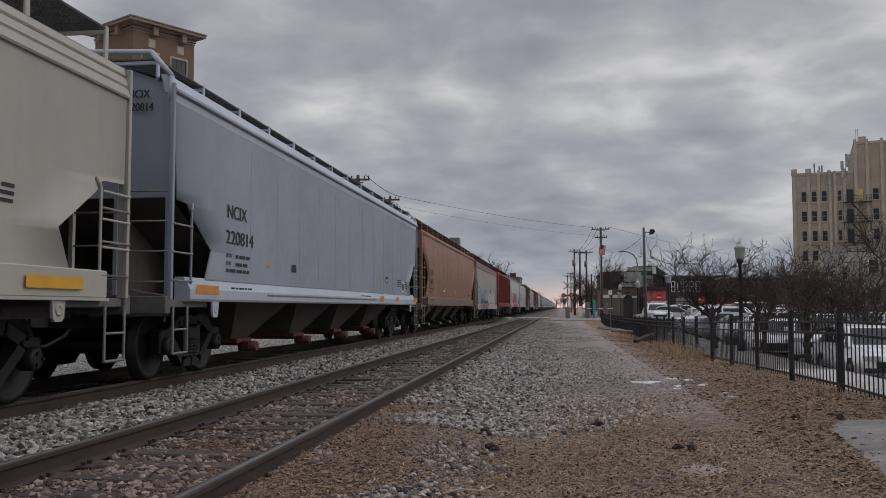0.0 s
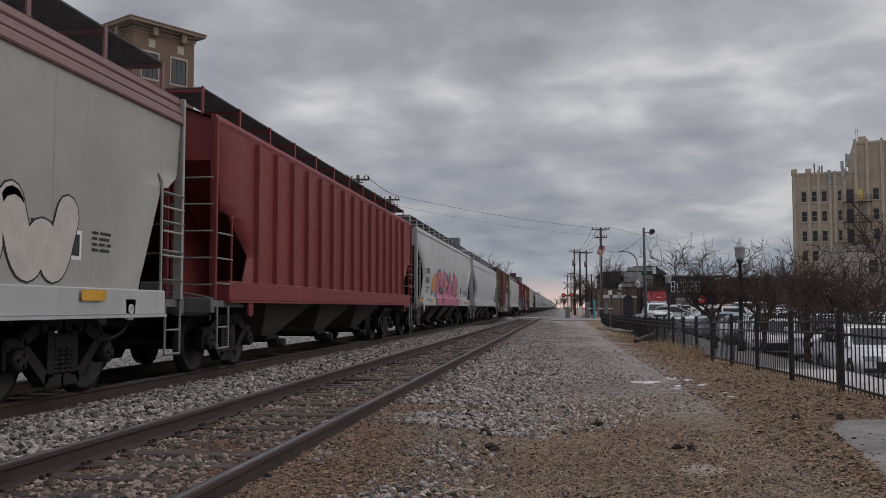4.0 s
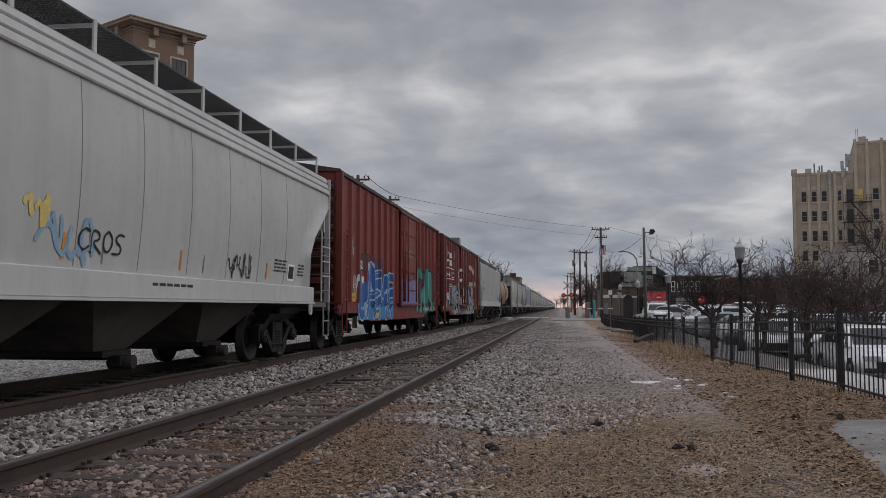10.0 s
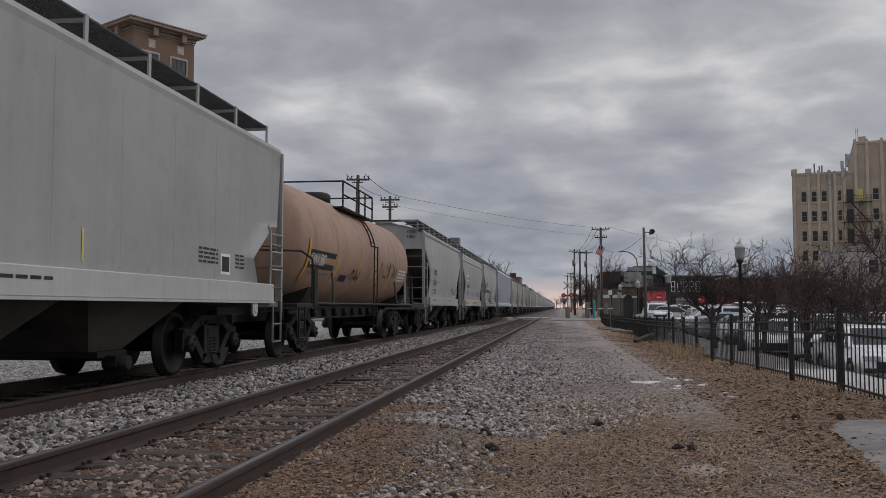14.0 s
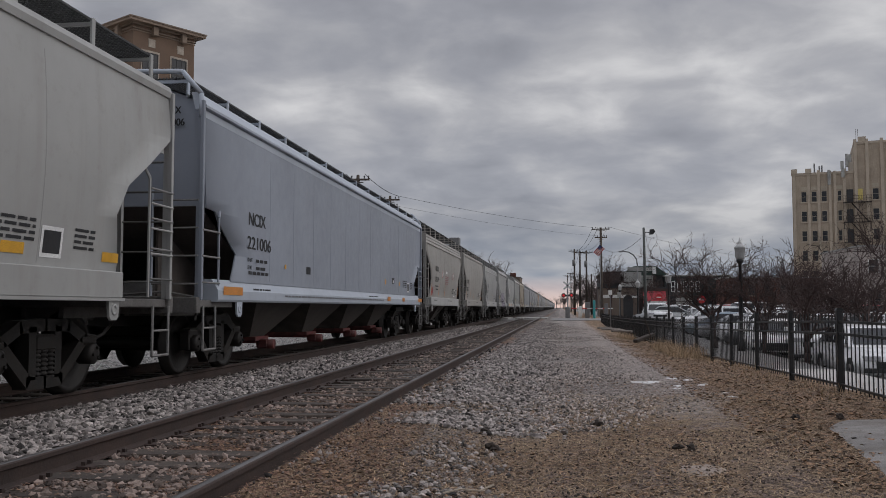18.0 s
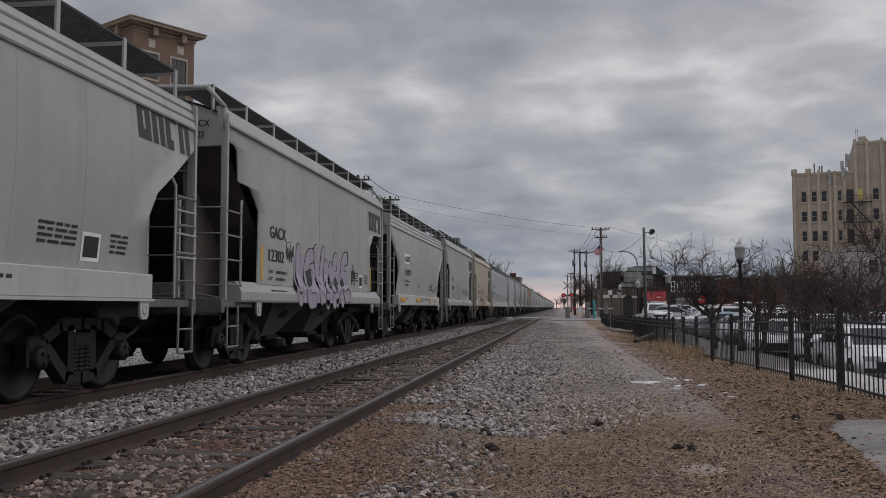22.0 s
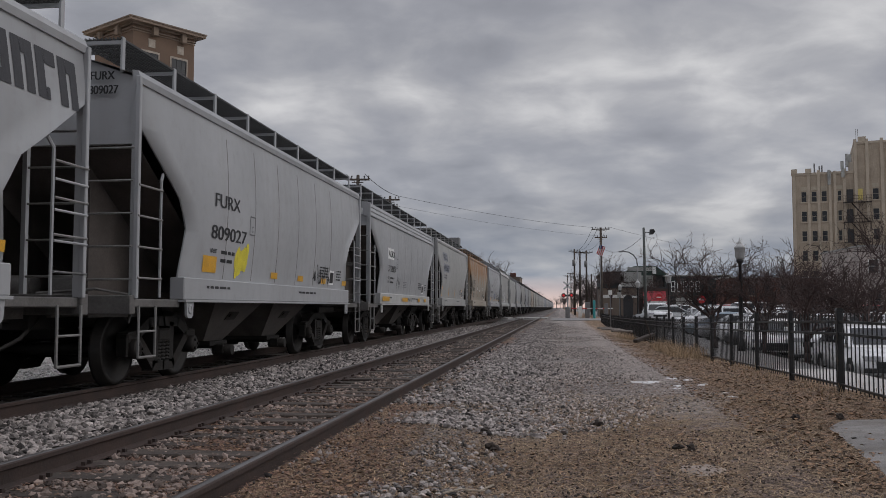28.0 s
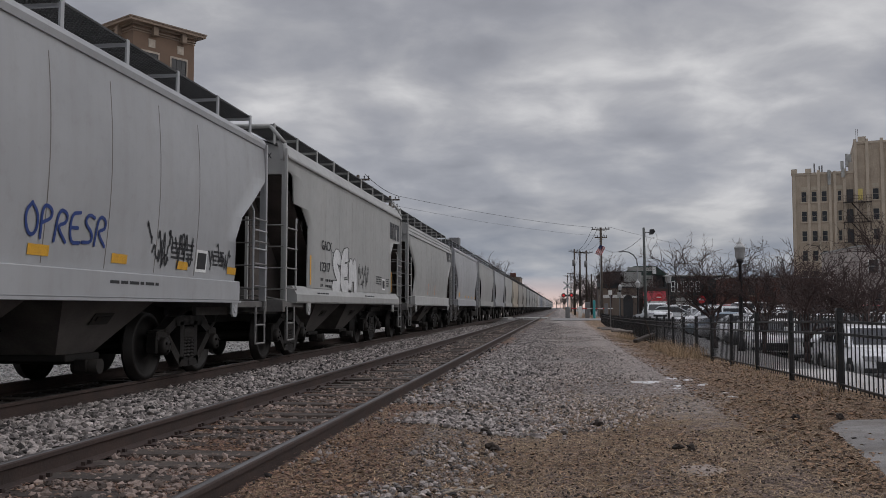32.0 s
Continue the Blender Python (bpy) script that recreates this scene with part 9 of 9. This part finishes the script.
        shape("tail_light", ("ctl", kind), lamp(L - 0.12, L + 0.015, hz + 0.05, hz + 0.22), TAIL_RED, c, at=(0.0, s * (w - 0.28), 0))
    def grille(bm):
        box(bm, -0.02, 0.06, -0.5, 0.5, hz - 0.2, hz - 0.04, 0.01)
        box(bm, -0.03, 0.10, -w + 0.08, w - 0.08, 0.30, 0.42, 0.02)
    shape("grille", ("cgr", kind), grille, PLASTIC, c)
    def mirror(bm):
        for s in (-1, 1):
            box(bm, top[0][0] + 0.25, top[0][0] + 0.42, *sorted((s * (w - 0.02), s * (w + 0.18))), top[0][1] + 0.05, top[0][1] + 0.2, 0.03)
    shape("door_mirror", ("cmi", kind), mirror, coat, c)
    return c


COATS = {"white": (0.84, 0.84, 0.85), "silver": (0.36, 0.37, 0.38), "black": (0.012, 0.012, 0.014), "grey": (0.12, 0.125, 0.13), "red": (0.28, 0.02, 0.025), "blue": (0.03, 0.05, 0.12), "pale blue": (0.35, 0.42, 0.50)}
rng = random.Random(11)
LOT = [("car", 8.15, 23.6, 90, "white"), ("suv", 8.1, 30.2, 75, "white"), ("car", 7.9, 35.5, 80, "white"), ("car", 7.7, 40.4, 0, "white"), ("suv", 8.0, 37.2, 0, "silver"), ("car", 7.6, 43.6, 0, "black"), ("suv", 7.6, 47.0, 0, "white"), ("car", 7.2, 50.5, 0, "silver"), ("car", 7.0, 54.0, 0, "pale blue"), ("suv", 6.9, 58.0, 0, "white"),
       ("suv", 15.0, 33, 180, "white"), ("car", 18.0, 36, 180, "silver"), ("car", 18.2, 40, 180, "white"), ("suv", 18.0, 44, 180, "white"), ("car", 18.2, 48, 180, "white"), ("suv", 18, 52, 180, "black"), ("car", 13.2, 62, 0, "black"), ("car", 9.8, 64, 90, "silver"), ("suv", 7.4, 70, 90, "white"),
       ("car", 5.6, 72, 0, "silver"), ("car", 7.4, 79, 0, "white"), ("car", 9.6, 77, 0, "silver"), ("suv", 13.0, 78, 20, "white"), ("car", 14.2, 80, 92, "red"), ("suv", 16.4, 78, 90, "white"), ("car", 18.6, 79, 88, "white"), ("car", 20.8, 78, 90, "black"), ("car", 12.6, 66, 90, "silver"), ("car", 15.2, 64, 90, "white"),
       ("suv", 15.5, 57, 0, "black"), ("car", 22.0, 60, 0, "white"), ("car", 24.0, 54, 0, "silver"), ("suv", 24.0, 48, 0, "white"), ("car", 25.0, 42, 0, "grey"), ("car", 24.5, 36, 0, "white"), ("pickup", 21.5, 81, 0, "grey"), ("car", 25.5, 88, 0, "red"), ("car", 30.0, 66, 0, "white"), ("suv", 31.0, 58, 0, "silver")]
for kind, x, y, rz, colour in LOT:
    noun = {"car": "saloon car", "suv": "sport utility car", "pickup": "pickup truck"}[kind]
    zz = lot_z(y) - 0.03
    parked(kind, pose(x, y, zz, 0, 0, rz + rng.uniform(-2, 2)), car_coat("coat_" + colour.replace(" ", "_"), COATS[colour]), colour + " " + noun + " parked in the car park behind the fence")


# ---- loose ground cover ----
STONE_MAT = surf("ballast_stone", (0.25, 0.222, 0.208), 0.92, 0, 0.3, 8, 90, 0.4, island=0.9)
STONE_BROWN = surf("dusty_stone", (0.205, 0.158, 0.135), 0.92, 0, 0.2, 8, 90, 0.4, island=0.8)
LEAF_MAT = surf("dead_leaf", (0.205, 0.127, 0.078), 0.85, 0, 0.25, 20, 90, 0.2, island=0.85)


def strip(x0, x1, y0, y1, edge=0.0, dz=0.0, power=1.0):
    """Places spread over a strip along the line, closer together near y0."""
    def place(g, n):
        y = y0 * (y1 / y0) ** (g.random(n) ** power)
        x = x0 + (x1 - x0) * g.random(n)
        if edge:
            c, hw = (x0 + x1) / 2, (x1 - x0) / 2
            x = c + hw * np.clip(g.normal(0, 0.5, n), -1.2, 1.2)
        paved = np.interp(y, [4.8, 6.4, 7.6, 9.1, 9.45], [2.0, 2.12, 2.28, 2.45, 2.7]) + 0.12 * (g.random(n) - 0.2)
        keep = ~((x > paved) & (x < 3.35) & (y < 9.4)) | (g.random(n) < 0.10)
        x, y = x[keep], y[keep]
        z = np.array([ground_z(a, b) for a, b in zip(x, y)]) + dz + g.random(len(x)) * 0.02
        return np.stack([x, y, z], 1)
    return place


def patchy(place, scale, cover, seed=0.0):
    """Keeps only the places inside drifting patches."""
    def pick(g, n):
        p = place(g, n)
        v = np.array([noise.noise((a * scale, b * scale * 0.6, seed)) for a, b in p[:, :2]])
        return p[v + g.normal(0, 0.12, len(p)) > cover]
    return pick


def ballast_bank(g, n):
    y = 3.0 * (55 / 3.0) ** g.random(n)
    x = g.uniform(-5.62, -3.55, n)
    hump = 0.085 * np.clip(1 - np.abs((x + 4.55) / 1.1) ** 2, 0, 1)
    return np.stack([x, y, hump - 0.02 + g.random(n) * 0.025], 1)


scatter("ballast", 34000, ballast_bank, (0.017, 0.046), STONE_MAT, "grey crushed stone ballast between the tracks", "ballast", 1)
scatter("ballast", 9000, strip(-8.6, -5.7, 3, 45), (0.018, 0.04), surf("dark_stone", (0.10, 0.09, 0.085), 0.9, 0, 0.3, 8, 90, 0.4, island=0.4), "dark ballast under the main line", "ballast", 2)
scatter("ballast", 9000, strip(-13, -8.4, 5, 60), (0.02, 0.045), surf("pale_stone", (0.42, 0.41, 0.39), 0.92, 0, 0.2, 8, 90, 0.4, island=0.4), "pale crushed stone beyond the main line", "ballast", 3)
scatter("ballast", 13000, patchy(strip(-3.45, -2.02, 5.0, 60), 1.6, -0.05, 4.0), (0.014, 0.038), STONE_BROWN, "dusty stones between the siding rails", "ballast", 4)
scatter("ballast", 24000, patchy(strip(-1.9, -0.15, 8.5, 70, 1.0), 0.9, -0.25, 2.0), (0.013, 0.040), STONE_MAT, "loose grey stones beside the siding", "ballast", 5)
scatter("gravel", 22000, patchy(strip(-1.2, 1.5, 9, 60, 1.0), 0.6, -0.12, 7.0), (0.007, 0.024), surf("path_gravel", (0.35, 0.305, 0.28), 0.92, 0, 0.2, 8, 90, 0.4, island=0.8), "fine gravel on the path", "gravel", 6)
scatter("ballast", 3600, patchy(strip(-1.75, -0.5, 4.6, 9.5, 1.0), 1.1, 0.0, 2.0), (0.008, 0.030), STONE_MAT, "loose grey stones beside the siding", "ballast", 25)
scatter("gravel", 7000, strip(-1.9, 2.2, 3.6, 9), (0.005, 0.014), STONE_BROWN, "small stones in the dry grass", "gravel", 16)
scatter("dead_leaves", 15000, strip(1.75, 3.6, 6, 45), (0.014, 0.038), LEAF_MAT, "brown dead leaves heaped along the fence", "leaves", 7, leaf=True)
scatter("dead_leaves", 34000, patchy(strip(-1.9, 2.6, 4.6, 15), 0.9, -0.15, 5.0), (0.006, 0.022), LEAF_MAT, "brown dead leaves scattered on the gravel", "leaves", 8, leaf=True)
scatter("dead_leaves", 16000, patchy(strip(-3.5, -1.2, 4.5, 13), 0.8, -0.12, 9.0), (0.008, 0.026), LEAF_MAT, "brown dead leaves caught in the siding", "leaves", 9, leaf=True)


scatter("dead_leaves", 420, patchy(strip(-1.8, 3.0, 4.8, 14), 0.7, -0.1, 12.0), (0.014, 0.036), surf("wet_leaf", (0.03, 0.021, 0.017), 0.7, 0, 0.3, 20, 90, 0.2, island=0.4), "dark wet leaves lying on the ground", "leaves", 17, leaf=True)


def straw(name, n, x0, x1, y0, y1, hmin, hmax, flat, seed, material, label):
    """Dry grass: thin bent blades, lying or standing."""
    g = np.random.default_rng(seed)
    bm = bmesh.new()
    for i in range(n):
        y = y0 * (y1 / y0) ** g.random()
        x = g.uniform(x0, x1)
        if 2.0 + 0.1 * (y - 4.8) < x < 3.35 and y < 9.4:
            continue
        z = ground_z(x, y) + 0.005
        h = g.uniform(hmin, hmax)
        a = g.uniform(0, 6.28)
        e = g.uniform(0.0, 0.3) if flat else g.uniform(0.8, 1.5)
        d = Vector((math.cos(a) * math.cos(e), math.sin(a) * math.cos(e), math.sin(e)))
        s = Vector((-math.sin(a), math.cos(a), 0)) * 0.003
        p = Vector((x, y, z))
        q = p + d * h * 0.6
        r = q + (d + Vector((g.normal(0, .3), g.normal(0, .3), -0.35))).normalized() * h * 0.4
        v = [bm.verts.new(c) for c in (p - s, p + s, q + s, q - s, r)]
        bm.faces.new(v[:4])
        bm.faces.new((v[3], v[2], v[4]))
    tagged(part(name, bm, material), label, "grass", kind="stuff")


RUSSET = surf("russet_straw", (0.21, 0.118, 0.085), 0.85, 0, 0.3, 10, 60, 0.1, island=0.6)
STRAW = surf("dry_straw", (0.36, 0.26, 0.165), 0.85, 0, 0.3, 10, 60, 0.1, island=0.4)
straw("dry_grass", 30000, -1.9, 2.6, 4.6, 13, 0.03, 0.11, True, 11, STRAW, "flattened dry grass on the gravel")
straw("dry_grass", 20000, -3.45, -1.2, 4.5, 12, 0.03, 0.12, True, 12, RUSSET, "straw caught in the siding")
straw("dry_grass", 900, 3.0, 3.7, 11, 60, 0.06, 0.2, False, 13, STRAW, "dry grass along the fence foot")
straw("grass_tuft", 1700, 2.75, 3.55, 22.5, 30.0, 0.15, 0.48, False, 14, STRAW, "clump of tall dry grass by the fence")
straw("grass_tuft", 400, 2.4, 3.1, 38, 41, 0.15, 0.4, False, 15, STRAW, "clump of tall dry grass by the fence")

# rubbish and debris by the fence
bm = bmesh.new()
box(bm, -0.75, 0.75, -0.08, 0.08, 0.0, 0.11, 0.02)
bmesh.ops.transform(bm, matrix=pose(2.75, 31.0, 0.1, 0, -7, 62), verts=bm.verts)
tagged(part("old_tie", bm, TIE_WOOD), "old weathered railway tie lying by the fence", "tie")
for k, (x, y, a, l) in enumerate(((2.65, 43, 20, 0.7), (2.45, 46, -15, 0.9), (2.75, 44.5, 60, 0.6), (2.3, 49, 30, 0.8), (2.95, 42, -30, 0.5))):
    bm = bmesh.new()
    box(bm, -l / 2, l / 2, -0.12, 0.12, 0.0, 0.1, 0.025)
    bmesh.ops.transform(bm, matrix=pose(x, y, 0.03, 0, 0, a), verts=bm.verts)
    tagged(part("broken_slab", bm, surf("dirty_concrete", (0.22, 0.195, 0.175), 0.9, 0, 0.3, 3, 60, 0.4)), "broken concrete slab lying by the path", "debris", "broken slabs")
bm = bmesh.new()
rod(bm, (3.0, 31.2, 0.1), (2.75, 30.6, 0.75), 0.02, 6)
tagged(part("leaning_stick", bm, WOOD_POLE), "thin stick leaning by the fence", "stick")


def sheet_of(name, x, y, w, l, m, label, cat, seed, thick=0.006):
    """A thin film with a ragged edge that follows the ground."""
    bm = bmesh.new()
    rows = []
    for i in range(6):
        f = i / 5
        rows.append([])
        for j in range(20):
            a = j * math.pi / 10
            q = f * (1 + 0.55 * noise.noise((math.cos(a) * 1.7, math.sin(a) * 1.7, seed * 3.1)))
            px, py = x + w * q * math.cos(a), y + l * q * math.sin(a)
            rows[-1].append(bm.verts.new((px, py, ground_z(px, py) + thick + 0.008 * (1 - f) - (0.012 if i == 5 else 0))))
    for a, b in zip(rows, rows[1:]):
        for j in range(20):
            k = (j + 1) % 20
            bm.faces.new((a[j], a[k], b[k], b[j])).smooth = True
    tagged(part(name, bm, m), label, cat)


SNOW = surf("old_ice", (0.68, 0.67, 0.67), 0.6, 0, 0.1, 6, 60, 0.2)
for k, (x, y, w, l) in enumerate(((1.40, 14.55, 0.20, 0.14), (1.18, 14.6, 0.14, 0.07), (1.72, 14.0, 0.07, 0.09), (1.66, 13.7, 0.06, 0.06), (1.80, 15.3, 0.09, 0.35), (1.98, 14.9, 0.09, 0.12), (2.05, 14.0, 0.06, 0.09), (2.12, 14.1, 0.05, 0.06), (2.15, 12.1, 0.05, 0.09), (2.22, 12.0, 0.03, 0.05), (2.2, 12.8, 0.04, 0.06))):
    sheet_of("ice_patch", x, y, w, l, SNOW, "thin white patch of old ice on the path", "ice", k)
sheet_of("bare_earth", 1.02, 6.9, 0.20, 0.26, surf("bare_earth", (0.36, 0.30, 0.265), 0.9, 0, .25, 8, 90, .4), "pale bare patch of earth in the dry grass", "earth", 9, 0.003)
for k, (x, y) in enumerate(((-0.59, 7.65), (-0.55, 7.55), (0.95, 7.8), (1.05, 7.78), (0.36, 9.4), (2.35, 9.7), (2.75, 9.6), (-0.7, 8.6))):
    bm = bmesh.new()
    bmesh.ops.create_icosphere(bm, subdivisions=2, radius=0.04)
    for v in bm.verts:
        v.co *= 1 + 0.75 * noise.noise(v.co * 38 + Vector((k, 0, 0)))
        v.co.z *= 0.75
    bmesh.ops.transform(bm, matrix=pose(x, y, ground_z(x, y) + 0.03), verts=bm.verts)
    tagged(part("dark_clod", bm, surf("dark_earth", (0.045, 0.034, 0.028), 0.95)), "dark clod of earth on the gravel", "clod", "clods")
bm = bmesh.new()
pts = [(-0.72, 5.6, 0.03), (-0.62, 5.66, 0.045), (-0.5, 5.64, 0.04), (-0.42, 5.74, 0.06)]
pipe(bm, pts, 0.006, 5)
tagged(part("pale_twig", bm, surf("pale_wood", (0.4, 0.34, 0.27), 0.8)), "pale bare twig lying on the gravel", "twig")




CAR_AT = {i: s for _, s, i in CARS}


def motions():
    """The train rolls towards the camera and past it, all cars alike."""
    for car, s, i in CARS:
        walk(car, [(t, car_pose(s, t)) for t in (0.0, 8.0, 16.0, 24.0, 32.0)])
    # wheels turn while their car rolls through the near view
    for w, i in WHEELSETS:
        s = CAR_AT[i]
        base = w.matrix_local.translation.copy()
        near = [k / 30 for k in range(0, 961) if 4.0 < s - train_at(k / 30) < 27.0]
        rows = [(0.0, None)] + [(t, None) for t in near if 0 < t < 32] + [(32.0, None)]
        spun, turn, last = [], 0.0, None
        for t, _ in rows:
            if last is not None and t - last < 0.05:
                turn += (train_at(t) - train_at(last)) / 0.457
            last = t
            spun.append((t, Matrix.Translation(base) @ Matrix.Rotation(turn, 4, "X")))
        if len(spun) > 3:
            walk(w, spun)
    # the cloud deck drifts
    walk(clouds, [(0.0, pose(0, 0, 0)), (16.0, pose(0, 0, 0, 0, 0, 1.6)), (32.0, pose(0, 0, 0, 0, 0, 3.2))])
    # the flag lifts and falls in a slow wind: each strip swings from its staff
    for k, strip in enumerate(FLAG):
        rows = []
        for t, lift in ((0, 8), (2, 14), (3, 26), (4.5, 14), (6, 6), (9, 4), (11, 5), (12.5, 12), (14, 26), (17, 30), (18, 38), (20, 62), (22, 44), (25, 50), (28, 20), (31, 32), (32, 26)):
            ripple = 5 * math.sin(t * 2.3 + k)
            rows.append((float(t), strip_pose(k, lift, ripple)))
        walk(strip, rows)


motions()
